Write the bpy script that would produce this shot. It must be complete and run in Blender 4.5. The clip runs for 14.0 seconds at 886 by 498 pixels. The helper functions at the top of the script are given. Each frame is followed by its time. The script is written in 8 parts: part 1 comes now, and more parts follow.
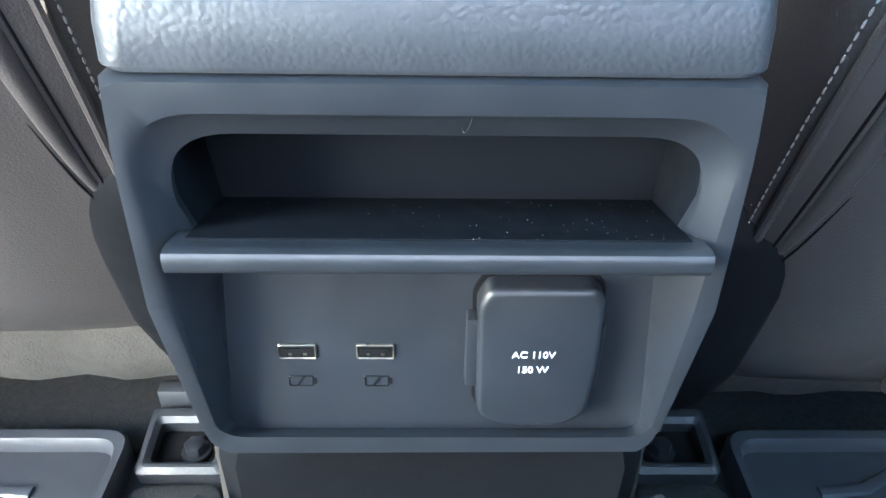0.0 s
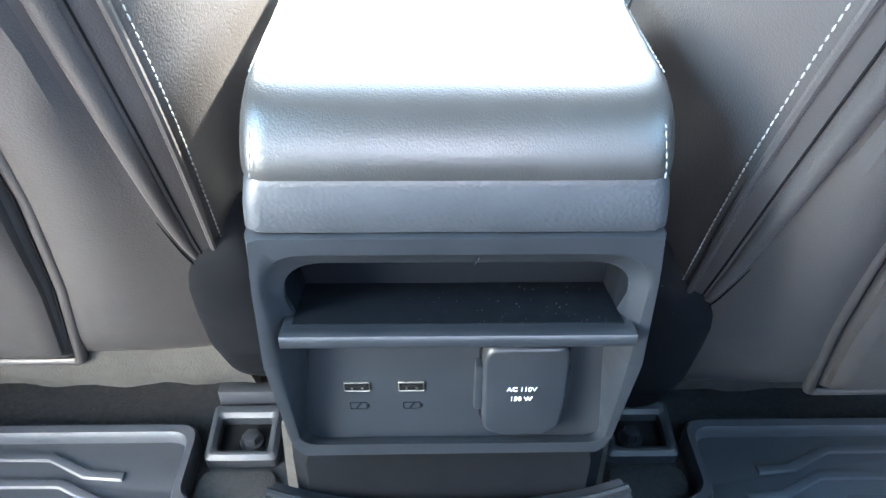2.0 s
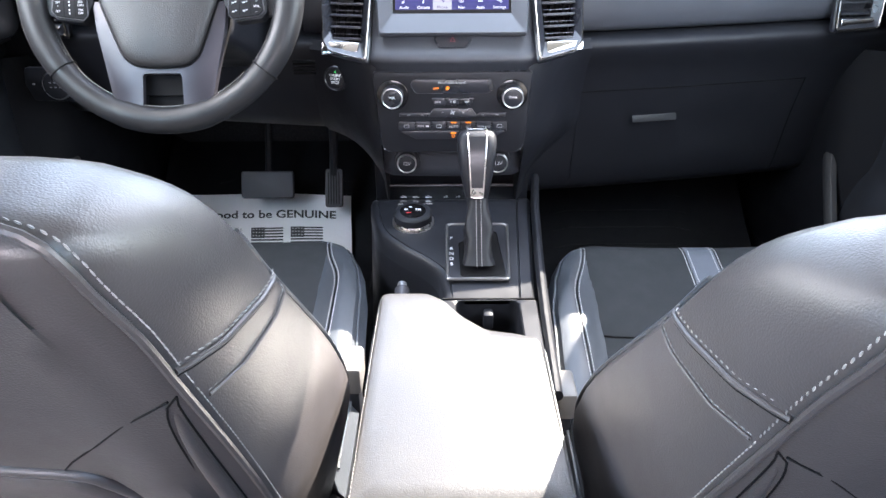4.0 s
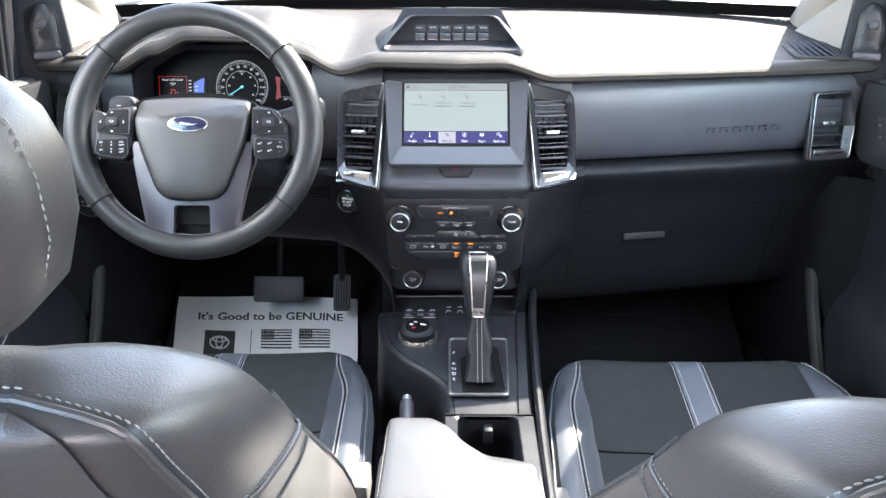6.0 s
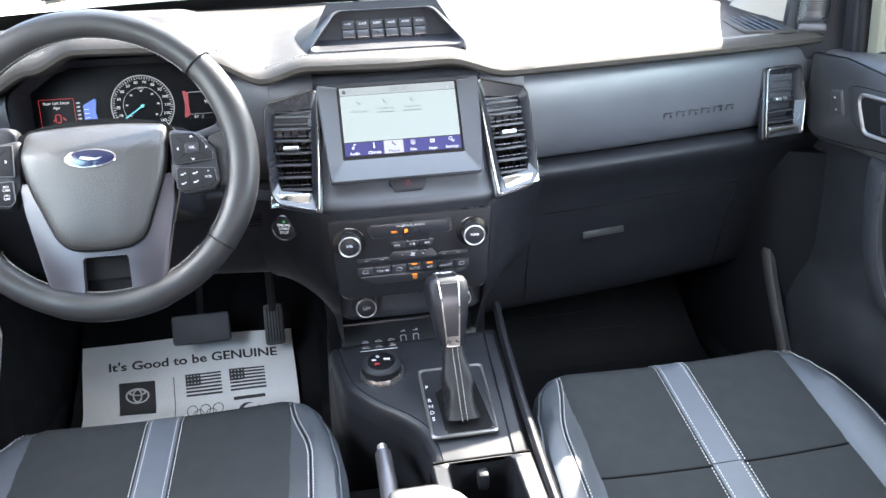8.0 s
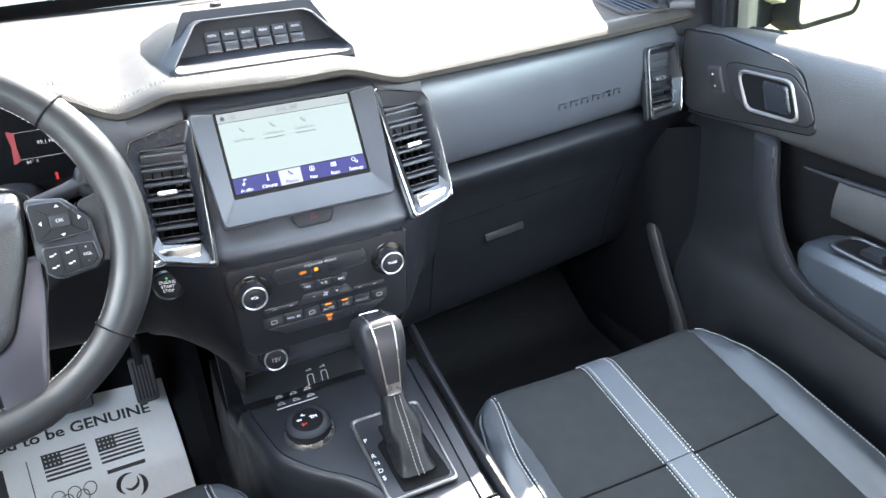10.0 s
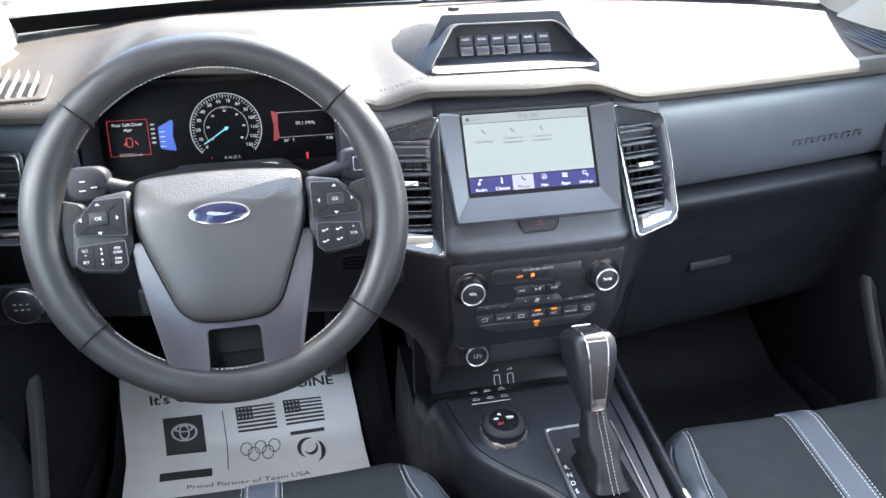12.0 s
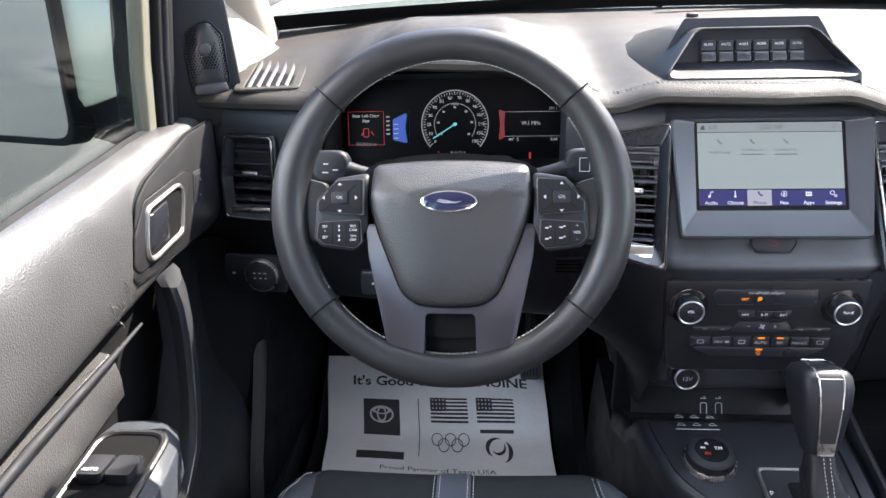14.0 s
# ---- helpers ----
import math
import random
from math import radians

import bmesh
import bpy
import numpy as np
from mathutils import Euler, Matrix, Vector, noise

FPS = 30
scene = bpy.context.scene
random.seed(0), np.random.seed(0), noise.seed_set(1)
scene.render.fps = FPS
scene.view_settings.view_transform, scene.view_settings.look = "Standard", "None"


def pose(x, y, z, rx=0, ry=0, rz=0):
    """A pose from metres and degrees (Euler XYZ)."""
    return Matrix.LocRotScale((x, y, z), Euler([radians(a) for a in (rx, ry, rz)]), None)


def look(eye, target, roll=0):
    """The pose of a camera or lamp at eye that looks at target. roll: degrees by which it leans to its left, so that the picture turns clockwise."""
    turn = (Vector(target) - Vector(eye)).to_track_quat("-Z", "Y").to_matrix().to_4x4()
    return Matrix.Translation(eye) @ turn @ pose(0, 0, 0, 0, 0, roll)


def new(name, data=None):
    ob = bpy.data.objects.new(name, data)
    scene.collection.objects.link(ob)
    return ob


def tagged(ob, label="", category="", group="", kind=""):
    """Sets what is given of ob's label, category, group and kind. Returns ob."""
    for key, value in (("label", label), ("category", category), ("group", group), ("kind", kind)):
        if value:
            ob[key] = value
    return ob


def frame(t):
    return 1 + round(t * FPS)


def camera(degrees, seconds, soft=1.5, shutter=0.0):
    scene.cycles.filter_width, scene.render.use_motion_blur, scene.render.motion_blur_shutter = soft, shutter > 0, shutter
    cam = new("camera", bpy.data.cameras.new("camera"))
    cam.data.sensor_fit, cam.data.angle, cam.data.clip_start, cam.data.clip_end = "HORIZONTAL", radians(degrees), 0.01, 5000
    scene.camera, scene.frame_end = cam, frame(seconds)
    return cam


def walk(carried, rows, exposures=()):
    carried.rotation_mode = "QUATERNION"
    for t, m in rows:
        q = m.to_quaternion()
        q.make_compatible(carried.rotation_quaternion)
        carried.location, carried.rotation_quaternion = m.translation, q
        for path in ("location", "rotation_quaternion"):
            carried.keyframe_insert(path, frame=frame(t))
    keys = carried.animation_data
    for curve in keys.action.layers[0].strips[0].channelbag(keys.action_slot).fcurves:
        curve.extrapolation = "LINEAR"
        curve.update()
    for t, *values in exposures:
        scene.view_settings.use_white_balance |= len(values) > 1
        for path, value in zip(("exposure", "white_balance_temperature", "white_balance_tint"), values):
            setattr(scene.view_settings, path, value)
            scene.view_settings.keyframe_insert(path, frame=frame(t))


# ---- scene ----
cam = camera(61.7, 14.0)
PATH = [
    (0, (-0.0019, 0.0104, 0.4170), (0.0351, 1.5732, -0.6612), 1.1),
    (0.5, (-0.0047, -0.0066, 0.4199), (0.0085, 1.5475, -0.6726), 0.5),
    (0.8, (-0.0066, -0.0114, 0.4237), (0.0228, 1.5219, -0.6973), 0.7),
    (1, (-0.0076, -0.0171, 0.4237), (0.0199, 1.5247, -0.6878), 0.6),
    (1.5, (-0.0095, -0.0380, 0.4579), (0.0256, 1.4877, -0.6735), 0.7),
    (2, (-0.0133, -0.0617, 0.5367), (0.0247, 1.4525, -0.6099), 0.6),
    (2.5, (-0.0142, -0.0760, 0.6508), (0.0256, 1.4345, -0.5016), 0.5),
    (3, (-0.0123, -0.0969, 0.7467), (0.0123, 1.4468, -0.3610), 0.1),
    (3.5, (-0.0076, -0.1178, 0.8227), (-0.0057, 1.4620, -0.2318), -0.5),
    (4, (-0.0123, -0.1330, 0.8844), (-0.0190, 1.4905, -0.1026), -0.4),
    (4.2, (-0.0123, -0.1349, 0.8996), (-0.0238, 1.5095, -0.0532), -0.9),
    (6.3, (-0.0152, -0.1757, 0.9804), (-0.0247, 1.5437, 0.1719), 0.1),
    (6.5, (-0.0123, -0.1738, 0.9813), (-0.0162, 1.5447, 0.1729), 0),
    (7, (-0.0199, -0.1510, 0.9747), (0.0266, 1.5675, 0.1662), -0.3),
    (7.5, (-0.0532, -0.0950, 0.9633), (0.0789, 1.6140, 0.1434), -0.9),
    (8, (-0.1045, -0.0266, 0.9566), (0.1492, 1.6644, 0.1283), -1.9),
    (8.5, (-0.1577, 0.0285, 0.9576), (0.2413, 1.6824, 0.1121), -2.9),
    (8.7, (-0.1729, 0.0475, 0.9614), (0.2821, 1.6824, 0.1074), -3.3),
    (10.8, (-0.2232, 0.1710, 0.9918), (0.4950, 1.6644, 0.0617), -1.3),
    (11, (-0.2375, 0.1729, 0.9918), (0.4465, 1.6853, 0.0674), -0.8),
    (11.5, (-0.2831, 0.1681, 0.9927), (0.2688, 1.7432, 0.0845), -0.1),
    (12, (-0.3069, 0.1653, 0.9956), (0.0466, 1.8059, 0.1045), -0),
    (12.5, (-0.3201, 0.1615, 0.9946), (-0.1681, 1.8449, 0.1283), -0.7),
    (13, (-0.3259, 0.1625, 0.9870), (-0.3268, 1.8601, 0.1330), -1.3),
    (13.5, (-0.3325, 0.1662, 0.9823), (-0.4237, 1.8629, 0.1321), -1.8),
    (14, (-0.3353, 0.1672, 0.9794), (-0.4683, 1.8592, 0.1254), -2),
]
walk(cam, [(t, look(eye, target, roll)) for t, eye, target, roll in PATH], [
    (0, 5.0, 6150, 2), (1.5, 5.1, 6200, 3), (2.2, 4.88, 6150, 3), (2.6, 4.57, 6350, 6), (3, 4.05, 6500, 11), (3.5, 3.80, 6500, 15), (4.2, 3.55, 6500, 15),
    (6.3, 3.42, 6500, 12), (8.0, 3.76, 6500, 11), (8.7, 3.84, 6500, 10), (11, 3.80, 6500, 9), (12, 3.58, 6500, 12), (12.8, 3.15, 6550, 15), (14, 2.80, 6500, 15)])

# ---- daylight ----
SUN = Vector((0.75, 0.845, 1.0)).normalized()
world = bpy.data.worlds.new("world")
scene.world = world
world.use_nodes = True
wn = world.node_tree.nodes
sky = wn.new("ShaderNodeTexSky")
sky.sky_type = "NISHITA"
sky.sun_disc = False
sky.sun_elevation = math.asin(SUN.z)
sky.sun_rotation = math.atan2(SUN.x, SUN.y)
wn["Background"].inputs["Strength"].default_value = 0.15
world.node_tree.links.new(sky.outputs[0], wn["Background"].inputs["Color"])
sun_data = bpy.data.lights.new("sun", "SUN")
sun_data.energy, sun_data.angle, sun_data.color = 5.0, radians(0.5), (1.0, 0.94, 0.82)
sun = new("sun", sun_data)
sun.matrix_world = look(SUN * 20, (0, 0, 0))


def window_light(name, at, to, w, h, power, colour, spread=180):
    """Added area lamp standing in for daylight at one opening of the cab."""
    la = bpy.data.lights.new(name, "AREA")
    la.shape, la.size, la.size_y, la.energy, la.color = "RECTANGLE", w, h, power, colour
    la.spread = radians(spread)
    ob = new(name, la)
    ob.matrix_world = look(at, to)


window_light("sky_left_rear_door", (-0.84, -0.24, 0.46), (-0.38, 0.30, 0.12), 0.42, 0.50, 0.90, (1.0, 0.90, 0.78), 85)
window_light("sky_left_rear_door_high", (-0.78, -0.12, 1.03), (-0.05, 0.30, 0.35), 0.42, 0.30, 0.72, (0.42, 0.70, 1.0), 100)
window_light("sky_right_rear_window", (0.78, -0.24, 1.00), (-0.15, 0.20, 0.55), 0.55, 0.34, 0.62, (0.42, 0.73, 1.0))
# unseen pinkish fill, added to brighten the upper seat backs
window_light("fill_rear_window", (0.0, -1.03, 0.96), (0.0, 0.2, 0.90), 1.0, 0.40, 0.42, (1.0, 0.86, 0.88), 60)
window_light("sky_windscreen", (0.0, 0.97, 1.12), (0.0, 0.45, 0.3), 1.0, 0.40, 1.15, (0.72, 0.86, 1.0))
window_light("sky_left_front_window", (-0.765, 0.50, 0.93), (0.4, 0.32, 0.50), 0.75, 0.36, 1.8, (0.95, 0.97, 1.0), 160)
window_light("sky_right_front_window", (0.765, 0.50, 0.93), (-0.45, 0.95, 0.0), 0.75, 0.36, 1.38, (0.84, 0.92, 1.0), 150)


# ---- materials ----
GLOW = 0.09


def material(name, colour, rough=0.5, metal=0.0, grain=0.0, cell=0.002, kind="leather", spots=0.15, spot_size=0.05,
             coat=0.0, glow=None, strength=0.0, spec=0.5):
    """A surface with grain (relief in metres-scale cells) and slow stains in colour and gloss."""
    m = bpy.data.materials.new(name)
    m.use_nodes = True
    nt = m.node_tree
    n, link = nt.nodes, nt.links.new
    b = n["Principled BSDF"]
    b.inputs["Base Color"].default_value = (*colour, 1)
    b.inputs["Roughness"].default_value = rough
    b.inputs["Metallic"].default_value = metal
    b.inputs["Coat Weight"].default_value = coat
    b.inputs["Specular IOR Level"].default_value = spec
    if glow:
        b.inputs["Emission Color"].default_value = (*glow, 1)
        b.inputs["Emission Strength"].default_value = strength * GLOW
    co = n.new("ShaderNodeTexCoord")
    if spots:
        ns = n.new("ShaderNodeTexNoise")
        ns.inputs["Scale"].default_value = 1 / spot_size
        ns.inputs["Detail"].default_value = 5
        link(co.outputs["Object"], ns.inputs["Vector"])
        rr = n.new("ShaderNodeMapRange")
        rr.inputs["From Min"].default_value, rr.inputs["From Max"].default_value = 0.3, 0.7
        rr.inputs["To Min"].default_value, rr.inputs["To Max"].default_value = rough * (1 - spots), min(1, rough * (1 + spots))
        link(ns.outputs["Fac"], rr.inputs["Value"])
        link(rr.outputs[0], b.inputs["Roughness"])
        cr = n.new("ShaderNodeMix")
        cr.data_type = "RGBA"
        link(ns.outputs["Fac"], cr.inputs["Factor"])
        cr.inputs["A"].default_value = (*[c * (1 - spots) for c in colour], 1)
        cr.inputs["B"].default_value = (*[min(1, c * (1 + spots)) for c in colour], 1)
        link(cr.outputs["Result"], b.inputs["Base Color"])
    if grain:
        bump = n.new("ShaderNodeBump")
        bump.inputs["Strength"].default_value = grain
        bump.inputs["Distance"].default_value = cell * 0.35
        if kind == "leather":
            wob = n.new("ShaderNodeTexNoise")
            wob.inputs["Scale"].default_value = 0.25 / cell
            link(co.outputs["Object"], wob.inputs["Vector"])
            mixv = n.new("ShaderNodeVectorMath")
            mixv.operation = "MULTIPLY_ADD"
            mixv.inputs[1].default_value = (cell * 1.6,) * 3
            link(wob.outputs["Color"], mixv.inputs[0])
            link(co.outputs["Object"], mixv.inputs[2])
            vo = n.new("ShaderNodeTexVoronoi")
            vo.feature = "SMOOTH_F1"
            vo.inputs["Scale"].default_value = 1 / cell
            vo.inputs["Smoothness"].default_value = 0.4
            link(mixv.outputs[0], vo.inputs["Vector"])
            inv = n.new("ShaderNodeMath")
            inv.operation = "MULTIPLY"
            inv.inputs[1].default_value = -1
            link(vo.outputs["Distance"], inv.inputs[0])
            link(inv.outputs[0], bump.inputs["Height"])
        else:
            ns2 = n.new("ShaderNodeTexNoise")
            ns2.inputs["Scale"].default_value = 1 / cell
            ns2.inputs["Detail"].default_value = 3 if kind == "noise" else 8
            link(co.outputs["Object"], ns2.inputs["Vector"])
            link(ns2.outputs["Fac"], bump.inputs["Height"])
        link(bump.outputs[0], b.inputs["Normal"])
    return m


def glass(name, tint=(1, 1, 1), rough=0.0):
    """A thin pane: clear, with the mirror gloss of glass."""
    m = bpy.data.materials.new(name)
    m.use_nodes = True
    n, link = m.node_tree.nodes, m.node_tree.links.new
    n.clear()
    out, mix = n.new("ShaderNodeOutputMaterial"), n.new("ShaderNodeMixShader")
    tr, gl, fr = n.new("ShaderNodeBsdfTransparent"), n.new("ShaderNodeBsdfGlossy"), n.new("ShaderNodeLayerWeight")
    fifth, gloss = n.new("ShaderNodeMath"), n.new("ShaderNodeMapRange")
    tr.inputs["Color"].default_value = (*tint, 1)
    gl.inputs["Roughness"].default_value = rough
    fr.inputs["Blend"].default_value = 0.5
    fifth.operation = "POWER"
    fifth.inputs[1].default_value = 5.0
    gloss.inputs["To Min"].default_value = 0.03
    link(fr.outputs["Facing"], fifth.inputs[0])
    link(fifth.outputs[0], gloss.inputs["Value"])
    link(gloss.outputs[0], mix.inputs[0])
    link(tr.outputs[0], mix.inputs[1])
    link(gl.outputs[0], mix.inputs[2])
    link(mix.outputs[0], out.inputs["Surface"])
    return m


LEATHER = material("black_leather", (0.031, 0.0355, 0.042), 0.38, grain=0.5, cell=0.0013, spots=0.15)
LEATHER_BACK = material("seat_back_vinyl", (0.042, 0.038, 0.038), 0.38, grain=0.30, cell=0.0013, spots=0.14, spec=0.38)
ARM_LEATHER = material("armrest_leather", (0.023, 0.0225, 0.0225), 0.38, grain=0.38, cell=0.0010, spots=0.12)
FORK = material("dark_satin_metal", (0.036, 0.034, 0.041), 0.36, 0.4, grain=0.05, cell=0.0006, kind="noise")
RIM_LEATHER = material("rim_leather", (0.0120, 0.0122, 0.0132), 0.40, grain=0.28, cell=0.0012, spots=0.22, spot_size=0.03, spec=0.3)
WHEEL_LEATHER = material("wheel_leather", (0.0190, 0.0186, 0.0190), 0.40, grain=0.5, cell=0.0015, spots=0.22, spec=0.42)
SUEDE = material("black_suede_cloth", (0.0145, 0.0160, 0.0175), 0.95, spec=0.2, grain=0.6, cell=0.0007, kind="noise", spots=0.2, spot_size=0.03)
# paler, bluer copy of the seat leather: reflected sky in the colour
SHEEN_LEATHER = material("sky_sheen_leather", (0.052, 0.059, 0.072), 0.38, grain=0.4, cell=0.0014)
THREAD = material("pale_thread", (0.15, 0.15, 0.145), 0.8, spots=0.25, spot_size=0.004)
SEAM_THREAD = material("seam_thread", (0.20, 0.197, 0.19), 0.8, spots=0.25, spot_size=0.004)
WHITE_THREAD = material("white_thread", (0.42, 0.42, 0.42), 0.8, spots=0.2, spot_size=0.004)
PAD = material("dash_pad_vinyl", (0.032, 0.029, 0.026), 0.60, grain=0.9, cell=0.0016, spots=0.14, spec=0.14)
PANEL = material("satin_panel", (0.040, 0.043, 0.050), 0.36, grain=0.2, cell=0.0008, spots=0.15)
DOOR_PAD = material("door_pad_vinyl", (0.038, 0.0375, 0.038), 0.42, grain=0.7, cell=0.0017, spots=0.14)
SOFT = material("grained_plastic", (0.021, 0.023, 0.028), 0.45, grain=0.6, cell=0.0012, spots=0.12)
PLINTH = material("dull_black_plastic", (0.0050, 0.0054, 0.0066), 0.6, grain=0.3, cell=0.0008, spots=0.2, spec=0.08)
HARD = material("black_plastic", (0.0080, 0.0086, 0.0110), 0.5, grain=0.3, cell=0.0008, spots=0.15, spec=0.24)
SHINE = material("satin_black_plastic", (0.0125, 0.0135, 0.0170), 0.3, grain=0.06, cell=0.0006, kind="noise", spots=0.15)
COARSE = material("coarse_grain_plastic", (0.026, 0.0285, 0.0335), 0.45, grain=0.30, cell=0.0022, spots=0.12, spot_size=0.02)
CONSOLE = material("charcoal_plastic", (0.0130, 0.0148, 0.0182), 0.38, grain=0.12, cell=0.0005, kind="noise", spots=0.18, spot_size=0.02)
PIANO = material("gloss_black", (0.006, 0.006, 0.007), 0.12, spots=0.2, spot_size=0.01)
BOOT = material("boot_leather", (0.010, 0.010, 0.0112), 0.7, spec=0.1, grain=0.4, cell=0.0012, spots=0.2)
GAITER = material("shiny_gaiter_leather", (0.0085, 0.0088, 0.010), 0.52, grain=0.3, cell=0.0011, spots=0.25, spot_size=0.01, spec=0.2)
DOOR_LOW = material("black_door_plastic", (0.0100, 0.0110, 0.0132), 0.5, grain=0.4, cell=0.0012, spots=0.18, spec=0.3)
# darker copy of the console plastic, the tray's shade in its colour
TRAY_SHADE = material("tray_shade_plastic", (0.0042, 0.0050, 0.0066), 0.7, grain=0.2, cell=0.0006, kind="noise", spots=0.2, spot_size=0.02, spec=0.05)
CONSOLE_TOP = material("satin_console_plastic", (0.0100, 0.0108, 0.0135), 0.42, grain=0.10, cell=0.0005, kind="noise", spots=0.15, spot_size=0.03, spec=0.3)
KNOB_SPINE = material("satin_grey_spine", (0.016, 0.016, 0.018), 0.33, 0.2, spots=0.15, spot_size=0.01)
GATE_TRIM = material("dull_gate_trim", (0.22, 0.215, 0.215), 0.36, 0.9, spots=0.2, spot_size=0.01)
BRIGHT_TRIM = material("brushed_bright_trim", (0.50, 0.48, 0.46), 0.30, 1.0, spots=0.25, spot_size=0.01)
DISPLAY = material("dark_display", (0.002, 0.002, 0.0028), 0.35, spots=0, spec=0.06)
# near black stands in for the shade inside gaps, holes and recesses
GAP_SHADE = material("gap_and_recess_shade", (0.004, 0.004, 0.0045), 0.8, spots=0.2, spec=0.1)
SMOKED = material("smoked_chrome", (0.20, 0.19, 0.185), 0.22, 1.0, spots=0.25, spot_size=0.02)
CHROME = material("chrome", (0.82, 0.80, 0.78), 0.12, 1.0, spots=0.3, spot_size=0.02)
SATIN_CHROME = material("satin_chrome", (0.62, 0.61, 0.60), 0.38, 1.0, spots=0.2, spot_size=0.01)
SATIN = material("satin_silver", (0.060, 0.059, 0.066), 0.38, 0.6, grain=0.05, cell=0.0006, kind="noise")
DULL_RIM = material("dull_port_metal", (0.20, 0.18, 0.145), 0.38, 1.0, spots=0.3, spot_size=0.004)
STEEL = material("dull_steel", (0.45, 0.45, 0.46), 0.35, 1.0, spots=0.3, spot_size=0.01)
WHITE = material("white_print", (0.75, 0.76, 0.77), 0.6, spots=0)
# the cream paint darkened, with the post's shade in the colour
SHADED_CREAM = material("shaded_cream_flange", (0.10, 0.097, 0.072), 0.55, spots=0.1)
GREY_PRINT = material("grey_print", (0.30, 0.30, 0.31), 0.6, spots=0)
DARK_PRINT = material("dark_grey_ink", (0.035, 0.036, 0.04), 0.7, spots=0.1, spot_size=0.01)
PALE_INK = material("light_ink", (0.55, 0.55, 0.56), 0.7, spots=0)
PAPER = material("white_paper", (0.75, 0.75, 0.765), 0.8, grain=0.25, cell=0.01, kind="noise", spots=0.08, spot_size=0.06)
RUBBER = material("black_rubber", (0.034, 0.037, 0.045), 0.48, grain=0.25, cell=0.0012, kind="noise", spots=0.25, spot_size=0.03)
# darker copy of the mat rubber, with the footwell's shade in its colour
MAT_SHADED = material("shaded_mat_rubber", (0.0052, 0.0056, 0.0068), 0.55, spec=0.2, grain=0.4, cell=0.0016, kind="noise", spots=0.25, spot_size=0.03)
CARPET = material("dark_carpet", (0.0085, 0.0092, 0.0115), 1.0, grain=1.0, cell=0.0016, kind="noise", spots=0.35, spot_size=0.004)
FELT = material("grey_brown_felt", (0.032, 0.029, 0.026), 1.0, grain=1.0, cell=0.002, kind="noise", spots=0.3, spot_size=0.01)
BEIGE = material("beige_trim", (0.27, 0.235, 0.19), 0.75, grain=0.25, cell=0.001, kind="noise", spots=0.05)
LINER = material("grey_headliner", (0.42, 0.40, 0.37), 0.95, grain=0.4, cell=0.0012, kind="noise", spots=0.06)
PAINT = material("cream_white_paint", (0.70, 0.66, 0.50), 0.30, coat=0.25, spots=0.03)
TYRE_BLACK = material("weather_rubber", (0.010, 0.010, 0.011), 0.7, spots=0.2, spec=0.12)
ORANGE = material("amber_lamp", (0.5, 0.12, 0.0), 0.5, spots=0, glow=(1.0, 0.28, 0.02), strength=1.0)
GREEN = material("green_lamp", (0.0, 0.3, 0.05), 0.5, spots=0, glow=(0.1, 1.0, 0.2), strength=0.7)
RED = material("red_lamp", (0.2, 0.01, 0.01), 0.5, spots=0, glow=(1.0, 0.05, 0.05), strength=0.40)
RED_SOFT = material("soft_red_lamp", (0.12, 0.006, 0.01), 0.5, spots=0, glow=(1.0, 0.04, 0.06), strength=0.14)
RED_DIM = material("red_display_glow", (0.12, 0.005, 0.008), 0.4, spots=0, glow=(1.0, 0.05, 0.06), strength=0.025)
BLUE = material("blue_display", (0.01, 0.03, 0.2), 0.4, spots=0, glow=(0.015, 0.21, 0.95), strength=0.33)
CYAN = material("pale_cyan_needle", (0.1, 0.4, 0.42), 0.5, spots=0, glow=(0.25, 0.85, 0.9), strength=0.4)
LIT_WHITE = material("lit_white", (0.3, 0.3, 0.3), 0.5, spots=0, glow=(0.95, 0.97, 1.0), strength=0.4)
LIT_DIM = material("lit_dim_white", (0.2, 0.2, 0.2), 0.5, spots=0, glow=(0.9, 0.95, 1.0), strength=0.13)
SCREEN = material("lit_screen", (0.02, 0.02, 0.02), 0.15, spots=0, glow=(0.76, 0.93, 0.95), strength=0.66)
SCREEN_BAR = material("lit_screen_blue", (0.01, 0.01, 0.03), 0.15, spots=0, glow=(0.09, 0.09, 0.36), strength=0.5)
SCREEN_TOP = material("lit_screen_grey", (0.02, 0.02, 0.02), 0.15, spots=0, glow=(0.68, 0.78, 0.83), strength=0.62)
SCREEN_TAB = material("lit_screen_tab", (0.02, 0.02, 0.02), 0.15, spots=0, glow=(0.80, 0.84, 1.0), strength=0.80)
SCREEN_INK = material("screen_ink", (0.02, 0.03, 0.035), 0.6, spots=0)
SCREEN_MID = material("screen_grey_ink", (0.02, 0.02, 0.02), 0.3, spots=0, glow=(0.30, 0.37, 0.39), strength=0.55)
EMBLEM_BLUE = material("emblem_blue", (0.006, 0.008, 0.028), 0.2, coat=0.5, spots=0)
GLASS = glass("window_glass", (0.97, 0.985, 0.975))
SIDE_GLASS = glass("tinted_side_glass", (0.72, 0.76, 0.74))
MIRROR = material("mirror_glass", (0.85, 0.87, 0.88), 0.02, 1.0, spots=0)
BARK = material("bark", (0.10, 0.08, 0.06), 0.95, grain=0.8, cell=0.03, kind="noise")
FOLIAGE = material("green_leaves", (0.07, 0.10, 0.035), 0.7, spots=0.5, spot_size=0.3)
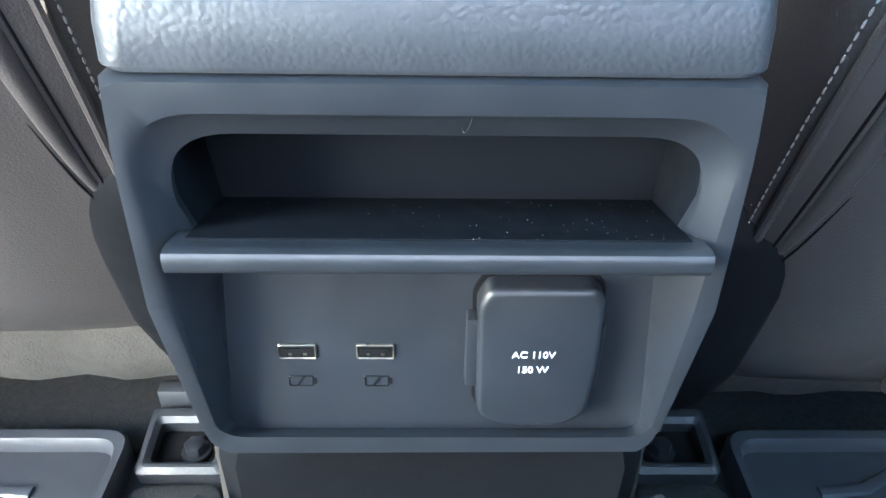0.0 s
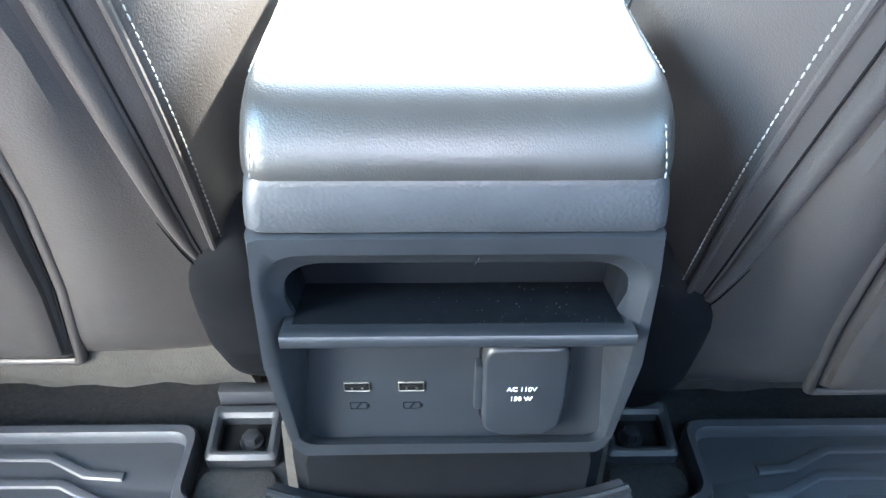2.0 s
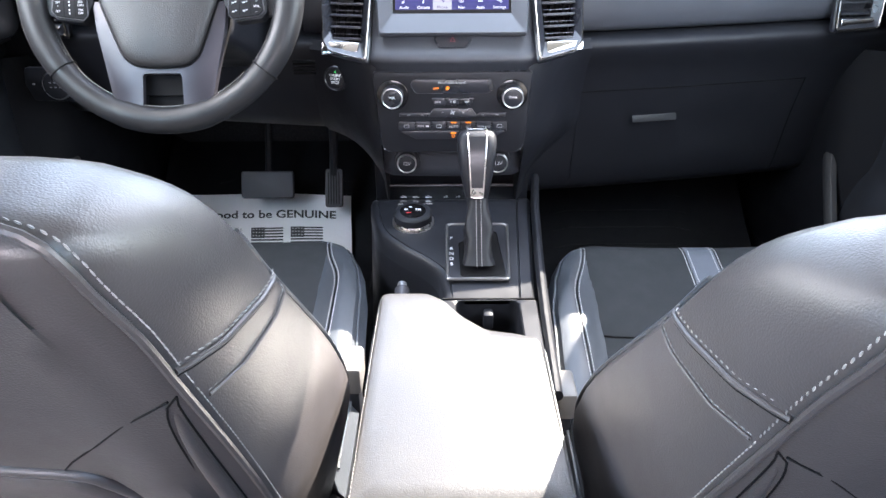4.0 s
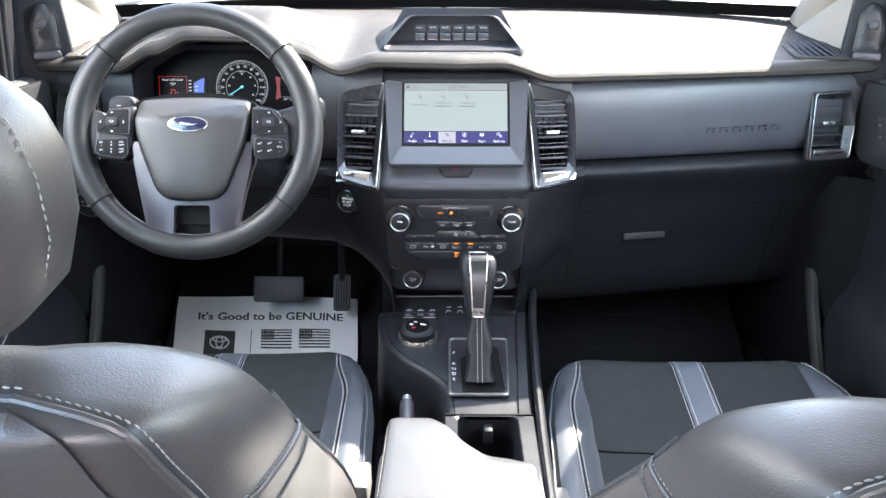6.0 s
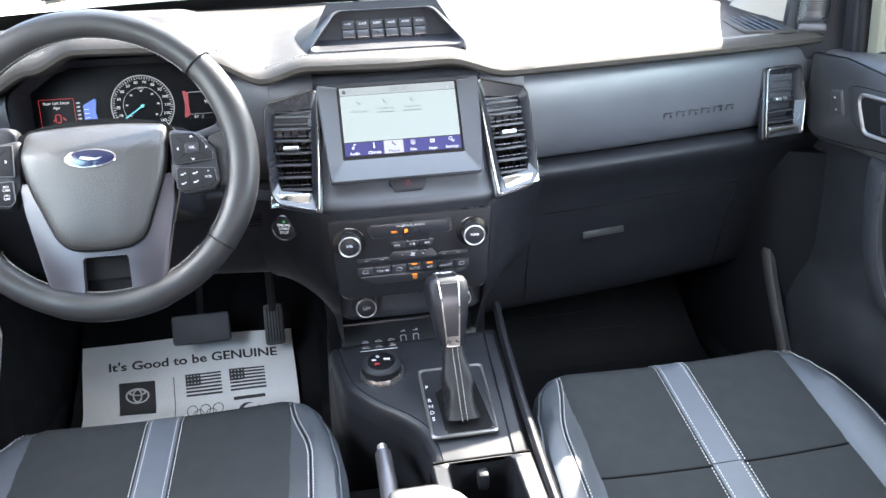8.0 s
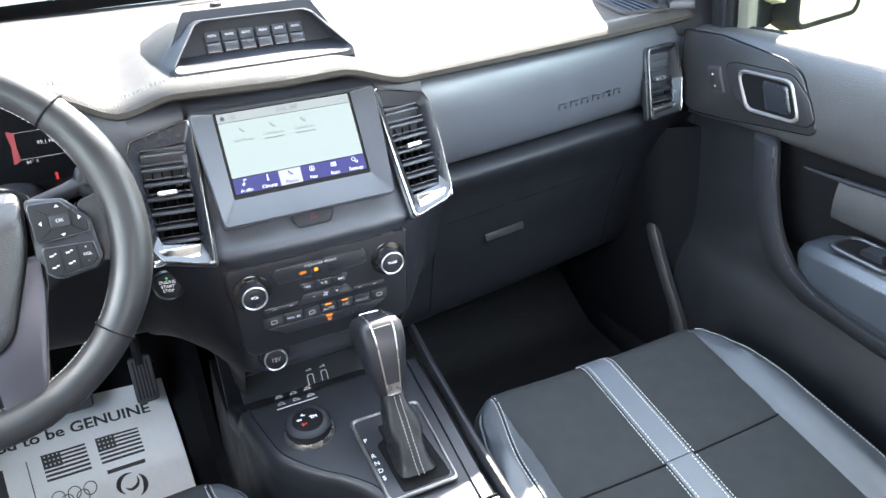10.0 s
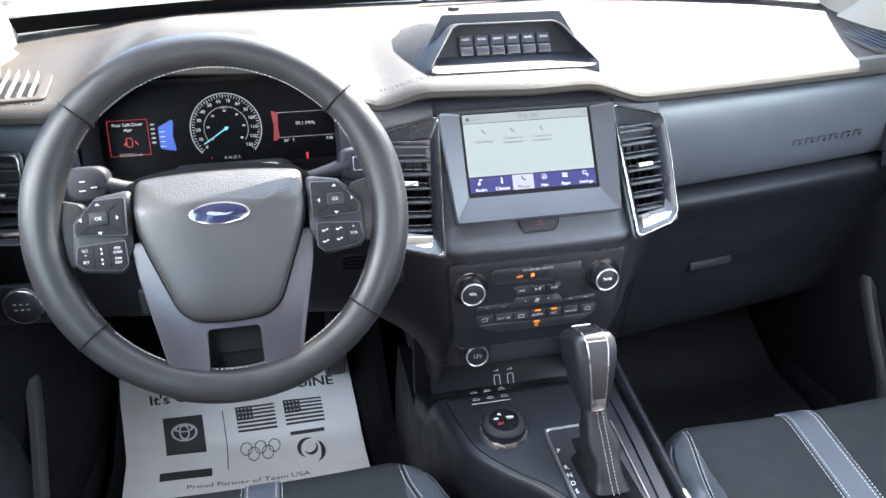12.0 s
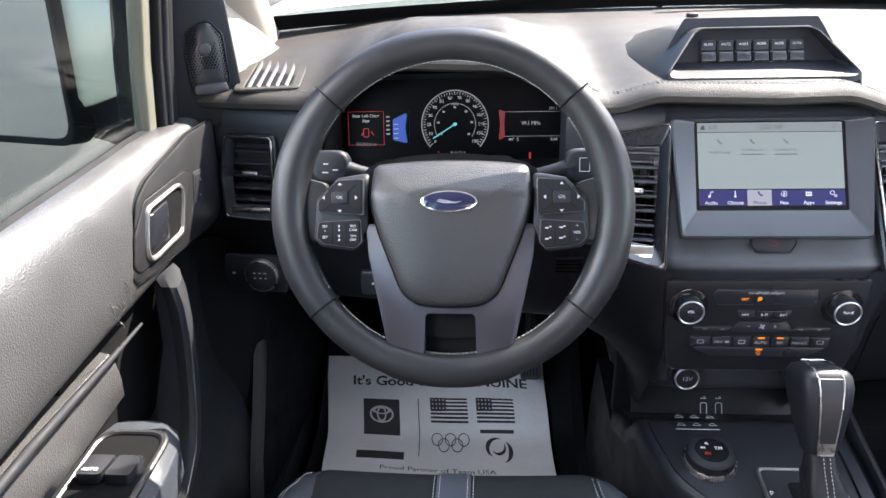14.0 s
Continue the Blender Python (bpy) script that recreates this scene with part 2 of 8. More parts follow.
SEAL = material("grey_edge_rubber", (0.020, 0.020, 0.021), 0.5)
SATIN_DARK = material("satin_grey_bezel", (0.045, 0.048, 0.055), 0.36, 0.3, grain=0.05, cell=0.0006, kind="noise")
FELT_PALE = material("pale_dust", (0.3, 0.3, 0.3), 1.0, spots=0)
SCUFF = material("dull_scuff", (0.11, 0.11, 0.11), 0.9)
PALE_PLASTIC = material("grey_buckle_plastic", (0.10, 0.095, 0.09), 0.45)
DARK_GRIP = material("dark_grip_plastic", (0.014, 0.0148, 0.0172), 0.68, grain=0.3, cell=0.0008, spots=0.15, spec=0.2)
PANEL_DOOR = material("satin_door_plate", (0.0160, 0.0160, 0.0170), 0.36, grain=0.2, cell=0.0007, spots=0.15)
SATIN_RING = material("satin_ring", (0.26, 0.25, 0.24), 0.36, 0.75, grain=0.08, cell=0.0006, kind="noise")


# ---- shapes ----
def mesh_from(bm, limit=38):
    bmesh.ops.recalc_face_normals(bm, faces=bm.faces)
    for f in bm.faces:
        f.smooth = True
    lim = radians(limit)
    for e in bm.edges:
        if len(e.link_faces) == 2 and e.calc_face_angle(0) > lim:
            e.smooth = False
    me = bpy.data.meshes.new("shape")
    bm.to_mesh(me)
    bm.free()
    return me


def part(name, bm, mat, parent=None, label="", limit=38):
    """A bmesh as one mesh object, under its thing."""
    ob = new(name, mesh_from(bm, limit))
    ob.data.name = name
    ob.data.materials.append(mat)
    ob.parent = parent
    if label:
        ob["label"] = label
    return ob


def thing(name, label, category, at=(0, 0, 0), group="", kind=""):
    """An empty that parents the parts of one thing; the parts are built in world places."""
    ob = new(name)
    ob.empty_display_size = 0.02
    return tagged(ob, label, category, group, kind)


def joined(*bms):
    out = bmesh.new()
    for b in bms:
        me = bpy.data.meshes.new("tmp")
        b.to_mesh(me)
        b.free()
        out.from_mesh(me)
        bpy.data.meshes.remove(me)
    return out


def moved(bm, m):
    bmesh.ops.transform(bm, matrix=m, verts=bm.verts)
    return bm


def face(origin, lean=0.0, turn=0.0):
    """A frame whose x runs to the right, y up along a face that leans away by `lean` degrees, z out of it towards the back of the cab."""
    m = Matrix.Translation(origin) @ Matrix.Rotation(radians(turn), 4, "Z")
    c, s = math.cos(radians(lean)), math.sin(radians(lean))
    return m @ Matrix(((1, 0, 0, 0), (0, s, -c, 0), (0, c, s, 0), (0, 0, 0, 1)))


def side(origin, sign):
    """A frame on a door: x runs to the right as one faces it, y up, z into the cab."""
    if sign > 0:
        return Matrix(((0, 0, -1, origin[0]), (-1, 0, 0, origin[1]), (0, 1, 0, origin[2]), (0, 0, 0, 1)))
    return Matrix(((0, 0, 1, origin[0]), (1, 0, 0, origin[1]), (0, 1, 0, origin[2]), (0, 0, 0, 1)))


def flat(origin, turn=0.0, tip=0.0):
    """A frame on a level top: x right, y ahead, z up; tip: degrees by which it rises ahead."""
    return Matrix.Translation(origin) @ Matrix.Rotation(radians(turn), 4, "Z") @ Matrix.Rotation(radians(tip), 4, "X")


def rounded(pts, r, n=5):
    """A polygon with rounded corners; r is one radius or one a corner."""
    out, k = [], len(pts)
    for i, p in enumerate(pts):
        p = Vector(p)
        a, c = Vector(pts[i - 1]), Vector(pts[(i + 1) % k])
        ri = r[i] if isinstance(r, (list, tuple)) else r
        u, v = (a - p).normalized(), (c - p).normalized()
        half = max(0.05, u.angle(v) / 2)
        t = min(ri / math.tan(half), 0.49 * (a - p).length, 0.49 * (c - p).length)
        q0, q1 = p + u * t, p + v * t
        for j in range(n + 1):
            s = j / n
            out.append((1 - s) ** 2 * q0 + 2 * s * (1 - s) * p + s * s * q1)
    return out


def rect(w, h, r, n=5, cx=0, cy=0):
    return rounded([(cx - w / 2, cy - h / 2), (cx + w / 2, cy - h / 2), (cx + w / 2, cy + h / 2), (cx - w / 2, cy + h / 2)], r, n)


def oval(a, b, n=32, cx=0, cy=0):
    return [Vector((cx + a * math.cos(2 * math.pi * i / n), cy + b * math.sin(2 * math.pi * i / n))) for i in range(n)]


def inset(pts, d):
    """The outline drawn in by about d towards its middle."""
    c = sum((Vector(p) for p in pts), Vector((0, 0))) / len(pts)
    w = max(abs(p[0] - c.x) for p in pts)
    h = max(abs(p[1] - c.y) for p in pts)
    return [Vector((c.x + (p[0] - c.x) * (w - d) / w, c.y + (p[1] - c.y) * (h - d) / h)) for p in pts]


def loft(loops, cap=True, closed=True):
    bm = bmesh.new()
    rows = [[bm.verts.new(p) for p in lp] for lp in loops]
    n = len(rows[0])
    for a, b in zip(rows, rows[1:]):
        for i in range(n if closed else n - 1):
            j = (i + 1) % n
            bm.faces.new((a[i], a[j], b[j], b[i]))
    if cap and closed:
        bm.faces.new(rows[0])
        bm.faces.new(rows[-1])
    return bm


def slab(pts, depth, m=Matrix(), z=0.0, edge=0.0, steps=2):
    """An outline given depth out of its frame, with a rounded front edge."""
    lv = [(z, 0.0), (z + depth - edge, 0.0)]
    for i in range(1, steps + 1) if edge else []:
        a = math.pi / 2 * i / steps
        lv.append((z + depth - edge + edge * math.sin(a), edge * (1 - math.cos(a))))
    return moved(loft([[(p[0], p[1], h) for p in (inset(pts, d) if d else pts)] for h, d in lv]), m)


def collar(outer, inner, depth, m=Matrix(), z=0.0, edge=0.0):
    """A frame with a hole in it: two outlines with the same count of points."""
    e = edge or depth * 0.3
    loops = [[(p[0], p[1], z) for p in outer], [(p[0], p[1], z + depth - e) for p in outer],
             [(p[0], p[1], z + depth) for p in inset(outer, e)],
             [(p[0], p[1], z + depth) for p in inset(inner, -e)], [(p[0], p[1], z + depth - e) for p in inner], [(p[0], p[1], z) for p in inner]]
    bm = loft(loops + [loops[0]], cap=False)
    bmesh.ops.remove_doubles(bm, verts=bm.verts, dist=1e-7)
    return moved(bm, m)


def box(c, s, edge=0.002, m=Matrix()):
    bm = bmesh.new()
    bmesh.ops.create_cube(bm, size=1)
    bmesh.ops.transform(bm, matrix=Matrix.Diagonal((*s, 1)), verts=bm.verts)
    if edge:
        bmesh.ops.bevel(bm, geom=bm.edges[:], offset=edge, segments=2, affect="EDGES", profile=0.5)
    return moved(moved(bm, Matrix.Translation(c)), m)


def disc(r, depth, m=Matrix(), z=0.0, edge=0.0, n=40, cx=0, cy=0):
    return slab(oval(r, r, n, cx, cy), depth, m, z, edge)


def tube(path, r, n=8, closed=False, flat_z=1.0):
    """A round bar along points; r is one radius or one a point."""
    pts = [Vector(p) for p in path]
    k = len(pts)
    loops, up = [], None
    for i, p in enumerate(pts):
        a = pts[i - 1] if (i or closed) else p
        b = pts[(i + 1) % k] if (i < k - 1 or closed) else p
        t = (b - a).normalized()
        if up is None:
            up = Vector((0, 0, 1)) if abs(t.z) < 0.9 else Vector((0, 1, 0))
        up = (up - t * up.dot(t)).normalized()
        s = t.cross(up)
        ri = r[i] if isinstance(r, (list, tuple)) else r
        loops.append([p + (s * math.cos(2 * math.pi * j / n) + up * math.sin(2 * math.pi * j / n) * flat_z) * ri for j in range(n)])
    if closed:
        return loft(loops + [loops[0]], cap=False)
    return loft(loops)


def spread(path, step):
    """Points at even steps along a polyline."""
    pts = [Vector(p) for p in path]
    out, left = [pts[0].copy()], step
    for a, b in zip(pts, pts[1:]):
        d = (b - a).length
        at = left
        while at <= d:
            out.append(a.lerp(b, at / d))
            at += step
        left = at - d
    return out


def stitches(path, length=0.0035, gap=0.0017, r=0.0005, slant=0.0):
    """A row of single stitches that lie along a line."""
    pts = spread(path, length + gap)
    verts, faces = [], []
    for a, b in zip(pts, pts[1:]):
        t = (b - a).normalized()
        s = t.cross(Vector((0.31, 0.22, 0.92))).normalized()
        u = t.cross(s)
        e = a + t * length + s * slant
        k = len(verts)
        for p, q in ((a, 0.45), (a + (e - a) * 0.3, 1.0), (a + (e - a) * 0.7, 1.0), (e, 0.45)):
            for x, y in ((1, 1), (-1, 1), (-1, -1), (1, -1)):
                verts.append(p + (s * x + u * y) * r * q)
        for row in range(3):
            for i in range(4):
                j = (i + 1) % 4
                faces.append((k + row * 4 + i, k + row * 4 + j, k + row * 4 + 4 + j, k + row * 4 + 4 + i))
        faces += [(k, k + 1, k + 2, k + 3), (k + 12, k + 13, k + 14, k + 15)]
    me = bpy.data.meshes.new("tmp")
    me.from_pydata(verts, [], faces)
    bm = bmesh.new()
    bm.from_mesh(me)
    bpy.data.meshes.remove(me)
    return bm


def word(name, body, size, m, mat, parent, x=0, y=0, z=0.0004, align="CENTER", wide=1.0, label="", bold=0.0):
    """Raised letters in the built-in font, as a mesh."""
    cu = bpy.data.curves.new("text", "FONT")
    cu.body, cu.size, cu.align_x, cu.align_y, cu.extrude, cu.resolution_u = body, size, align, "CENTER", 0.00025, 3
    cu.offset = bold
    tmp = bpy.data.objects.new("text", cu)
    me = bpy.data.meshes.new_from_object(tmp)
    bpy.data.objects.remove(tmp)
    me.transform(m @ Matrix.Translation((x, y, z)) @ Matrix.Diagonal((wide, 1, 1, 1)))
    ob = new(name, me)
    me.materials.clear()
    me.materials.append(mat)
    ob.parent = parent
    if label:
        ob["label"] = label
    return ob


def bar(x, y, w, h, m, z=0.0, d=0.0006):
    """A thin printed bar on a face."""
    return slab(rect(w, h, min(w, h) * 0.2, 2, x, y), d, m, z)


def mix(a, b, s):
    return a + (b - a) * s


def ease(s):
    s = max(0.0, min(1.0, s))
    return s * s * (3 - 2 * s)


def keyed(table, x):
    """A value read off a table of (x, value) rows, smoothly."""
    if x <= table[0][0]:
        return table[0][1]
    for (a, va), (b, vb) in zip(table, table[1:]):
        if x <= b:
            return mix(va, vb, ease((x - a) / (b - a)))
    return table[-1][1]


def soft(pts, rounds=2):
    """Corners of an open line cut off, again and again."""
    for _ in range(rounds):
        out = [pts[0]]
        for a, b in zip(pts, pts[1:]):
            out += [(mix(a[0], b[0], 0.25), mix(a[1], b[1], 0.25)), (mix(a[0], b[0], 0.75), mix(a[1], b[1], 0.75))]
        pts = out + [pts[-1]]
    return pts


def flow(table, x):
    """A value read off a table along a smooth curve with no steps at its rows."""
    k = max(0, min(len(table) - 2, sum(1 for r in table if r[0] <= x) - 1))
    def grade(i):
        lo, hi = max(0, i - 1), min(len(table) - 1, i + 1)
        return (table[hi][1] - table[lo][1]) / (table[hi][0] - table[lo][0])
    (a, va), (b, vb) = table[k], table[k + 1]
    w = b - a
    t = max(0.0, min(1.0, (x - a) / w))
    return (2 * t ** 3 - 3 * t * t + 1) * va + (t ** 3 - 2 * t * t + t) * w * grade(k) + (3 * t * t - 2 * t ** 3) * vb + (t ** 3 - t * t) * w * grade(k + 1)


# ---- outside ----
def ground():
    bm = bmesh.new()
    bmesh.ops.create_grid(bm, x_segments=40, y_segments=40, size=400)
    moved(bm, Matrix.Translation((0, 0, -0.62)))
    m = bpy.data.materials.new("shaded_asphalt_and_dry_grass")
    m.use_nodes = True
    n, link = m.node_tree.nodes, m.node_tree.links.new
    co, big, fine, ramp = n.new("ShaderNodeTexCoord"), n.new("ShaderNodeTexNoise"), n.new("ShaderNodeTexNoise"), n.new("ShaderNodeValToRGB")
    big.inputs["Scale"].default_value, fine.inputs["Scale"].default_value, fine.inputs["Detail"].default_value = 0.35, 30, 8
    mx = n.new("ShaderNodeMix")
    mx.inputs["Factor"].default_value = 0.45
    link(co.outputs["Object"], big.inputs["Vector"])
    link(co.outputs["Object"], fine.inputs["Vector"])
    link(big.outputs["Fac"], mx.inputs["A"])
    link(fine.outputs["Fac"], mx.inputs["B"])
    link(mx.outputs["Result"], ramp.inputs["Fac"])
    e = ramp.color_ramp.elements
    e[0].position, e[0].color = 0.35, (0.016, 0.017, 0.018, 1)
    e[1].position, e[1].color = 0.62, (0.042, 0.040, 0.033, 1)
    # asphalt lot on the left, tree shade put into its colour; dry grass from the right edge of the lot on
    sep, edge, both = n.new("ShaderNodeSeparateXYZ"), n.new("ShaderNodeMapRange"), n.new("ShaderNodeMix")
    both.data_type = "RGBA"
    edge.inputs["From Min"].default_value, edge.inputs["From Max"].default_value = 1.2, 1.8
    link(co.outputs["Object"], sep.inputs[0])
    link(sep.outputs["X"], edge.inputs["Value"])
    link(edge.outputs[0], both.inputs["Factor"])
    link(ramp.outputs["Color"], both.inputs["A"])
    grass = n.new("ShaderNodeValToRGB")
    link(mx.outputs["Result"], grass.inputs["Fac"])
    grass.color_ramp.elements[0].position, grass.color_ramp.elements[0].color = 0.35, (0.085, 0.080, 0.034, 1)
    grass.color_ramp.elements[1].position, grass.color_ramp.elements[1].color = 0.62, (0.17, 0.150, 0.070, 1)
    link(grass.outputs["Color"], both.inputs["B"])
    link(both.outputs["Result"], n["Principled BSDF"].inputs["Base Color"])
    n["Principled BSDF"].inputs["Roughness"].default_value = 0.95
    tagged(part("ground", bm, m), "asphalt darkened for tree shade, and sunlit dry grass, round the truck", "ground", kind="structure")


ground()


def far_tree(x, y, h, seed):
    """A tree on the edge of the lot: trunk, limbs and a crown of many leaf clumps."""
    rnd = random.Random(seed)
    tree = thing("tree", "leafy green tree on the edge of the lot", "tree", group="trees outside")
    z0 = -0.62
    trunk = tube([(x + 0.1 * math.sin(k), y, z0 + h * 0.6 * k / 5) for k in range(6)], [0.16 - 0.02 * k for k in range(6)])
    limbs = []
    for _ in range(6):
        a = rnd.uniform(0, 6.28)
        limbs.append(tube([(x, y, z0 + h * 0.35), (x + math.cos(a) * h * 0.12, y + math.sin(a) * h * 0.12, z0 + h * 0.55),
                           (x + math.cos(a) * h * 0.24, y + math.sin(a) * h * 0.24, z0 + h * 0.75)], [0.08, 0.06, 0.03], 6))
    part("trunk", joined(trunk, *limbs), BARK, tree)
    verts, faces = [], []
    for _ in range(1500):
        a, b, rr = rnd.uniform(0, 6.28), math.acos(rnd.uniform(-1, 1)), rnd.uniform(0.35, 1) ** 0.5
        lump = 0.75 + 0.25 * math.sin(3 * a) * math.sin(2 * b)
        c = Vector((x + math.cos(a) * math.sin(b) * h * 0.34 * rr * lump, y + math.sin(a) * math.sin(b) * h * 0.34 * rr * lump, z0 + h * 0.66 + math.cos(b) * h * 0.32 * rr * lump))
        u = Vector((rnd.gauss(0, 1), rnd.gauss(0, 1), rnd.gauss(0, 1))).normalized()
        v = u.orthogonal().normalized()
        s = rnd.uniform(0.08, 0.2)
        k = len(verts)
        verts += [c + u * s, c + v * s * 0.6, c - u * s, c - v * s * 0.6]
        faces.append((k, k + 1, k + 2, k + 3))
    me = bpy.data.meshes.new("tmp")
    me.from_pydata(verts, [], faces)
    bm = bmesh.new()
    bm.from_mesh(me)
    part("crown", bm, FOLIAGE, tree)


for k, (x, y, h) in enumerate([(-9, 7, 5.5), (-13, 12, 6.5), (-8, 14, 6), (12, 20, 6), (18, 14, 7), (-1.5, 12.5, 7), (-4.5, 14, 7), (-8, 13.5, 7)]):
    far_tree(x, y, h, k)

# ---- the cab's shell ----
A_LOW, A_TOP = Vector((0.735, 1.40, 0.76)), Vector((0.705, 0.914, 1.215))


def shell():
    floor = part("floor", joined(box((0, 0.2, -0.09), (1.56, 3.0, 0.04), 0), box((0, 1.625, 0.30), (1.56, 0.04, 0.80), 0)), CARPET)
    tagged(floor, "dark carpet on the floor of the cab", "floor", kind="structure")
    roof = part("ceiling", loft([[(x, y, 1.215 + 0.05 * (1 - (x / 0.7) ** 2) - 0.03 * abs(y + 0.2) ** 2) for y in (0.87, 0.5, 0.2, -0.2, -0.6, -1.05)] +
                                 [(x, y, 1.29) for y in (-1.05, -0.6, -0.2, 0.2, 0.5, 0.88)] for x in (-0.74, -0.5, -0.25, 0, 0.25, 0.5, 0.74)]), LINER)
    tagged(roof, "pale grey cloth headliner under the roof", "ceiling", kind="structure")
    back = part("wall_back", joined(box((0, -1.08, 0.32), (1.6, 0.05, 0.8), 0), box((0, -1.08, 1.2), (1.6, 0.05, 0.22), 0),
                                    box((-0.68, -1.08, 0.9), (0.24, 0.05, 0.4), 0), box((0.68, -1.08, 0.9), (0.24, 0.05, 0.4), 0)), HARD)
    tagged(back, "plain trim on the back wall of the cab", "wall", kind="structure")
    for s, side_name in ((-1, "left"), (1, "right")):
        # front pillar
        ax, bx = A_LOW.copy(), A_TOP.copy()
        ax.x *= s
        bx.x *= s
        loops = []
        for k in range(10):
            p = ax.lerp(bx, (k - 1) / 8)
            p.y += 0.03 * math.sin(math.pi * max(0, k - 1) / 8)
            loops.append([p + Vector((s * a, b, c)) for a, b, c in ((-0.036, 0.01, -0.012), (-0.035, -0.008, -0.017), (-0.030, -0.024, -0.021), (-0.020, -0.038, -0.025), (0.0, -0.05, -0.03), (0.04, -0.05, -0.02), (0.075, -0.02, 0), (0.075, 0.03, 0.02), (0.0, 0.04, 0.03), (-0.03, 0.03, 0.012))])
        tagged(part("pillar_front_" + side_name, loft(loops), BEIGE), "beige trim on the pillar beside the windscreen", "pillar", kind="structure")
        loops = []
        for k in range(9):
            p = ax.lerp(bx, k / 8)
            loops.append([p + Vector((s * (a + 0.075), b, c)) for a, b, c in ((0.0, -0.045, -0.02), (0.05, -0.05, -0.02), (0.06, 0, 0.01), (0.05, 0.05, 0.03), (0, 0.04, 0.025))])
        tagged(part("pillar_skin_" + side_name, loft(loops), PAINT), "cream painted outer skin of the front pillar", "pillar", kind="structure")
        foot = []
        for k in range(13):
            y = 1.195 + 0.26 * k / 12
            zt = mix(A_LOW.z, A_TOP.z, (A_LOW.y - y) / (A_LOW.y - A_TOP.y)) - 0.035
            xi = 0.742 - 0.068 * min(1.0, k / 9)
            foot.append([(s * 0.80, y, 0.70), (s * xi, y, 0.70), (s * (xi + 0.001), y, mix(0.70, zt, 0.4)), (s * (xi + 0.006), y, mix(0.70, zt, 0.75)), (s * (xi + 0.016), y, mix(0.70, zt, 0.93)), (s * (xi + 0.034), y, zt), (s * 0.80, y, zt)])
        tagged(part("pillar_foot_" + side_name, loft(foot), BEIGE), "beige trim at the foot of the windscreen pillar", "trim", kind="structure")
        # strip added to close a light leak between door and dash end
        tagged(part("door_seal_" + side_name, box((s * 0.793, 1.185, 0.36), (0.012, 0.050, 0.80), 0.004), TYRE_BLACK), "black rubber seal of the door opening, added to block light", "trim", kind="structure")
        # roof rail and middle pillar
        tagged(part("roof_rail_" + side_name, box((s * 0.745, -0.09, 1.21), (0.12, 1.98, 0.09), 0.02), BEIGE), "beige roof rail above the doors", "trim", kind="structure")
        tagged(part("pillar_middle_" + side_name, loft([[(s * (0.74 - 0.10 * t + a), 0.02 + b, 0.0 + 1.2 * t) for a, b in ((-0.03, -0.07), (-0.03, 0.07), (0.05, 0.08), (0.05, -0.08))] for t in (0, 0.3, 0.58, 0.8, 1)]), HARD),
               "dark trim on the pillar between the doors", "pillar", kind="structure")
        if s > 0:
            tagged(part("wall_rear_" + side_name, box((0.77, -0.56, 0.3), (0.06, 1.02, 0.80), 0.01), HARD), "closed rear door trim, dark plastic", "wall", kind="structure")
        tagged(part("sill_" + side_name, box((s * 0.76, 0.2, -0.03), (0.1, 2.6, 0.1), 0.02), HARD), "dark plastic door sill cover", "trim", kind="structure")
        # unseen wing, added to keep outside light off the kick panel
        tagged(part("wing_" + side_name, loft([[(s * (0.835 + 0.012 * math.sin(math.pi * t)), y, -0.12 + 0.85 * t) for t in (0, 0.2, 0.4, 0.6, 0.8, 1.0)] + [(s * 0.80, y, 0.73), (s * 0.80, y, -0.12)] for y in (1.1665, 1.35, 1.60, 1.75)]), PAINT), "cream painted wing ahead of the door, added to block light", "wall", kind="structure")
        # kick panel beside the footwell
        # near-black plastic here carries the footwell's shade in its colour
        tagged(part("kick_panel_" + side_name, loft([[(s * 0.70, 1.6, z), (s * (0.71 + 0.01 * k), 1.21 - 0.05 * k, z), (s * (0.735 + 0.01 * k), 1.17 - 0.06 * k, z), (s * 0.80, 1.14 - 0.06 * k, z), (s * 0.80, 1.6, z)] for k, z in ((2.0, -0.06), (1.4, 0.1), (0.4, 0.3), (0, 0.5))]), PLINTH),
               "plastic kick panel beside the footwell, coloured as in shade", "trim", kind="structure")
        tagged(part("kick_trim_" + side_name, loft([[(s * (x + dx), y + dy, z) for dx, dy in ((-0.006, 0.012), (-0.008, 0.006), (-0.006, -0.006), (-0.001, -0.014), (0.008, -0.016), (0.010, 0.006))] for x, y, z in ((0.720, 1.03, 0.05), (0.721, 1.066, 0.135), (0.722, 1.115, 0.20), (0.723, 1.150, 0.25), (0.724, 1.172, 0.285), (0.726, 1.182, 0.300))]), SEAL),
               "grey rubber edge of the door opening", "trim", kind="structure")
    # windscreen with its black lower band, the scuttle and the wipers behind it
    pane = loft([[(s_ * mix(A_LOW.x, A_TOP.x, t), mix(A_LOW.y, A_TOP.y, t) + (0.18 - 0.06 * t) * (1 - s_ * s_) + 0.03, mix(A_LOW.z, A_TOP.z, t) + 0.02) for s_ in [k / 8 - 1 for k in range(17)]] for t in [k / 8 for k in range(9)]], cap=False, closed=False)
    bmesh.ops.solidify(pane, geom=pane.faces[:], thickness=0.005)
    ws = part("windscreen", pane, GLASS)
    ws.visible_shadow = False
    tagged(ws, "clear windscreen glass", "window", kind="structure")
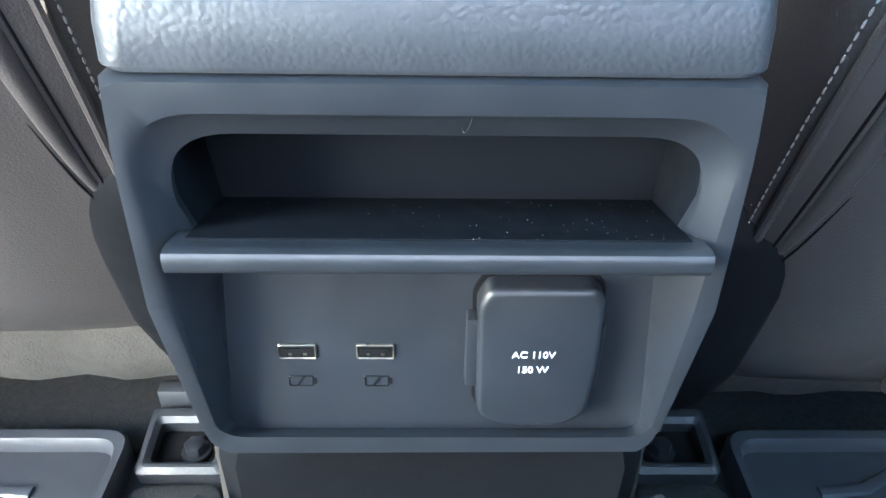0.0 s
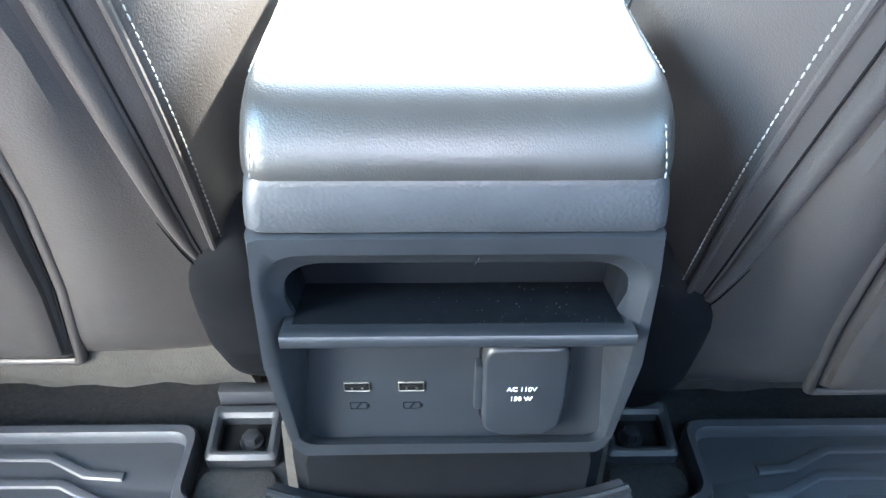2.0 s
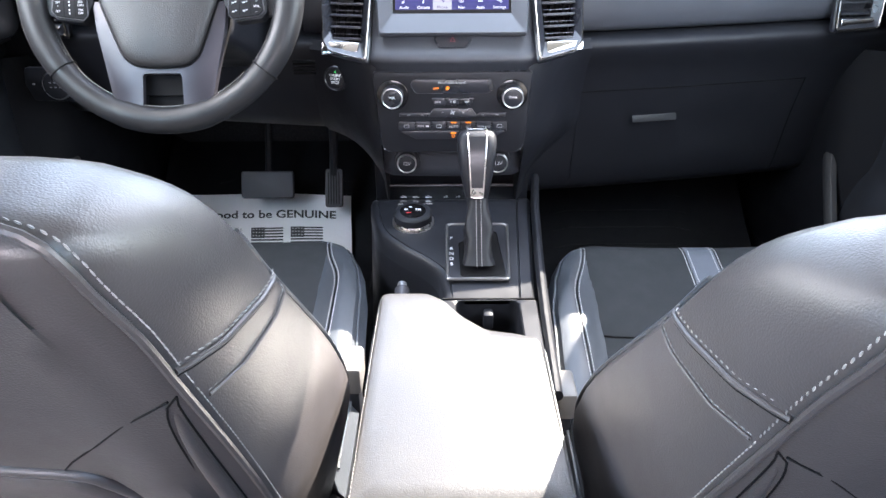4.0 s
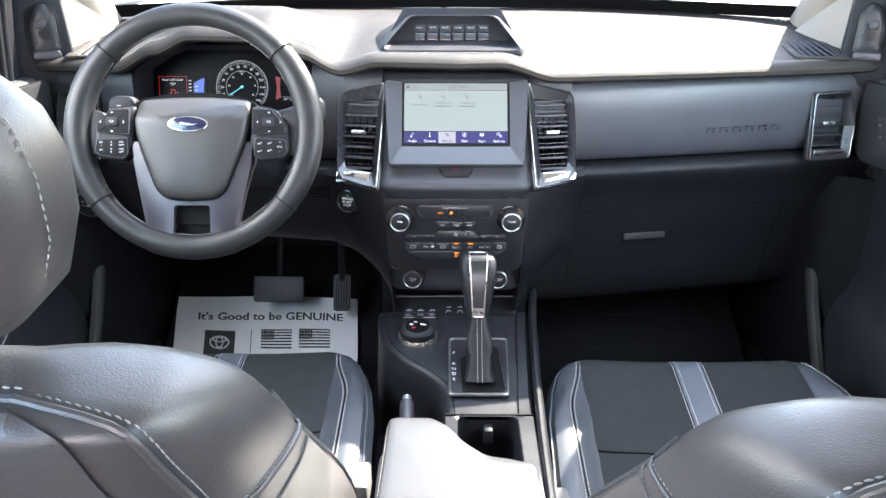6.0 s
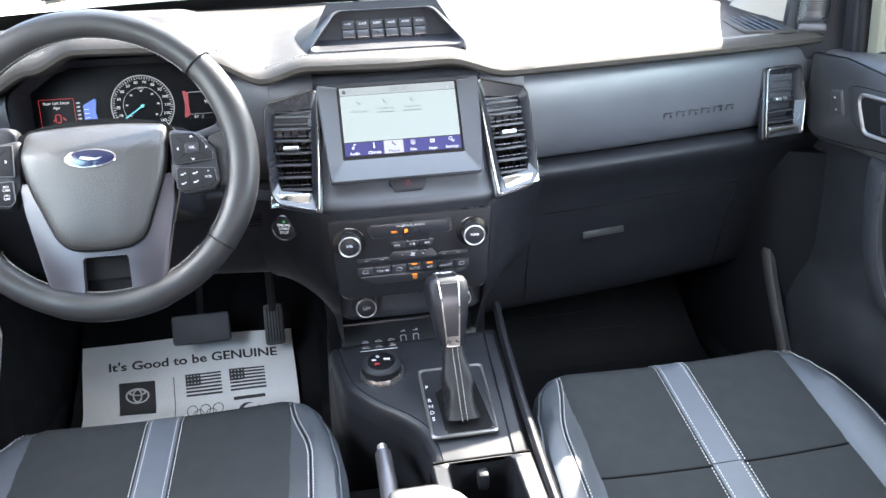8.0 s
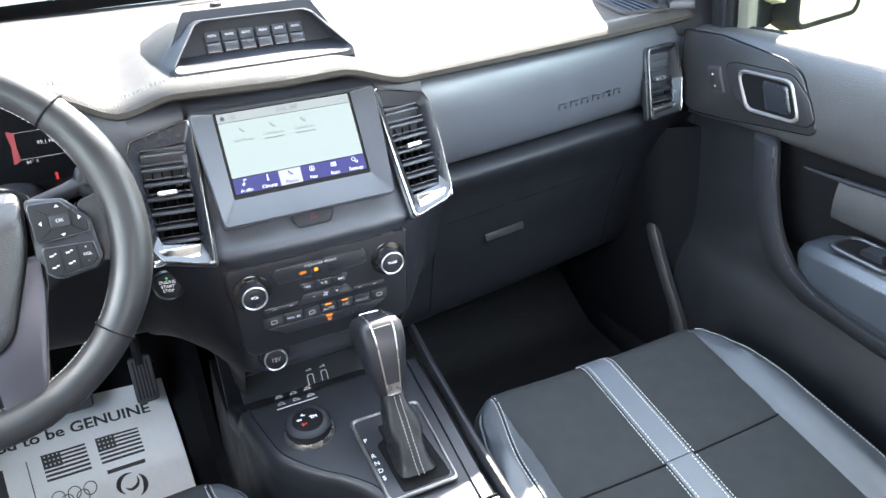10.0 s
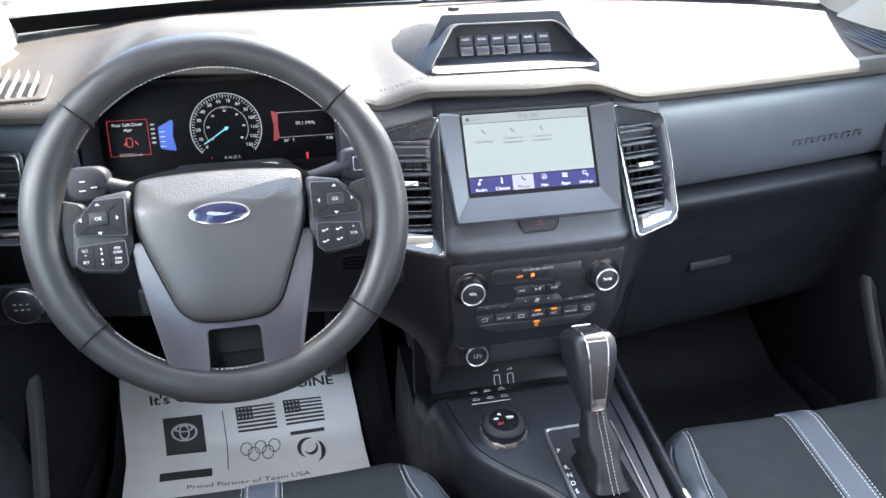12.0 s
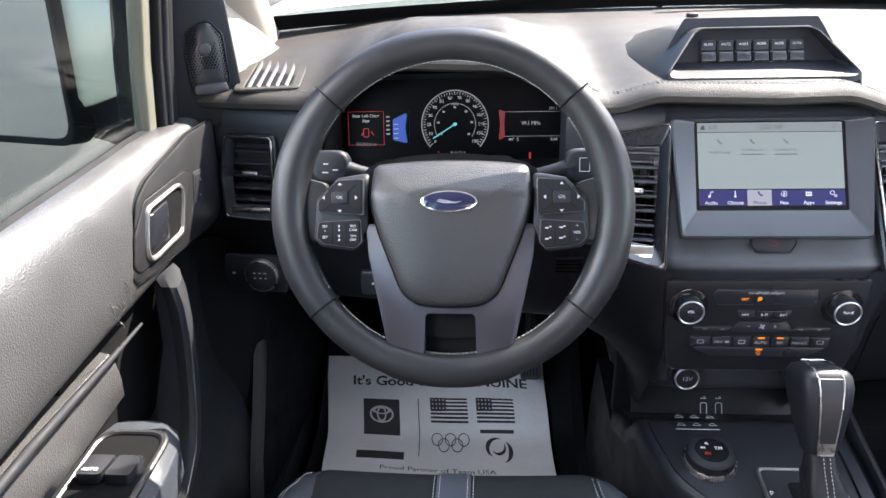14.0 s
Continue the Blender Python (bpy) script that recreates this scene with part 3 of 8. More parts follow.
    band = loft([[(s_ * mix(A_LOW.x, A_TOP.x, t), mix(A_LOW.y, A_TOP.y, t) + (0.18 - 0.06 * t) * (1 - s_ * s_) + 0.024, mix(A_LOW.z, A_TOP.z, t) + 0.012) for s_ in [k / 8 - 1 for k in range(17)]] for t in (-0.05, -0.02, 0.012)], cap=False, closed=False)
    bmesh.ops.solidify(band, geom=band.faces[:], thickness=0.003)
    tagged(part("windscreen_band", band, TYRE_BLACK), "black rubber band along the foot of the windscreen", "trim", kind="structure")
    tagged(part("header", box((0, 0.883, 1.225), (1.40, 0.104, 0.06), 0.015), LINER), "padded header above the windscreen", "trim", kind="structure")
    tagged(part("cowl", box((0, 1.68, 0.70), (1.6, 0.20, 0.05), 0.01), HARD), "black plastic cowl below the windscreen", "trim", kind="structure")
    bonnet = loft([[(x, y, 0.725 + 0.05 * (1 - (x / 0.85) ** 2) - 0.10 * ((y - 1.75) / 1.1) ** 2) for y in (1.75, 2.0, 2.3, 2.6, 2.85)] + [(x, y, 0.55) for y in (2.85, 1.75)] for x in [k * 0.17 - 0.85 for k in range(11)]])
    hood = thing("car_bonnet", "cream white bonnet of the truck seen through the windscreen", "bonnet")
    part("panel", bonnet, PAINT, hood)
    for x0, x1 in ((-0.62, -0.02), (-0.02, 0.52)):
        w = thing("wiper", "black windscreen wiper resting on the cowl", "wiper", group="wipers")
        part("blade", tube([(x0, 1.58 - 0.06 * abs(x0), 0.795), (mix(x0, x1, 0.5), 1.615, 0.80), (x1, 1.61, 0.795)], 0.006, 6), TYRE_BLACK, w)
        part("arm", tube([(x1, 1.66, 0.745), (x1 - 0.06, 1.64, 0.79), (mix(x0, x1, 0.5), 1.625, 0.812)], 0.007, 6), TYRE_BLACK, w)


shell()


# ---- dashboard ----
def nose(x):
    """How far ahead the dashboard's rear edge lies at x."""
    return 1.04 + 0.10 * abs(x) + 0.08 * x * x


LIP = [(-0.75, 0.700), (-0.60, 0.702), (-0.52, 0.735), (-0.45, 0.762), (-0.33, 0.762), (-0.26, 0.738), (-0.195, 0.712), (-0.13, 0.728), (0.07, 0.728), (0.17, 0.702), (0.75, 0.700)]
HOOD = [(-0.62, 0.0), (-0.46, 0.026), (-0.32, 0.026), (-0.20, 0.0)]
DEEP = [(-0.585, 0.0), (-0.545, 1.0), (-0.235, 1.0), (-0.205, 0.0)]


def pad_top(x, y):
    """The height of the padded top at a place."""
    n = nose(x)
    z0 = keyed(LIP, x) + 0.018
    s = (y - n) / (1.60 - n)
    z = mix(z0, 0.752, ease(s * 1.1)) + keyed(HOOD, x) * ease(s * 5) * (1 - ease((s - 0.35) / 0.5))
    return z - 0.010 * (1 - min(1, max(0, (y - n) / 0.018))) ** 2


dashboard = thing("dashboard", "black dashboard with a stitched padded top", "dashboard")


def dash_body():
    xs = [-0.79 + 1.58 * k / 120 for k in range(121)]
    loops = []
    for x in xs:
        n, lip, deep = nose(x), keyed(LIP, x), keyed(DEEP, x)
        top = [(n + d, pad_top(x, n + d)) for d in (0.0, 0.003, 0.008, 0.018, 0.03, 0.05, 0.08, 0.13, 0.20, 0.30)] + [(1.45, pad_top(x, 1.45)), (1.60, 0.752)]
        under = [(1.60, 0.70), (n + 0.10 + 0.06 * deep, lip - 0.03), (n + 0.03, lip - 0.006), (n + 0.010, lip - 0.004), (n + 0.001, lip + 0.001)]
        loops.append([(x, y, z) for y, z in top + under])
    part("top_pad", loft(loops), PAD, dashboard, "black vinyl pad, sunlit")
    # two rows of stitches along the rear edge
    for off in (0.024, 0.031):
        for a, b in ((-0.735, -0.50), (-0.47, -0.20), (-0.19, 0.735)):
            k = int((b - a) / 0.01)
            line = [(x, nose(x) + off, pad_top(x, nose(x) + off) + 0.0004) for x in [mix(a, b, i / k) for i in range(k + 1)]]
            part("stitching", stitches(line, 0.0036, 0.0018, 0.0007), SEAM_THREAD, dashboard, "pale stitching along the pad")
    # panel before the passenger, between the vents
    prof = soft([(0.045, 0.700), (0.020, 0.692), (0.010, 0.660), (0.006, 0.610), (0.008, 0.578), (0.020, 0.556), (0.050, 0.552)], 2)
    loops = [[(x, nose(x) + d, z) for d, z in prof] + [(x, nose(x) + 0.10, 0.55), (x, nose(x) + 0.10, 0.70)] for x in [mix(0.196, 0.80, k / 24) for k in range(25)]]
    part("passenger_panel", loft(loops), PANEL, dashboard, "satin charcoal panel")
    # the sloping panel between vent and cluster, and the far left end
    for a, b, zt in ((-0.245, -0.190, 0.724), (-0.190, -0.125, 0.716), (0.125, 0.1958, 0.712), (-0.80, -0.575, 0.704)):
        prof = soft([(0.045, zt), (0.016, zt - 0.008), (0.014, 0.640), (0.016, 0.585), (0.040, 0.552)], 2)
        loops = [[(x, nose(x) + d, z) for d, z in prof] + [(x, nose(x) + 0.10, 0.55), (x, nose(x) + 0.10, zt)] for x in [mix(a, b, k / 8) for k in range(9)]]
        part("side_panel", loft(loops), SOFT, dashboard)
    # lower dash, receding to the footwells
    right = soft([(0.06, 0.553), (0.012, 0.551), (-0.004, 0.543), (-0.002, 0.528), (0.028, 0.485), (0.054, 0.415), (0.074, 0.345), (0.086, 0.275), (0.104, 0.228), (0.17, 0.200)], 2)
    left = soft([(0.06, 0.553), (0.012, 0.551), (-0.002, 0.543), (0.000, 0.520), (0.012, 0.47), (0.030, 0.42), (0.06, 0.375), (0.16, 0.345)], 2)
    for nm, a, b, prof in (("lower_panel", 0.125, 0.80, right), ("knee_panel", -0.80, -0.125, left)):
        loops = [[(x, nose(x) + d, z) for d, z in prof] + [(x, 1.60, prof[-1][1]), (x, 1.60, 0.553)] for x in [mix(a, b, k / 30) for k in range(31)]]
        part(nm, loft(loops), HARD, dashboard)
    # glovebox: a lid that follows the lower panel, its gap and latch
    def skin(x, z, out):
        k = min(range(len(right) - 1), key=lambda q: abs((right[q][1] + right[q + 1][1]) / 2 - z))
        (d0, z0), (d1, z1) = right[k], right[k + 1]
        return Vector((x, nose(x) + mix(d0, d1, (z - z0) / (z1 - z0) if z1 != z0 else 0) - out, z))
    zs = [mix(0.445, 0.240, k / 20) for k in range(21)]
    lid = part("glovebox_lid", loft([[skin(x, z, 0.0012) for z in zs] + [skin(x, z, -0.004) for z in zs[::-1]] for x in [mix(0.225, 0.640, k / 20) for k in range(21)]]), HARD, dashboard)
    border = [skin(mix(0.223, 0.642, k / 20), 0.4468, 0.0006) for k in range(21)] + [skin(0.642, z, 0.0006) for z in zs]
    part("lid_gap", tube(border, 0.0011, 5), GAP_SHADE, dashboard)
    m = face(tuple(skin(0.374, 0.390, 0.0)), 22, 9)
    part("latch_line", slab(rect(0.095, 0.0022, 0.0008, 2, -0.002, 0.026), 0.002, m, 0.0015, 0.0006), SHINE, lid)
    part("latch", slab(rect(0.084, 0.013, 0.003, 4, -0.006, -0.006), 0.0014, m, 0.001, 0.0005), HARD, lid, "black pull latch")
    part("lock_dot", disc(0.0016, 0.001, m, 0.003, n=12, cx=0.010, cy=0.010), WHITE, lid)
    # name plate on the passenger panel: six plain raised shapes
    for k in range(6):
        x = 0.452 + k * 0.0245
        m = face((x, nose(x) + 0.0075, 0.606), 0, 7)
        part("raised_mark", joined(bar(0, 0.0045, 0.016, 0.0026, m, -0.001, 0.003), bar(-0.007, -0.0005, 0.0026, 0.0075, m, -0.001, 0.003), bar(0.006, -0.002, 0.0028, 0.005, m, -0.001, 0.003)), SHINE, dashboard)
    # demister grilles at both ends of the top
    for s in (-1, 1):
        m = flat((s * 0.662, 1.250, pad_top(s * 0.662, 1.250) - 0.001), s * -7, 2)
        g = part("demister_grille", collar(rect(0.092, 0.176, 0.012, 4), rect(0.066, 0.150, 0.008, 4), 0.004, m), PAD, dashboard)
        part("duct", slab(rect(0.068, 0.152, 0.008, 4), 0.001, m, 0.0005), GAP_SHADE, g)
        for k in range(5):
            part("fin", moved(box((0, 0, 0), (0.0055, 0.150, 0.003), 0.001), m @ Matrix.Translation((-0.026 + k * 0.013, 0, 0.0026)) @ Matrix.Rotation(radians(24), 4, "Y")), SOFT, g)
    # cap of the light sensor by the glass
    part("sensor", joined(disc(0.010, 0.006, flat((0.0, 1.50, 0.752)), 0, 0.003, 20)), PAD, dashboard)


dash_body()


def centre_stack():
    """The body that carries screen, climate panel and sockets."""
    prof = soft([(1.13, 0.708), (1.088, 0.712), (1.072, 0.700), (1.060, 0.672), (0.990, 0.563), (0.975, 0.552), (0.972, 0.543), (0.982, 0.530), (0.987, 0.52), (0.990, 0.41), (0.995, 0.392), (1.015, 0.386), (1.022, 0.378), (1.022, 0.335), (1.03, 0.325)], 1)
    loops = []
    for k in range(15):
        s = -1 + 2 * k / 14
        loops.append([(s * (0.137 - 0.018 * ease((0.56 - z) / 0.2)) * (1 if abs(s) < 1 else 0.995), y + 0.006 * s * s + (0.012 if abs(s) == 1 else 0), z) for y, z in prof] + [(s * 0.125, 1.3, 0.325), (s * 0.135, 1.3, 0.70)])
    part("centre_tower", loft(loops), SOFT, dashboard)
    # shoulders sweep from the stack out into the lower dash and down to the console
    tower = [(0.24, 1.10), (0.30, 1.06), (0.36, 1.018), (0.39, 1.002), (0.41, 0.992), (0.50, 0.988), (0.545, 0.990), (0.551, 1.000)]
    for s, outer, side_prof in ((-1, 0.232, [(0.24, 0.16), (0.345, 0.10), (0.375, 0.060), (0.42, 0.030), (0.47, 0.012), (0.52, 0.0), (0.543, -0.002), (0.551, 0.010)]),
                                (1, 0.226, [(0.24, 0.094), (0.30, 0.080), (0.345, 0.072), (0.415, 0.052), (0.485, 0.026), (0.528, -0.003), (0.543, -0.005), (0.551, 0.010)])):
        loops = []
        for k in range(13):
            w = ease(k / 12) ** 0.8
            reach = lambda z: mix(0.117, mix(0.142, outer, ease((z - 0.27) / 0.13)), k / 12)
            loops.append([(s * reach(z), mix(flow(tower, z), nose(reach(z)) + flow(side_prof, z), w) - 0.0015 * (k < 12), z) for z in [mix(0.24, 0.5505, j / 24) for j in range(25)]] + [(s * reach(0.55), 1.3, 0.5505), (s * reach(0.24), 1.3, 0.24)])
        part("stack_shoulder", loft(loops), HARD, dashboard)


centre_stack()

SCREEN_FACE = face((0.0, 1.028, 0.628), 32.9)


def touchscreen():
    t = thing("touchscreen", "lit touchscreen in a grey bezel on the dashboard", "screen")
    m = SCREEN_FACE
    outer = rounded([(-0.112, -0.062), (0.112, -0.062), (0.121, 0.086), (-0.121, 0.086)], 0.006, 4)
    inner = rounded([(-0.091, -0.028), (0.089, -0.028), (0.089, 0.083), (-0.091, 0.083)], 0.003, 4)
    loops = [[(p[0], p[1], 0.000) for p in outer], [(p[0], p[1], 0.010) for p in outer], [(p[0], p[1], 0.012) for p in inset(outer, 0.002)], [(p[0], p[1], 0.003) for p in inner], [(p[0], p[1], -0.004) for p in inner]]
    part("bezel", moved(loft(loops, cap=False), m), SATIN_DARK, t, "satin grey bezel")
    part("panel", slab(inset(inner, -0.001), 0.004, m, -0.003), PIANO, t)
    z = 0.0012
    part("display", slab(rect(0.172, 0.070, 0.0005, 1, -0.001, 0.034), 0.0006, m, z), SCREEN, t, "pale lit display")
    part("status_bar", slab(rect(0.172, 0.0115, 0.0004, 1, -0.001, 0.0755), 0.0006, m, z), SCREEN_TOP, t)
    part("tab_bar", slab(rect(0.172, 0.0195, 0.0004, 1, -0.001, -0.012), 0.0006, m, z), SCREEN_BAR, t, "dark blue tab bar")
    part("active_tab", slab(rect(0.0285, 0.0195, 0.0004, 1, -0.0155, -0.012), 0.0006, m, z + 0.0006), SCREEN_TAB, t)
    for k, txt in enumerate(("Audio", "Climate", "Phone", "Nav", "Apps", "Settings")):
        x = -0.073 + k * 0.0288
        on = k == 2
        word("caption", txt, 0.0062, m, SCREEN_BAR if on else LIT_WHITE, t, x, -0.0185, z + 0.0012)
        ink = SCREEN_BAR if on else LIT_WHITE
        shape = {0: lambda: joined(disc(0.0016, 0.0003, m, z + 0.0012, n=12, cx=x - 0.002, cy=-0.0105), bar(x - 0.0006, -0.0075, 0.0006, 0.006, m, z + 0.0012, 0.0003), bar(x + 0.001, -0.005, 0.0038, 0.001, m, z + 0.0012, 0.0003)),
                 1: lambda: joined(bar(x, -0.007, 0.0012, 0.0065, m, z + 0.0012, 0.0003), disc(0.0014, 0.0003, m, z + 0.0012, n=12, cx=x, cy=-0.0105)),
                 2: lambda: moved(joined(box((0, 0, 0), (0.006, 0.0014, 0.0003), 0), box((-0.0025, 0.0010, 0), (0.0018, 0.0016, 0.0003), 0), box((0.0025, 0.0010, 0), (0.0018, 0.0016, 0.0003), 0)), m @ Matrix.Translation((x, -0.008, z + 0.0018)) @ Matrix.Rotation(radians(-45), 4, "Z")),
                 3: lambda: joined(collar(oval(0.0036, 0.0036, 20, x, -0.0075), oval(0.003, 0.003, 20, x, -0.0075), 0.0003, m, z + 0.0012), slab([Vector((x, -0.005)), Vector((x - 0.0016, -0.0095)), Vector((x, -0.0085)), Vector((x + 0.0016, -0.0095))], 0.0003, m, z + 0.0012)),
                 4: lambda: joined(*[bar(x - 0.0025 + 0.0025 * i, -0.0062 - 0.003 * j, 0.0018, 0.0022, m, z + 0.0012, 0.0003) for i in range(3) for j in range(2)]),
                 5: lambda: joined(collar(oval(0.0028, 0.0028, 16, x - 0.0012, -0.0062), oval(0.0021, 0.0021, 16, x - 0.0012, -0.0062), 0.0003, m, z + 0.0012), collar(oval(0.0018, 0.0018, 16, x + 0.0026, -0.0098), oval(0.0011, 0.0011, 16, x + 0.0026, -0.0098), 0.0003, m, z + 0.0012))}[k]()
        part("icon", shape, ink, t)
    for x, txt, s in ((-0.068, "LO", 0.0075), (-0.006, "3:56", 0.0085), (0.012, "84°", 0.0085), (0.076, "LO", 0.0065)):
        word("status", txt, s, m, SCREEN_MID, t, x, 0.0753, z + 0.0007)
    part("home_icon", joined(slab([Vector((-0.083, 0.0725)), Vector((-0.078, 0.0725)), Vector((-0.078, 0.0755)), Vector((-0.0805, 0.0785)), Vector((-0.083, 0.0755))], 0.0003, m, z + 0.0007)), SCREEN_INK, t)
    for x, a, b in ((-0.061, "Add Phone", None), (-0.022, "Connect to", 1), (0.018, "Connect to", 1)):
        word("entry", a, 0.0056, m, SCREEN_MID, t, x, 0.0445 if not b else 0.0475, z + 0.0007)
        if b:
            part("entry_bar", bar(x, 0.0415, 0.027, 0.0014, m, z + 0.0007, 0.0003), SCREEN_MID, t)
        part("entry_icon", moved(joined(box((0, 0, 0), (0.006, 0.0012, 0.0003), 0), box((-0.0025, 0.001, 0), (0.0018, 0.0016, 0.0003), 0), box((0.0025, 0.001, 0), (0.0018, 0.0016, 0.0003), 0)), m @ Matrix.Translation((x, 0.057, z + 0.001)) @ Matrix.Rotation(radians(-45), 4, "Z")), SCREEN_MID, t)
    # hazard switch below
    hexa = rounded([(-0.027, 0), (-0.019, -0.0105), (0.019, -0.0105), (0.027, 0), (0.021, 0.0105), (-0.021, 0.0105)], 0.004, 4)
    hm = face((0.0, 0.9925, 0.5715), 32.9)
    rim = part("hazard_switch", collar(inset(hexa, -0.002), hexa, 0.004, hm, -0.002), SHINE, t)
    part("key", slab(hexa, 0.004, hm, -0.003, 0.001), HARD, rim)
    part("red_triangle", collar([Vector((0, 0.0045)), Vector((-0.0045, -0.0035)), Vector((0.0045, -0.0035))], [Vector((0, 0.0025)), Vector((-0.003, -0.0026)), Vector((0.003, -0.0026))], 0.0004, hm, 0.001), RED_DIM, rim)


touchscreen()


def vent(m, outline, opening, slats, label, tab_y, chrome_foot=True):
    """An air vent: chrome frame, dark well, level slats and a bright tab."""
    v = thing("air_vent", label, "air vent", group="air vents of the dashboard")
    part("housing", collar(inset(outline, -0.002), inset(outline, 0.003), 0.012, m, -0.012), SHINE, v)
    part("chrome_frame", collar(outline, inset(outline, 0.0034), 0.006, m, -0.001, 0.0012), SMOKED, v, "smoked chrome frame")
    mid = inset(outline, 0.0035)
    funnel = loft([[(p[0], p[1], 0.003) for p in mid], [(p[0], p[1], -0.008) for p in opening], [(p[0], p[1], -0.045) for p in inset(opening, 0.002)]], cap=False)
    part("surround", moved(funnel, m), SHINE, v)
    part("well", slab(inset(opening, 0.001), 0.003, m, -0.047), GAP_SHADE, v)
    ys = [p[1] for p in opening]
    lo, hi = min(ys), max(ys)
    xs = [p[0] for p in opening]
    w, cx = max(xs) - min(xs), (max(xs) + min(xs)) / 2
    for k in range(slats):
        y = mix(lo, hi, (k + 0.5) / slats)
        cut = [mix(p[0], q[0], (y - p[1]) / (q[1] - p[1])) for p, q in zip(opening, opening[1:] + opening[:1]) if (p[1] - y) * (q[1] - y) < 0]
        w, cx = max(cut) - min(cut), (max(cut) + min(cut)) / 2
        b = box((0, 0, 0), (w - 0.002, 0.0040, 0.020), 0.0012)
        moved(b, m @ Matrix.Translation((cx, y, -0.018)) @ Matrix.Rotation(radians(18), 4, "X"))
        sl = part("slat", b, SOFT, v)
        # satin strip added to draw the highlight along the slat
        part("slat_glint", moved(box((0, 0, 0), (w - 0.003, 0.0010, 0.0010), 0), m @ Matrix.Translation((cx, y + 0.0042, -0.0080)) @ Matrix.Rotation(radians(18), 4, "X")), SATIN, sl)
    w, cx = 0.84 * (max(xs) - min(xs)), (max(xs) + min(xs)) / 2 - 0.003 * (max(xs) > 0.03) * (1 if abs(max(xs)) > abs(min(xs)) else -1)
    for k in range(4):
        part("fin", box((cx + (k - 1.5) * w / 4.2, (lo + hi) / 2, -0.036), (0.0016, hi - lo - 0.002, 0.012), 0, m), GAP_SHADE, v)
    part("tab", slab(rect(w * 0.48, 0.006, 0.002, 4, cx, tab_y), 0.009, m, -0.010, 0.002), STEEL, v, "bright metal tab")
    if chrome_foot:
        part("chrome_foot", slab(rounded([(p[0], p[1]) for p in [(min(xs), lo - 0.002), (max(xs), lo - 0.002), (max(xs) - 0.002, min(p[1] for p in mid) + 0.010), (min(xs), min(p[1] for p in mid) + 0.004)]] if w else [], 0.002, 2), 0.004, m, -0.004, 0.001), CHROME, v)
    return v


def vents():
    mid_r = [(-0.040, -0.092), (0.018, -0.080), (0.030, -0.066), (0.039, 0.01), (0.041, 0.060), (0.036, 0.072), (-0.038, 0.092)]
    open_r = [(-0.026, -0.062), (0.018, -0.057), (0.023, -0.045), (0.029, 0.0), (0.032, 0.05), (0.028, 0.060), (-0.026, 0.066)]
    lab = "tall centre air vent in a chrome frame"
    vent(face((0.162, 1.026, 0.622), 32.9, 9), rounded(mid_r, 0.006, 3), rounded(open_r, 0.003, 3), 7, lab, 0.005)
    flip = lambda pts: [(-x, y) for x, y in reversed(pts)]
    vent(face((-0.162, 1.026, 0.622), 32.9, -9), rounded(flip(mid_r), 0.006, 3), rounded(flip(open_r), 0.003, 3), 7, lab, 0.005)
    end_r = [(-0.040, -0.061), (0.038, -0.059), (0.044, 0.0), (0.034, 0.061), (-0.036, 0.060)]
    eo = [(-0.029, -0.040), (0.028, -0.040), (0.031, 0.0), (0.026, 0.048), (-0.027, 0.048)]
    vent(face((0.677, 1.135, 0.606), 13, 8), rounded(end_r, 0.007, 3), rounded(eo, 0.003, 3), 5, "outer air vent in a silver frame by the door", 0.006)
    vent(face((-0.683, 1.135, 0.604), 13, -8), rounded(flip(end_r), 0.007, 3), rounded(flip(eo), 0.003, 3), 5, "outer air vent in a silver frame by the door", 0.006)


vents()


def knob(parent, x, y, m, r, txt, size=0.006):
    base = part("knob", disc(r * 1.5, 0.004, m, 0, 0.002, 48, x, y), PIANO, parent)
    part("skirt", disc(r * 1.02, 0.016, m, 0.003, 0.001, 48, x, y), SHINE, base)
    part("ring", collar(oval(r, r, 48, x, y), oval(r * 0.88, r * 0.88, 48, x, y), 0.003, m, 0.0175, 0.0008), SATIN_CHROME, base, "bright chrome ring")
    part("cap", disc(r * 0.885, 0.002, m, 0.0172, 0.0006, 48, x, y), SHINE, base)
    word("caption", txt, size, m, WHITE, base, x, y + 0.001, 0.0194)


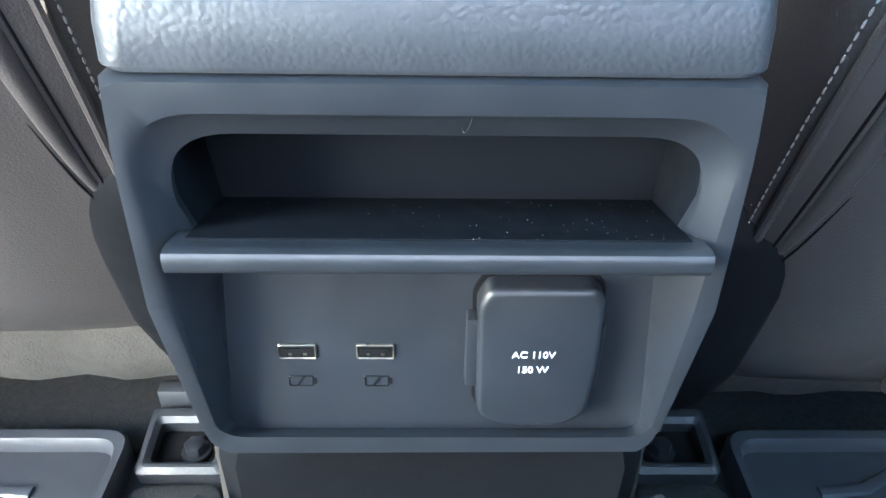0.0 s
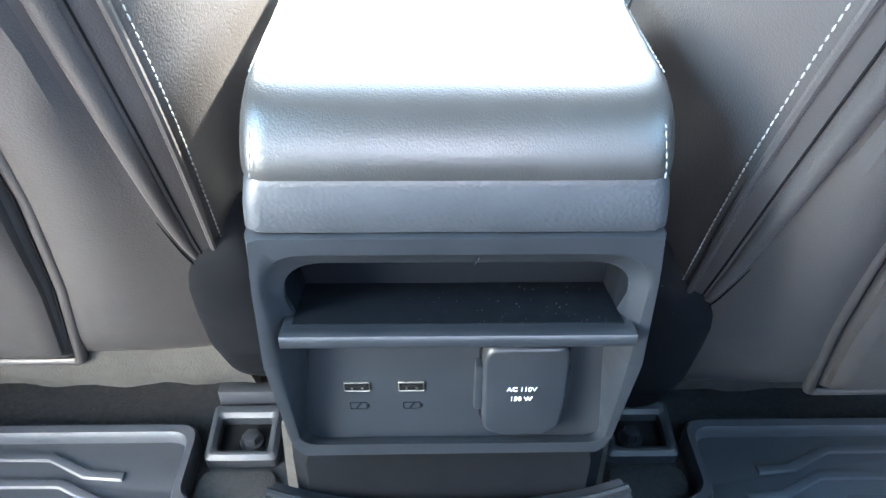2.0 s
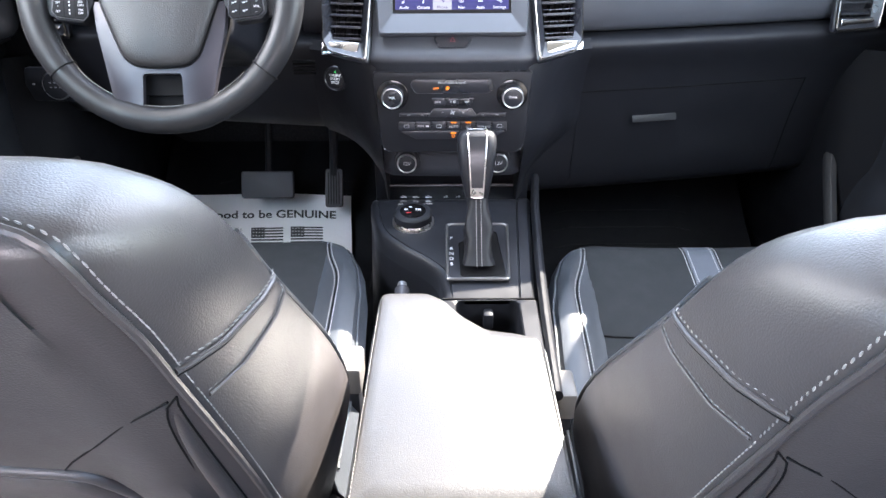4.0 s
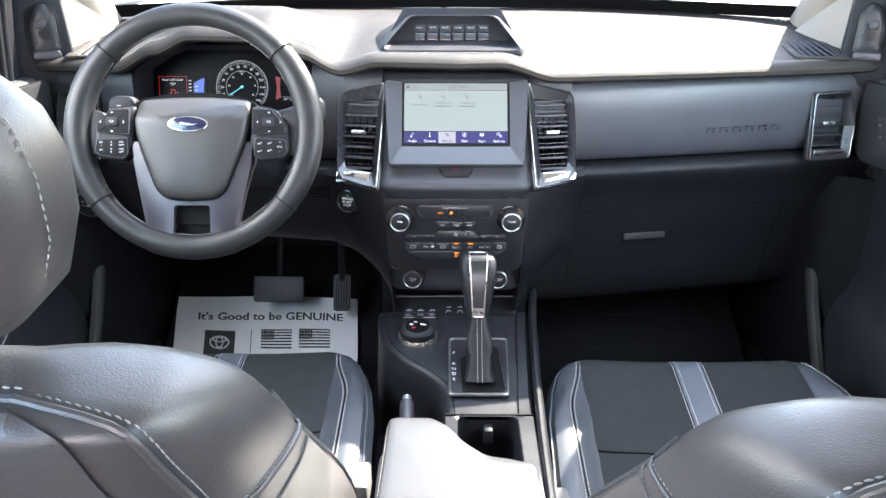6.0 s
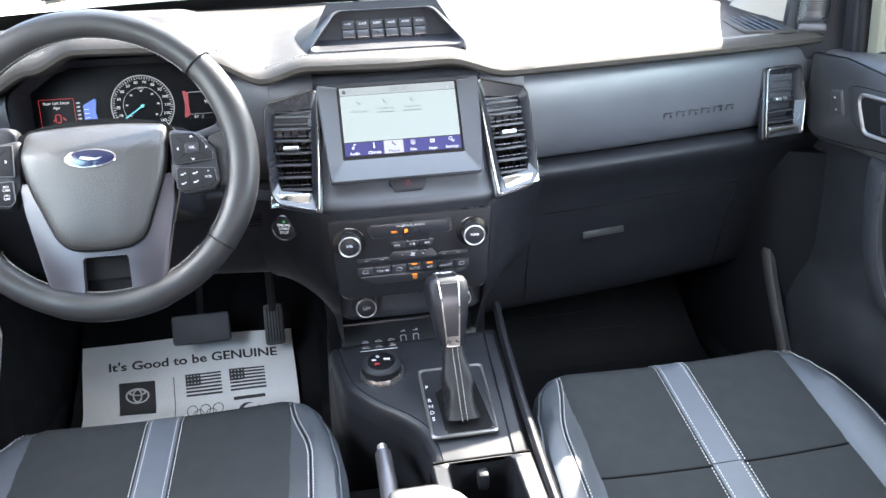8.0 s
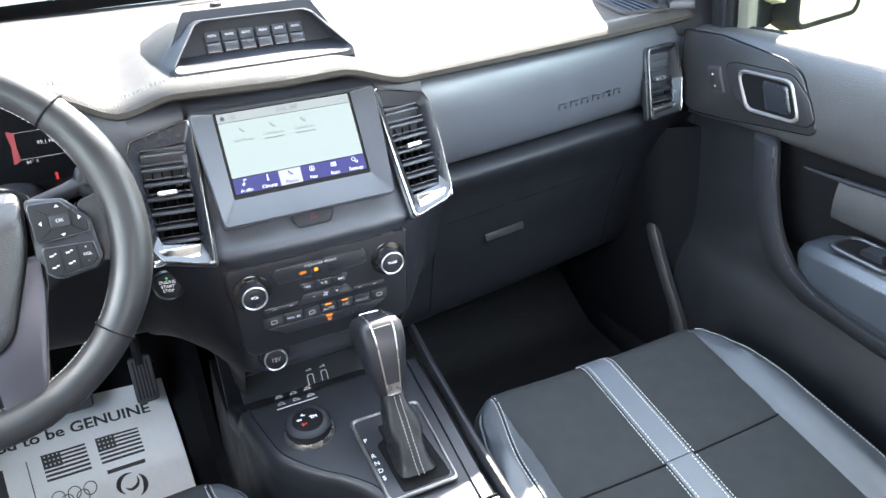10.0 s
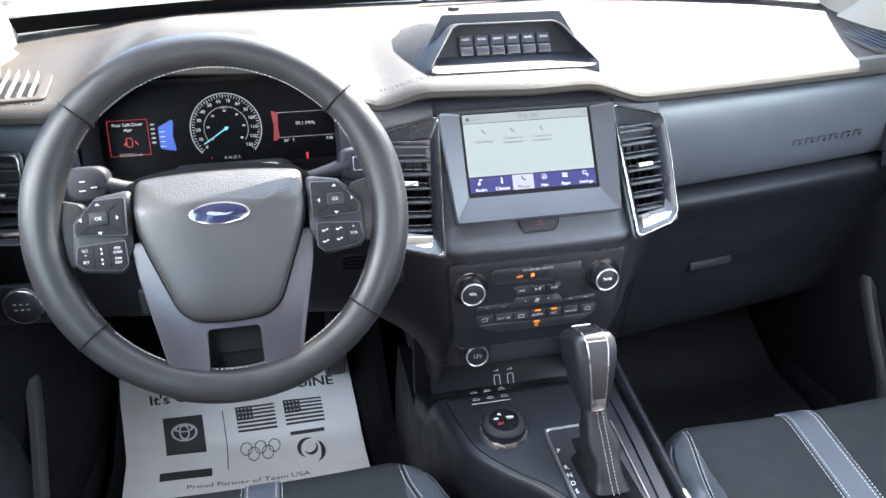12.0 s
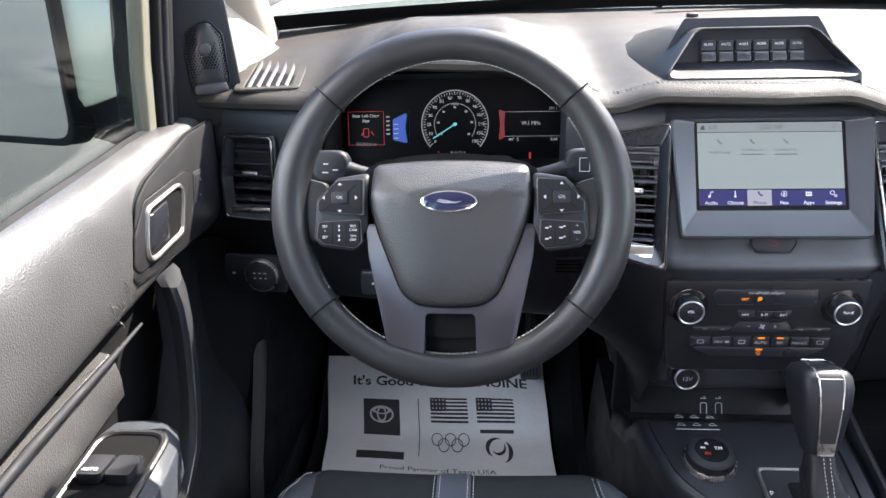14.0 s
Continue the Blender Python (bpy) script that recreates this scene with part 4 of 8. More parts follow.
def climate_panel():
    t = thing("climate_panel", "black climate and audio panel with two chrome-ringed knobs", "control panel")
    m = face((0.0, 0.9845, 0.462), 1)
    outline = rounded([(-0.114, -0.070), (0.114, -0.070), (0.124, 0.062), (-0.124, 0.062)], [0.02, 0.02, 0.008, 0.008], 5)
    part("plate", slab(outline, 0.008, m, -0.006, 0.002), HARD, t)
    part("plate_edge", collar(inset(outline, -0.0012), outline, 0.008, m, -0.0068, 0.0006), SHINE, t)
    knob(t, -0.094, 0.026, m, 0.0165, "VOL", 0.0050)
    knob(t, 0.093, 0.026, m, 0.0165, "TUNE", 0.0050)
    z = 0.002
    top = rounded([(-0.058, 0.029), (0.056, 0.029), (0.064, 0.036), (0.060, 0.050), (-0.060, 0.050), (-0.066, 0.043)], 0.003, 3)
    p = part("status_strip", slab(top, 0.0015, m, z, 0.0006), SHINE, t)
    part("strip_edge", collar(inset(top, -0.0006), top, 0.002, m, z, 0.0003), SHINE, p)
    word("caption", "PASSENGER AIRBAG", 0.0048, m, GREY_PRINT, p, -0.001, 0.0455, z + 0.0017)
    word("lamp", "OFF", 0.0050, m, ORANGE, p, -0.026, 0.0365, z + 0.0017)
    part("lamp", joined(disc(0.0028, 0.0003, m, z + 0.0016, n=14, cx=-0.008, cy=0.0375), moved(box((0, 0, 0), (0.007, 0.001, 0.0003), 0), m @ Matrix.Translation((-0.008, 0.0365, z + 0.0022)) @ Matrix.Rotation(radians(40), 4, "Z"))), ORANGE, p)
    row = [(-0.034, -0.0115), (-0.0108, 0.0108), (0.0115, 0.034)]
    for k, (a, b) in enumerate(row):
        sk = 0.006 if k == 0 else 0
        sk2 = 0.006 if k == 2 else 0
        key = part("button", slab(rounded([(a + sk, 0.010), (b - sk2, 0.010), (b, 0.021), (a, 0.021)], 0.002, 3), 0.0032, m, z, 0.001), SHINE, t)
        cx = (a + b) / 2
        mark = [joined(bar(cx - 0.004, 0.0155, 0.0008, 0.004, m, z + 0.0032, 0.0003), slab([Vector((cx - 0.003, 0.0155)), Vector((cx, 0.0135)), Vector((cx, 0.0175))], 0.0003, m, z + 0.0032), slab([Vector((cx + 0.0005, 0.0155)), Vector((cx + 0.0035, 0.0135)), Vector((cx + 0.0035, 0.0175))], 0.0003, m, z + 0.0032)),
                joined(slab([Vector((cx - 0.004, 0.0135)), Vector((cx - 0.001, 0.0155)), Vector((cx - 0.004, 0.0175))], 0.0003, m, z + 0.0032), bar(cx + 0.0015, 0.0155, 0.0009, 0.004, m, z + 0.0032, 0.0003), bar(cx + 0.0035, 0.0155, 0.0009, 0.004, m, z + 0.0032, 0.0003)),
                joined(slab([Vector((cx - 0.0035, 0.0135)), Vector((cx - 0.0005, 0.0155)), Vector((cx - 0.0035, 0.0175))], 0.0003, m, z + 0.0032), slab([Vector((cx, 0.0135)), Vector((cx + 0.003, 0.0155)), Vector((cx, 0.0175))], 0.0003, m, z + 0.0032), bar(cx + 0.004, 0.0155, 0.0008, 0.004, m, z + 0.0032, 0.0003))][k]
        part("symbol", mark, GREY_PRINT, key)
    # temperature and fan keys
    for a, b, sg in ((-0.084, -0.034, -1), (0.034, 0.084, 1)):
        key = part("button", slab(rounded([(a, -0.009), (b - (0.010 if sg < 0 else 0), -0.009), (b, -0.003), (a + (0.010 if sg > 0 else 0), -0.003)], 0.0015, 3), 0.0030, m, z, 0.001), SHINE, t)
        part("symbol", joined(bar(a + 0.014, -0.006, 0.005, 0.0007, m, z + 0.003, 0.0003), bar(b - 0.014, -0.006, 0.005, 0.0007, m, z + 0.003, 0.0003)), GREY_PRINT, key)
    key = part("button", slab(rounded([(-0.040, -0.010), (0.040, -0.010), (0.030, 0.004), (-0.030, 0.004)], 0.002, 3), 0.0026, m, z, 0.001), SHINE, t)
    part("symbol", joined(*[moved(box((0, 0.0022, 0), (0.0016, 0.0034, 0.0003), 0), m @ Matrix.Translation((0, -0.002, z + 0.0028)) @ Matrix.Rotation(radians(90 * k + 30), 4, "Z")) for k in range(4)]), GREY_PRINT, key)
    part("symbol", joined(bar(-0.016, -0.002, 0.003, 0.0007, m, z + 0.0026, 0.0003), bar(0.016, -0.002, 0.003, 0.0007, m, z + 0.0026, 0.0003), bar(0.016, -0.002, 0.0007, 0.003, m, z + 0.0026, 0.0003)), GREY_PRINT, key)
    xs = [-0.087, -0.060, -0.034, -0.010, 0.013, 0.037, 0.062, 0.087]
    for k, (a, b) in enumerate(zip(xs, xs[1:])):
        key = part("button", slab(rounded([(a + 0.0006, -0.0315), (b - 0.0006, -0.0315), (b - 0.0006, -0.0175), (a + 0.0006, -0.0175)], 0.0015, 3), 0.0034, m, z, 0.001), SHINE, t)
        cx = (a + b) / 2
        if k in (3, 4, 5):
            word("caption", ("AUTO", "A/C", "MAX A/C")[k - 3], 0.0056 if k < 5 else 0.0046, m, GREY_PRINT, key, cx, -0.0255, z + 0.0036)
        elif k == 1:
            word("caption", "MAX", 0.0048, m, GREY_PRINT, key, cx - 0.004, -0.0245, z + 0.0036)
            part("symbol", bar(cx + 0.0065, -0.0245, 0.005, 0.003, m, z + 0.0034, 0.0003), GREY_PRINT, key)
        else:
            part("symbol", collar(rect(0.0085, 0.0055, 0.0015, 3, cx, -0.0245), rect(0.007, 0.004, 0.001, 3, cx, -0.0245), 0.0003, m, z + 0.0034), GREY_PRINT, key)
        if k in (3, 4):
            part("lamp", bar(cx, -0.0185, 0.0085, 0.0020, m, z + 0.0032, 0.0005), ORANGE, key)
    key = part("button", slab(rounded([(-0.058, -0.047), (0.058, -0.047), (0.086, -0.0325), (-0.086, -0.0325)], 0.002, 3), 0.0030, m, z, 0.001), SHINE, t)
    part("lamp", bar(0.001, -0.0360, 0.0085, 0.0020, m, z + 0.003, 0.0005), ORANGE, key)
    part("symbol", collar(oval(0.0026, 0.0026, 16, 0.001, -0.0415), oval(0.0019, 0.0019, 16, 0.001, -0.0415), 0.0003, m, z + 0.003), ORANGE, key)
    # slot under the panel with the two sockets
    for s in (-1, 1):
        sock = thing("power_socket", "round black 12 volt socket with a chrome ring", "socket", group="12 volt sockets")
        mm = face((s * 0.0765, 1.016, 0.3605), 6)
        part("rim", collar(oval(0.0225, 0.0225, 40), oval(0.0160, 0.0160, 40), 0.006, mm, -0.002, 0.002), SHINE, sock)
        part("skirt", disc(0.0162, 0.016, mm, -0.002, 0.001), SHINE, sock)
        part("ring", collar(oval(0.0166, 0.0166, 40), oval(0.0143, 0.0143, 40), 0.004, mm, 0.0125, 0.0012), SATIN_CHROME, sock, "bright chrome ring")
        part("lid", disc(0.0145, 0.002, mm, 0.0135, 0.0006), HARD, sock)
        word("caption", "12V", 0.0085, mm, GREY_PRINT, sock, 0, 0, 0.0158)


climate_panel()


def start_button():
    t = thing("start_button", "round black engine start button with a green lamp", "button")
    m = face((-0.188, 1.040, 0.497), 10, -14)
    part("rim", collar(oval(0.0205, 0.0205, 40), oval(0.0165, 0.0165, 40), 0.006, m, 0, 0.002), SHINE, t)
    part("cap", disc(0.0166, 0.006, m, 0, 0.0015), HARD, t)
    part("lamp", disc(0.0016, 0.0006, m, 0.006, n=12, cy=0.0105), GREEN, t)
    for k, txt in enumerate(("ENGINE", "START", "STOP")):
        word("caption", txt, 0.0058, m, WHITE, t, 0, 0.0050 - 0.0058 * k, 0.0063)
    g = thing("column_grille", "small slotted grille beside the start button", "grille")
    for k in range(5):
        part("slot", box((-0.238, 1.036 + 0.001 * k, 0.527 - 0.0055 * k), (0.036, 0.006, 0.0022), 0.0006), GAP_SHADE, g)


start_button()


def aux_pod():
    t = thing("switch_pod", "hooded pod with six auxiliary rocker switches on the dash top", "switch panel")
    # leaning mouth: x across, h up its slope
    mouth = rounded([(-0.127, 0.0), (0.109, 0.0), (0.069, 0.070), (0.060, 0.076), (-0.074, 0.076), (-0.083, 0.070)], [0.010, 0.010, 0.012, 0.016, 0.016, 0.012], 5)
    def ring(out, back, sink=0.0, wide=1.0):
        """The mouth's outline let out by a little, carried back and sunk towards the pad."""
        r = []
        for x, h in (inset(mouth, -out) if out else mouth):
            z = min(0.7485 + 0.620 * h, 0.7990)
            r.append((-0.009 + (x + 0.009) * wide, 1.088 + 0.82 * max(h, 0.0) + back, mix(z, 0.738, sink if h > 0.004 else max(sink, min(1.0, out * 170)))))
        return r
    part("mouth", loft([ring(-0.009, 0.052), ring(-0.0045, 0.010), ring(-0.0020, 0.003), ring(0.0, 0.0), ring(0.0030, -0.0005), ring(0.0060, 0.0040, 0.03), ring(0.0105, 0.028, 0.10, 1.02), ring(0.0115, 0.052, 0.16, 1.05)], cap=False), HARD, t, "satin dark surround of the mouth")
    part("hood", loft([ring(0.0105, 0.050, 0.155, 1.05), ring(0.0125, 0.085, 0.22, 1.09), ring(0.014, 0.14, 0.42, 1.14), ring(0.015, 0.21, 0.72, 1.18), ring(0.016, 0.28, 1.0, 1.20)], cap=False), PAD, t)
    m = face((-0.008, 1.155, 0.765), 24)
    part("panel", slab(rounded([(-0.122, -0.024), (0.122, -0.024), (0.084, 0.044), (-0.084, 0.044)], 0.006, 3), 0.004, m, -0.004), HARD, t)
    for k in range(6):
        x = -0.0550 + 0.0220 * k
        r = part("rocker_switch", slab(rect(0.0200, 0.028, 0.0015, 3, x, 0), 0.004, m, 0, 0.001), SHINE, t)
        part("upper_key", slab(rect(0.0185, 0.013, 0.001, 3, x, 0.0072), 0.003, m, 0.004, 0.001), HARD, r)
        part("lower_key", slab(rect(0.0185, 0.012, 0.001, 3, x, -0.0075), 0.006, m, 0.004, 0.002), SHINE, r)
        word("caption", "AUX%d" % (k + 1), 0.0045, m, GREY_PRINT, r, x, 0.0085, 0.0072)


aux_pod()


def cluster():
    t = thing("instrument_cluster", "lit instrument cluster with a round speedometer", "instruments")
    m = face((-0.392, 1.185, 0.668), 17)
    part("backing", slab(rounded([(-0.165, -0.055), (0.165, -0.055), (0.165, 0.045), (0.10, 0.085), (-0.10, 0.085), (-0.165, 0.045)], 0.02, 5), 0.004, m, -0.004), DISPLAY, t)
    # the well round it, from the hood to the face
    outer = rounded([(-0.172, -0.075), (0.172, -0.075), (0.168, 0.018), (0.105, 0.062), (-0.105, 0.062), (-0.168, 0.018)], 0.03, 5)
    inner = rounded([(-0.163, -0.053), (0.163, -0.053), (0.163, 0.044), (0.10, 0.083), (-0.10, 0.083), (-0.163, 0.044)], 0.02, 5)
    part("well", moved(loft([[(p[0], p[1], 0.075) for p in outer], [(p[0], p[1], 0.03) for p in inset(outer, 0.006)], [(p[0], p[1], 0.0) for p in inner]], cap=False), m), HARD, t)
    z = 0.0005
    mg = m @ Matrix.Translation((0, -0.004, 0)) @ Matrix.Scale(0.915, 4)
    ml = m @ Matrix.Translation((-0.001, -0.0125, 0))
    mr = m @ Matrix.Translation((-0.005, -0.007, 0))
    dial = part("speedometer", tube([mg @ Vector((0.0515 * math.cos(radians(q)), 0.0515 * math.sin(radians(q)), z + 0.0008)) for q in range(-42, 223, 4)], 0.00075, 6), LIT_DIM, t)
    part("inner_ring", tube([mg @ Vector((0.032 * math.cos(radians(q)), 0.032 * math.sin(radians(q)), z + 0.0006)) for q in range(-36, 217, 4)], 0.0004, 6), LIT_DIM, dial)
    for k in range(14):
        a = radians(220 - 260 * k / 13)
        word("number", str(k * 10), 0.0068, mg, LIT_WHITE, dial, 0.0405 * math.cos(a), 0.0405 * math.sin(a), z + 0.0005)
    ticks = [moved(box((0.0475, 0, 0), (0.0035 if k % 2 else 0.005, 0.0007, 0.0006), 0), mg @ Matrix.Translation((0, 0, z + 0.0006)) @ Matrix.Rotation(radians(220 - 260 * k / 52), 4, "Z")) for k in range(53)]
    part("tick_marks", joined(*ticks), LIT_WHITE, dial)
    for k in range(7):
        a = radians(215 - 250 * k / 6)
        part("inner_mark", bar(0.026 * math.cos(a), 0.026 * math.sin(a), 0.004, 0.003, mg, z, 0.0005), LIT_DIM, dial)
    part("needle", moved(joined(box((0.018, 0, 0), (0.044, 0.0018, 0.001), 0.0003), disc(0.0028, 0.002, Matrix(), 0, 0.0006, 24)), mg @ Matrix.Translation((0, 0, 0.004)) @ Matrix.Rotation(radians(212), 4, "Z")), CYAN, dial, "pale cyan needle")
    word("unit", "MPH", 0.005, mg, LIT_DIM, dial, 0, 0.030, z + 0.0005)
    left = part("left_display", slab(rect(0.088, 0.052, 0.002, 3, -0.108, 0.004), 0.001, ml, 0.0002), DISPLAY, t)
    part("warning_frame", collar(rect(0.0515, 0.0475, 0.001, 2, -0.126, 0.0042), rect(0.0503, 0.0463, 0.001, 2, -0.126, 0.0042), 0.0004, ml, 0.0013), RED, left)
    part("warning_field", slab(rect(0.0500, 0.0460, 0.001, 2, -0.126, 0.0042), 0.0003, ml, 0.0012), DISPLAY, left)
    word("warning", "Rear Left Door", 0.0062, ml, LIT_WHITE, left, -0.126, 0.0215, 0.0019)
    word("warning", "Ajar", 0.0062, ml, LIT_WHITE, left, -0.126, 0.0145, 0.0019)
    part("door_symbol", joined(collar(rect(0.0085, 0.013, 0.003, 3, -0.126, -0.002), rect(0.0065, 0.011, 0.002, 3, -0.126, -0.002), 0.0004, ml, 0.0017), moved(bar(0, 0, 0.006, 0.0014, Matrix(), 0, 0.0004), ml @ Matrix.Translation((-0.131, -0.003, 0.0017)) @ Matrix.Rotation(radians(50), 4, "Z")), moved(bar(0, 0, 0.006, 0.0014, Matrix(), 0, 0.0004), ml @ Matrix.Translation((-0.117, -0.003, 0.0017)) @ Matrix.Rotation(radians(-50), 4, "Z"))), RED, left)
    word("mileage", "012242.6 mi", 0.0058, ml, LIT_DIM, left, -0.126, -0.0185, 0.0019)
    part("fuel_bar", slab(rounded([(-0.0875, -0.0125), (-0.0665, -0.0175), (-0.0700, 0.004), (-0.0665, 0.0262), (-0.0875, 0.0160)], 0.003, 4), 0.0006, ml, 0.0012), BLUE, left, "blue fuel gauge")
    part("ladder", joined(*[bar(-0.0945, -0.004 + 0.006 * k, 0.005, 0.0022, ml, 0.0012, 0.0003) for k in range(5)]), LIT_DIM, left)
    part("fuel_marks", joined(*[bar(-0.083, -0.010 + 0.0065 * k, 0.007, 0.0008, ml, 0.0018, 0.0003) for k in range(4)]), LIT_WHITE, left)
    right = part("right_display", slab(rect(0.100, 0.052, 0.002, 3, 0.113, 0.004), 0.001, mr, 0.0002), DISPLAY, t)
    part("red_edge", slab(rounded([(0.0665, -0.0205), (0.0755, -0.0150), (0.0745, 0.002), (0.0755, 0.0195), (0.0665, 0.0235), (0.0690, 0.002)], 0.002, 4), 0.0006, mr, 0.0012), RED_SOFT, right, "red edge of the display")
    part("rules", joined(bar(0.112, 0.0195, 0.082, 0.0006, mr, 0.0012, 0.0003), bar(0.112, -0.0145, 0.082, 0.0006, mr, 0.0012, 0.0003)), LIT_DIM, right)
    word("station", "99.1 MHz", 0.0068, mr, LIT_WHITE, right, 0.112, 0.0035, 0.0014)
    word("band", "FM 1", 0.0058, mr, LIT_DIM, right, 0.143, 0.0235, 0.0014)
    word("temperature", "84°  S", 0.0058, mr, LIT_WHITE, right, 0.088, -0.019, 0.0014)
    word("clock", "3:56", 0.0058, mr, LIT_WHITE, right, 0.144, -0.019, 0.0014)
    word("gear", "P", 0.0062, m, RED_SOFT, t, -0.024, -0.044, 0.001)
    word("gear", "R N D S", 0.0062, m, LIT_DIM, t, 0.004, -0.044, 0.001)
    part("belt_lamp", joined(disc(0.002, 0.0005, m, 0.0008, n=12, cx=0.106, cy=-0.046), bar(0.106, -0.0505, 0.003, 0.006, m, 0.0008, 0.0005)), RED, t)


cluster()


# ---- steering wheel ----
def steering_wheel():
    w = thing("steering_wheel", "black leather steering wheel with satin lower spokes", "steering wheel")
    m = face((-0.381, 0.866, 0.674), 25)
    R, r = 0.168, 0.0165
    rim = []
    for k in range(96):
        a = 2 * math.pi * k / 96
        fat = r * (1.0 + 0.10 * math.exp(-((math.cos(a)) ** 2 - 0.9) ** 2 * 20) + 0.06 * abs(math.cos(a)))
        if math.sin(a) < -0.93:
            fat *= 1.08
        rim.append([((R + fat * 1.02 * math.cos(b)) * math.cos(a), (R + fat * 1.02 * math.cos(b)) * math.sin(a), fat * 0.98 * math.sin(b)) for b in [2 * math.pi * j / 14 for j in range(14)]])
    part("rim", moved(loft(rim + [rim[0]], cap=False), m), RIM_LEATHER, w, "black leather rim")
    for a in (42, 138, 218, 322):
        a = radians(a)
        ring = [((R + (r * 1.13 + 0.0004) * math.cos(b)) * math.cos(a), (R + (r * 1.13 + 0.0004) * math.cos(b)) * math.sin(a), (r * 1.08) * math.sin(b)) for b in [2 * math.pi * j / 20 for j in range(20)]]
        part("rim_seam", moved(tube(ring, 0.0009, 5, True), m), GAP_SHADE, w)
    for a0, a1 in ((44, 136), (140, 178), (2, 40), (196, 216), (324, 344), (222, 318)):
        line = [m @ Vector(((R - r * 1.09) * math.cos(radians(a)), (R - r * 1.09) * math.sin(radians(a)), r * 0.25)) for a in range(a0, a1, 2)]
        part("rim_stitching", stitches(line, 0.0035, 0.0012, 0.0005, 0.001), THREAD, w)
    cover = [(-0.080, 0.045), (-0.040, 0.053), (0.0, 0.0555), (0.040, 0.053), (0.081, 0.045), (0.0815, 0.008), (0.074, -0.022), (0.049, -0.086), (0.034, -0.098), (0.0, -0.101), (-0.034, -0.098), (-0.049, -0.086), (-0.074, -0.022), (-0.081, 0.008)]
    drop = lambda y: 0.62 * max(0, y - 0.014) + 4 * max(0, y - 0.02) ** 2
    cov = rounded(cover, [0.009, 0.3, 0.3, 0.3, 0.009, 0.3, 0.3, 0.3, 0.3, 0.3, 0.3, 0.3, 0.3, 0.3], 5)
    loops = []
    for d, h in ((0.0, -0.010), (0.0, 0.012), (0.0015, 0.0155), (0.006, 0.0185), (0.012, 0.0205), (0.02, 0.022), (0.030, 0.0232), (0.038, 0.024), (0.045, 0.0245)):
        loops.append([(p[0], p[1], h - drop(p[1])) for p in (inset(cov, d) if d else cov)])
    part("airbag_cover", moved(loft(loops), m), WHEEL_LEATHER, w, "grained black airbag cover")
    part("cover_gap", moved(loft([[(p[0], p[1], 0.0105 - drop(p[1])) for p in inset(cov, -0.0022)], [(p[0], p[1], -0.008) for p in inset(cov, -0.0022)]]), m), GAP_SHADE, w)
    em = m @ Matrix.Translation((0, 0.006, 0.0235)) @ Matrix.Rotation(radians(-2), 4, "X")
    badge = part("badge", slab(oval(0.0285, 0.0112, 40), 0.003, em, -0.001, 0.001), CHROME, w, "oval badge with a bright rim")
    part("badge_field", slab(oval(0.0263, 0.0095, 40), 0.003, em, -0.0003, 0.0006), EMBLEM_BLUE, badge, "dark blue field")
    part("badge_band", slab(rounded([(-0.013, -0.0002), (-0.004, -0.0022), (0.006, -0.0022), (0.015, 0.0006), (0.006, -0.0006), (-0.003, 0.0012), (-0.010, 0.0024)], 0.0008, 3), 0.0006, em, 0.0027), STEEL, badge, "plain pale mark")
    word("caption", "AIRBAG", 0.0085, m, SHINE, w, 0, -0.031, 0.0235)
    part("airbag_mark", bar(0, -0.046, 0.008, 0.0022, m, 0.0228, 0.0006), SHINE, w)
    # horn pad sides with the two button groups
    for s in (-1, 1):
        pod = [(s * x, y) for x, y in ((0.0835, 0.037), (0.117, 0.0315), (0.138, 0.0085), (0.1390, -0.0085), (0.1405, -0.031), (0.133, -0.0400), (0.098, -0.0445), (0.0835, -0.020))]
        pod = rounded(pod if s > 0 else pod[::-1], 0.006, 3)
        sp = part("spoke", moved(loft([[(p[0], p[1], zz - 0.7 * drop(p[1])) for p in (inset(pod, dd) if dd else pod)] for zz, dd in ((-0.012, 0), (0.006, 0), (0.0092, 0.0012), (0.0105, 0.004), (0.011, 0.012))]), m), HARD, w, "black side spoke")
        key = [(s * x, y) for x, y in ((0.0885, 0.0290), (0.115, 0.0275), (0.134, 0.006), (0.134, -0.0035), (0.0890, -0.0065))]
        key = rounded(key if s > 0 else key[::-1], 0.0025, 3)
        part("rim_bridge", slab(rounded([(s * x, y) for x, y in ((0.128, 0.026), (0.160, 0.034), (0.163, -0.036), (0.128, -0.034))][::s], 0.008, 4), 0.012, m, -0.010, 0.004), RIM_LEATHER, sp)
        pad = part("button_pad", slab(key, 0.011, m, 0.004, 0.0015), BOOT, sp)
        part("pad_edge", collar(inset(key, -0.0012), inset(key, 0.0002), 0.0016, m, 0.0125, 0.0005), SATIN, pad, "thin satin edge")
        cx, cy = s * 0.112, 0.0105
        ok = part("ok_key", slab(rect(0.017, 0.012, 0.002, 3, cx, cy), 0.002, m, 0.0145, 0.0008), HARD, pad)
        word("caption", "OK", 0.0048, m, GREY_PRINT, ok, cx, cy, 0.0167)
        for dx, dy in ((0, 0.0125), (0, -0.0125), (-0.0155, 0), (0.0155, 0)):
            x, y = cx + dx, cy + dy
            u = Vector((dx, dy)).normalized()
            v = Vector((-u.y, u.x))
            part("arrow", slab([Vector((x, y)) + u * 0.0026, Vector((x, y)) + v * 0.0022, Vector((x, y)) - v * 0.0022], 0.0004, m, 0.0151), GREY_PRINT, pad)
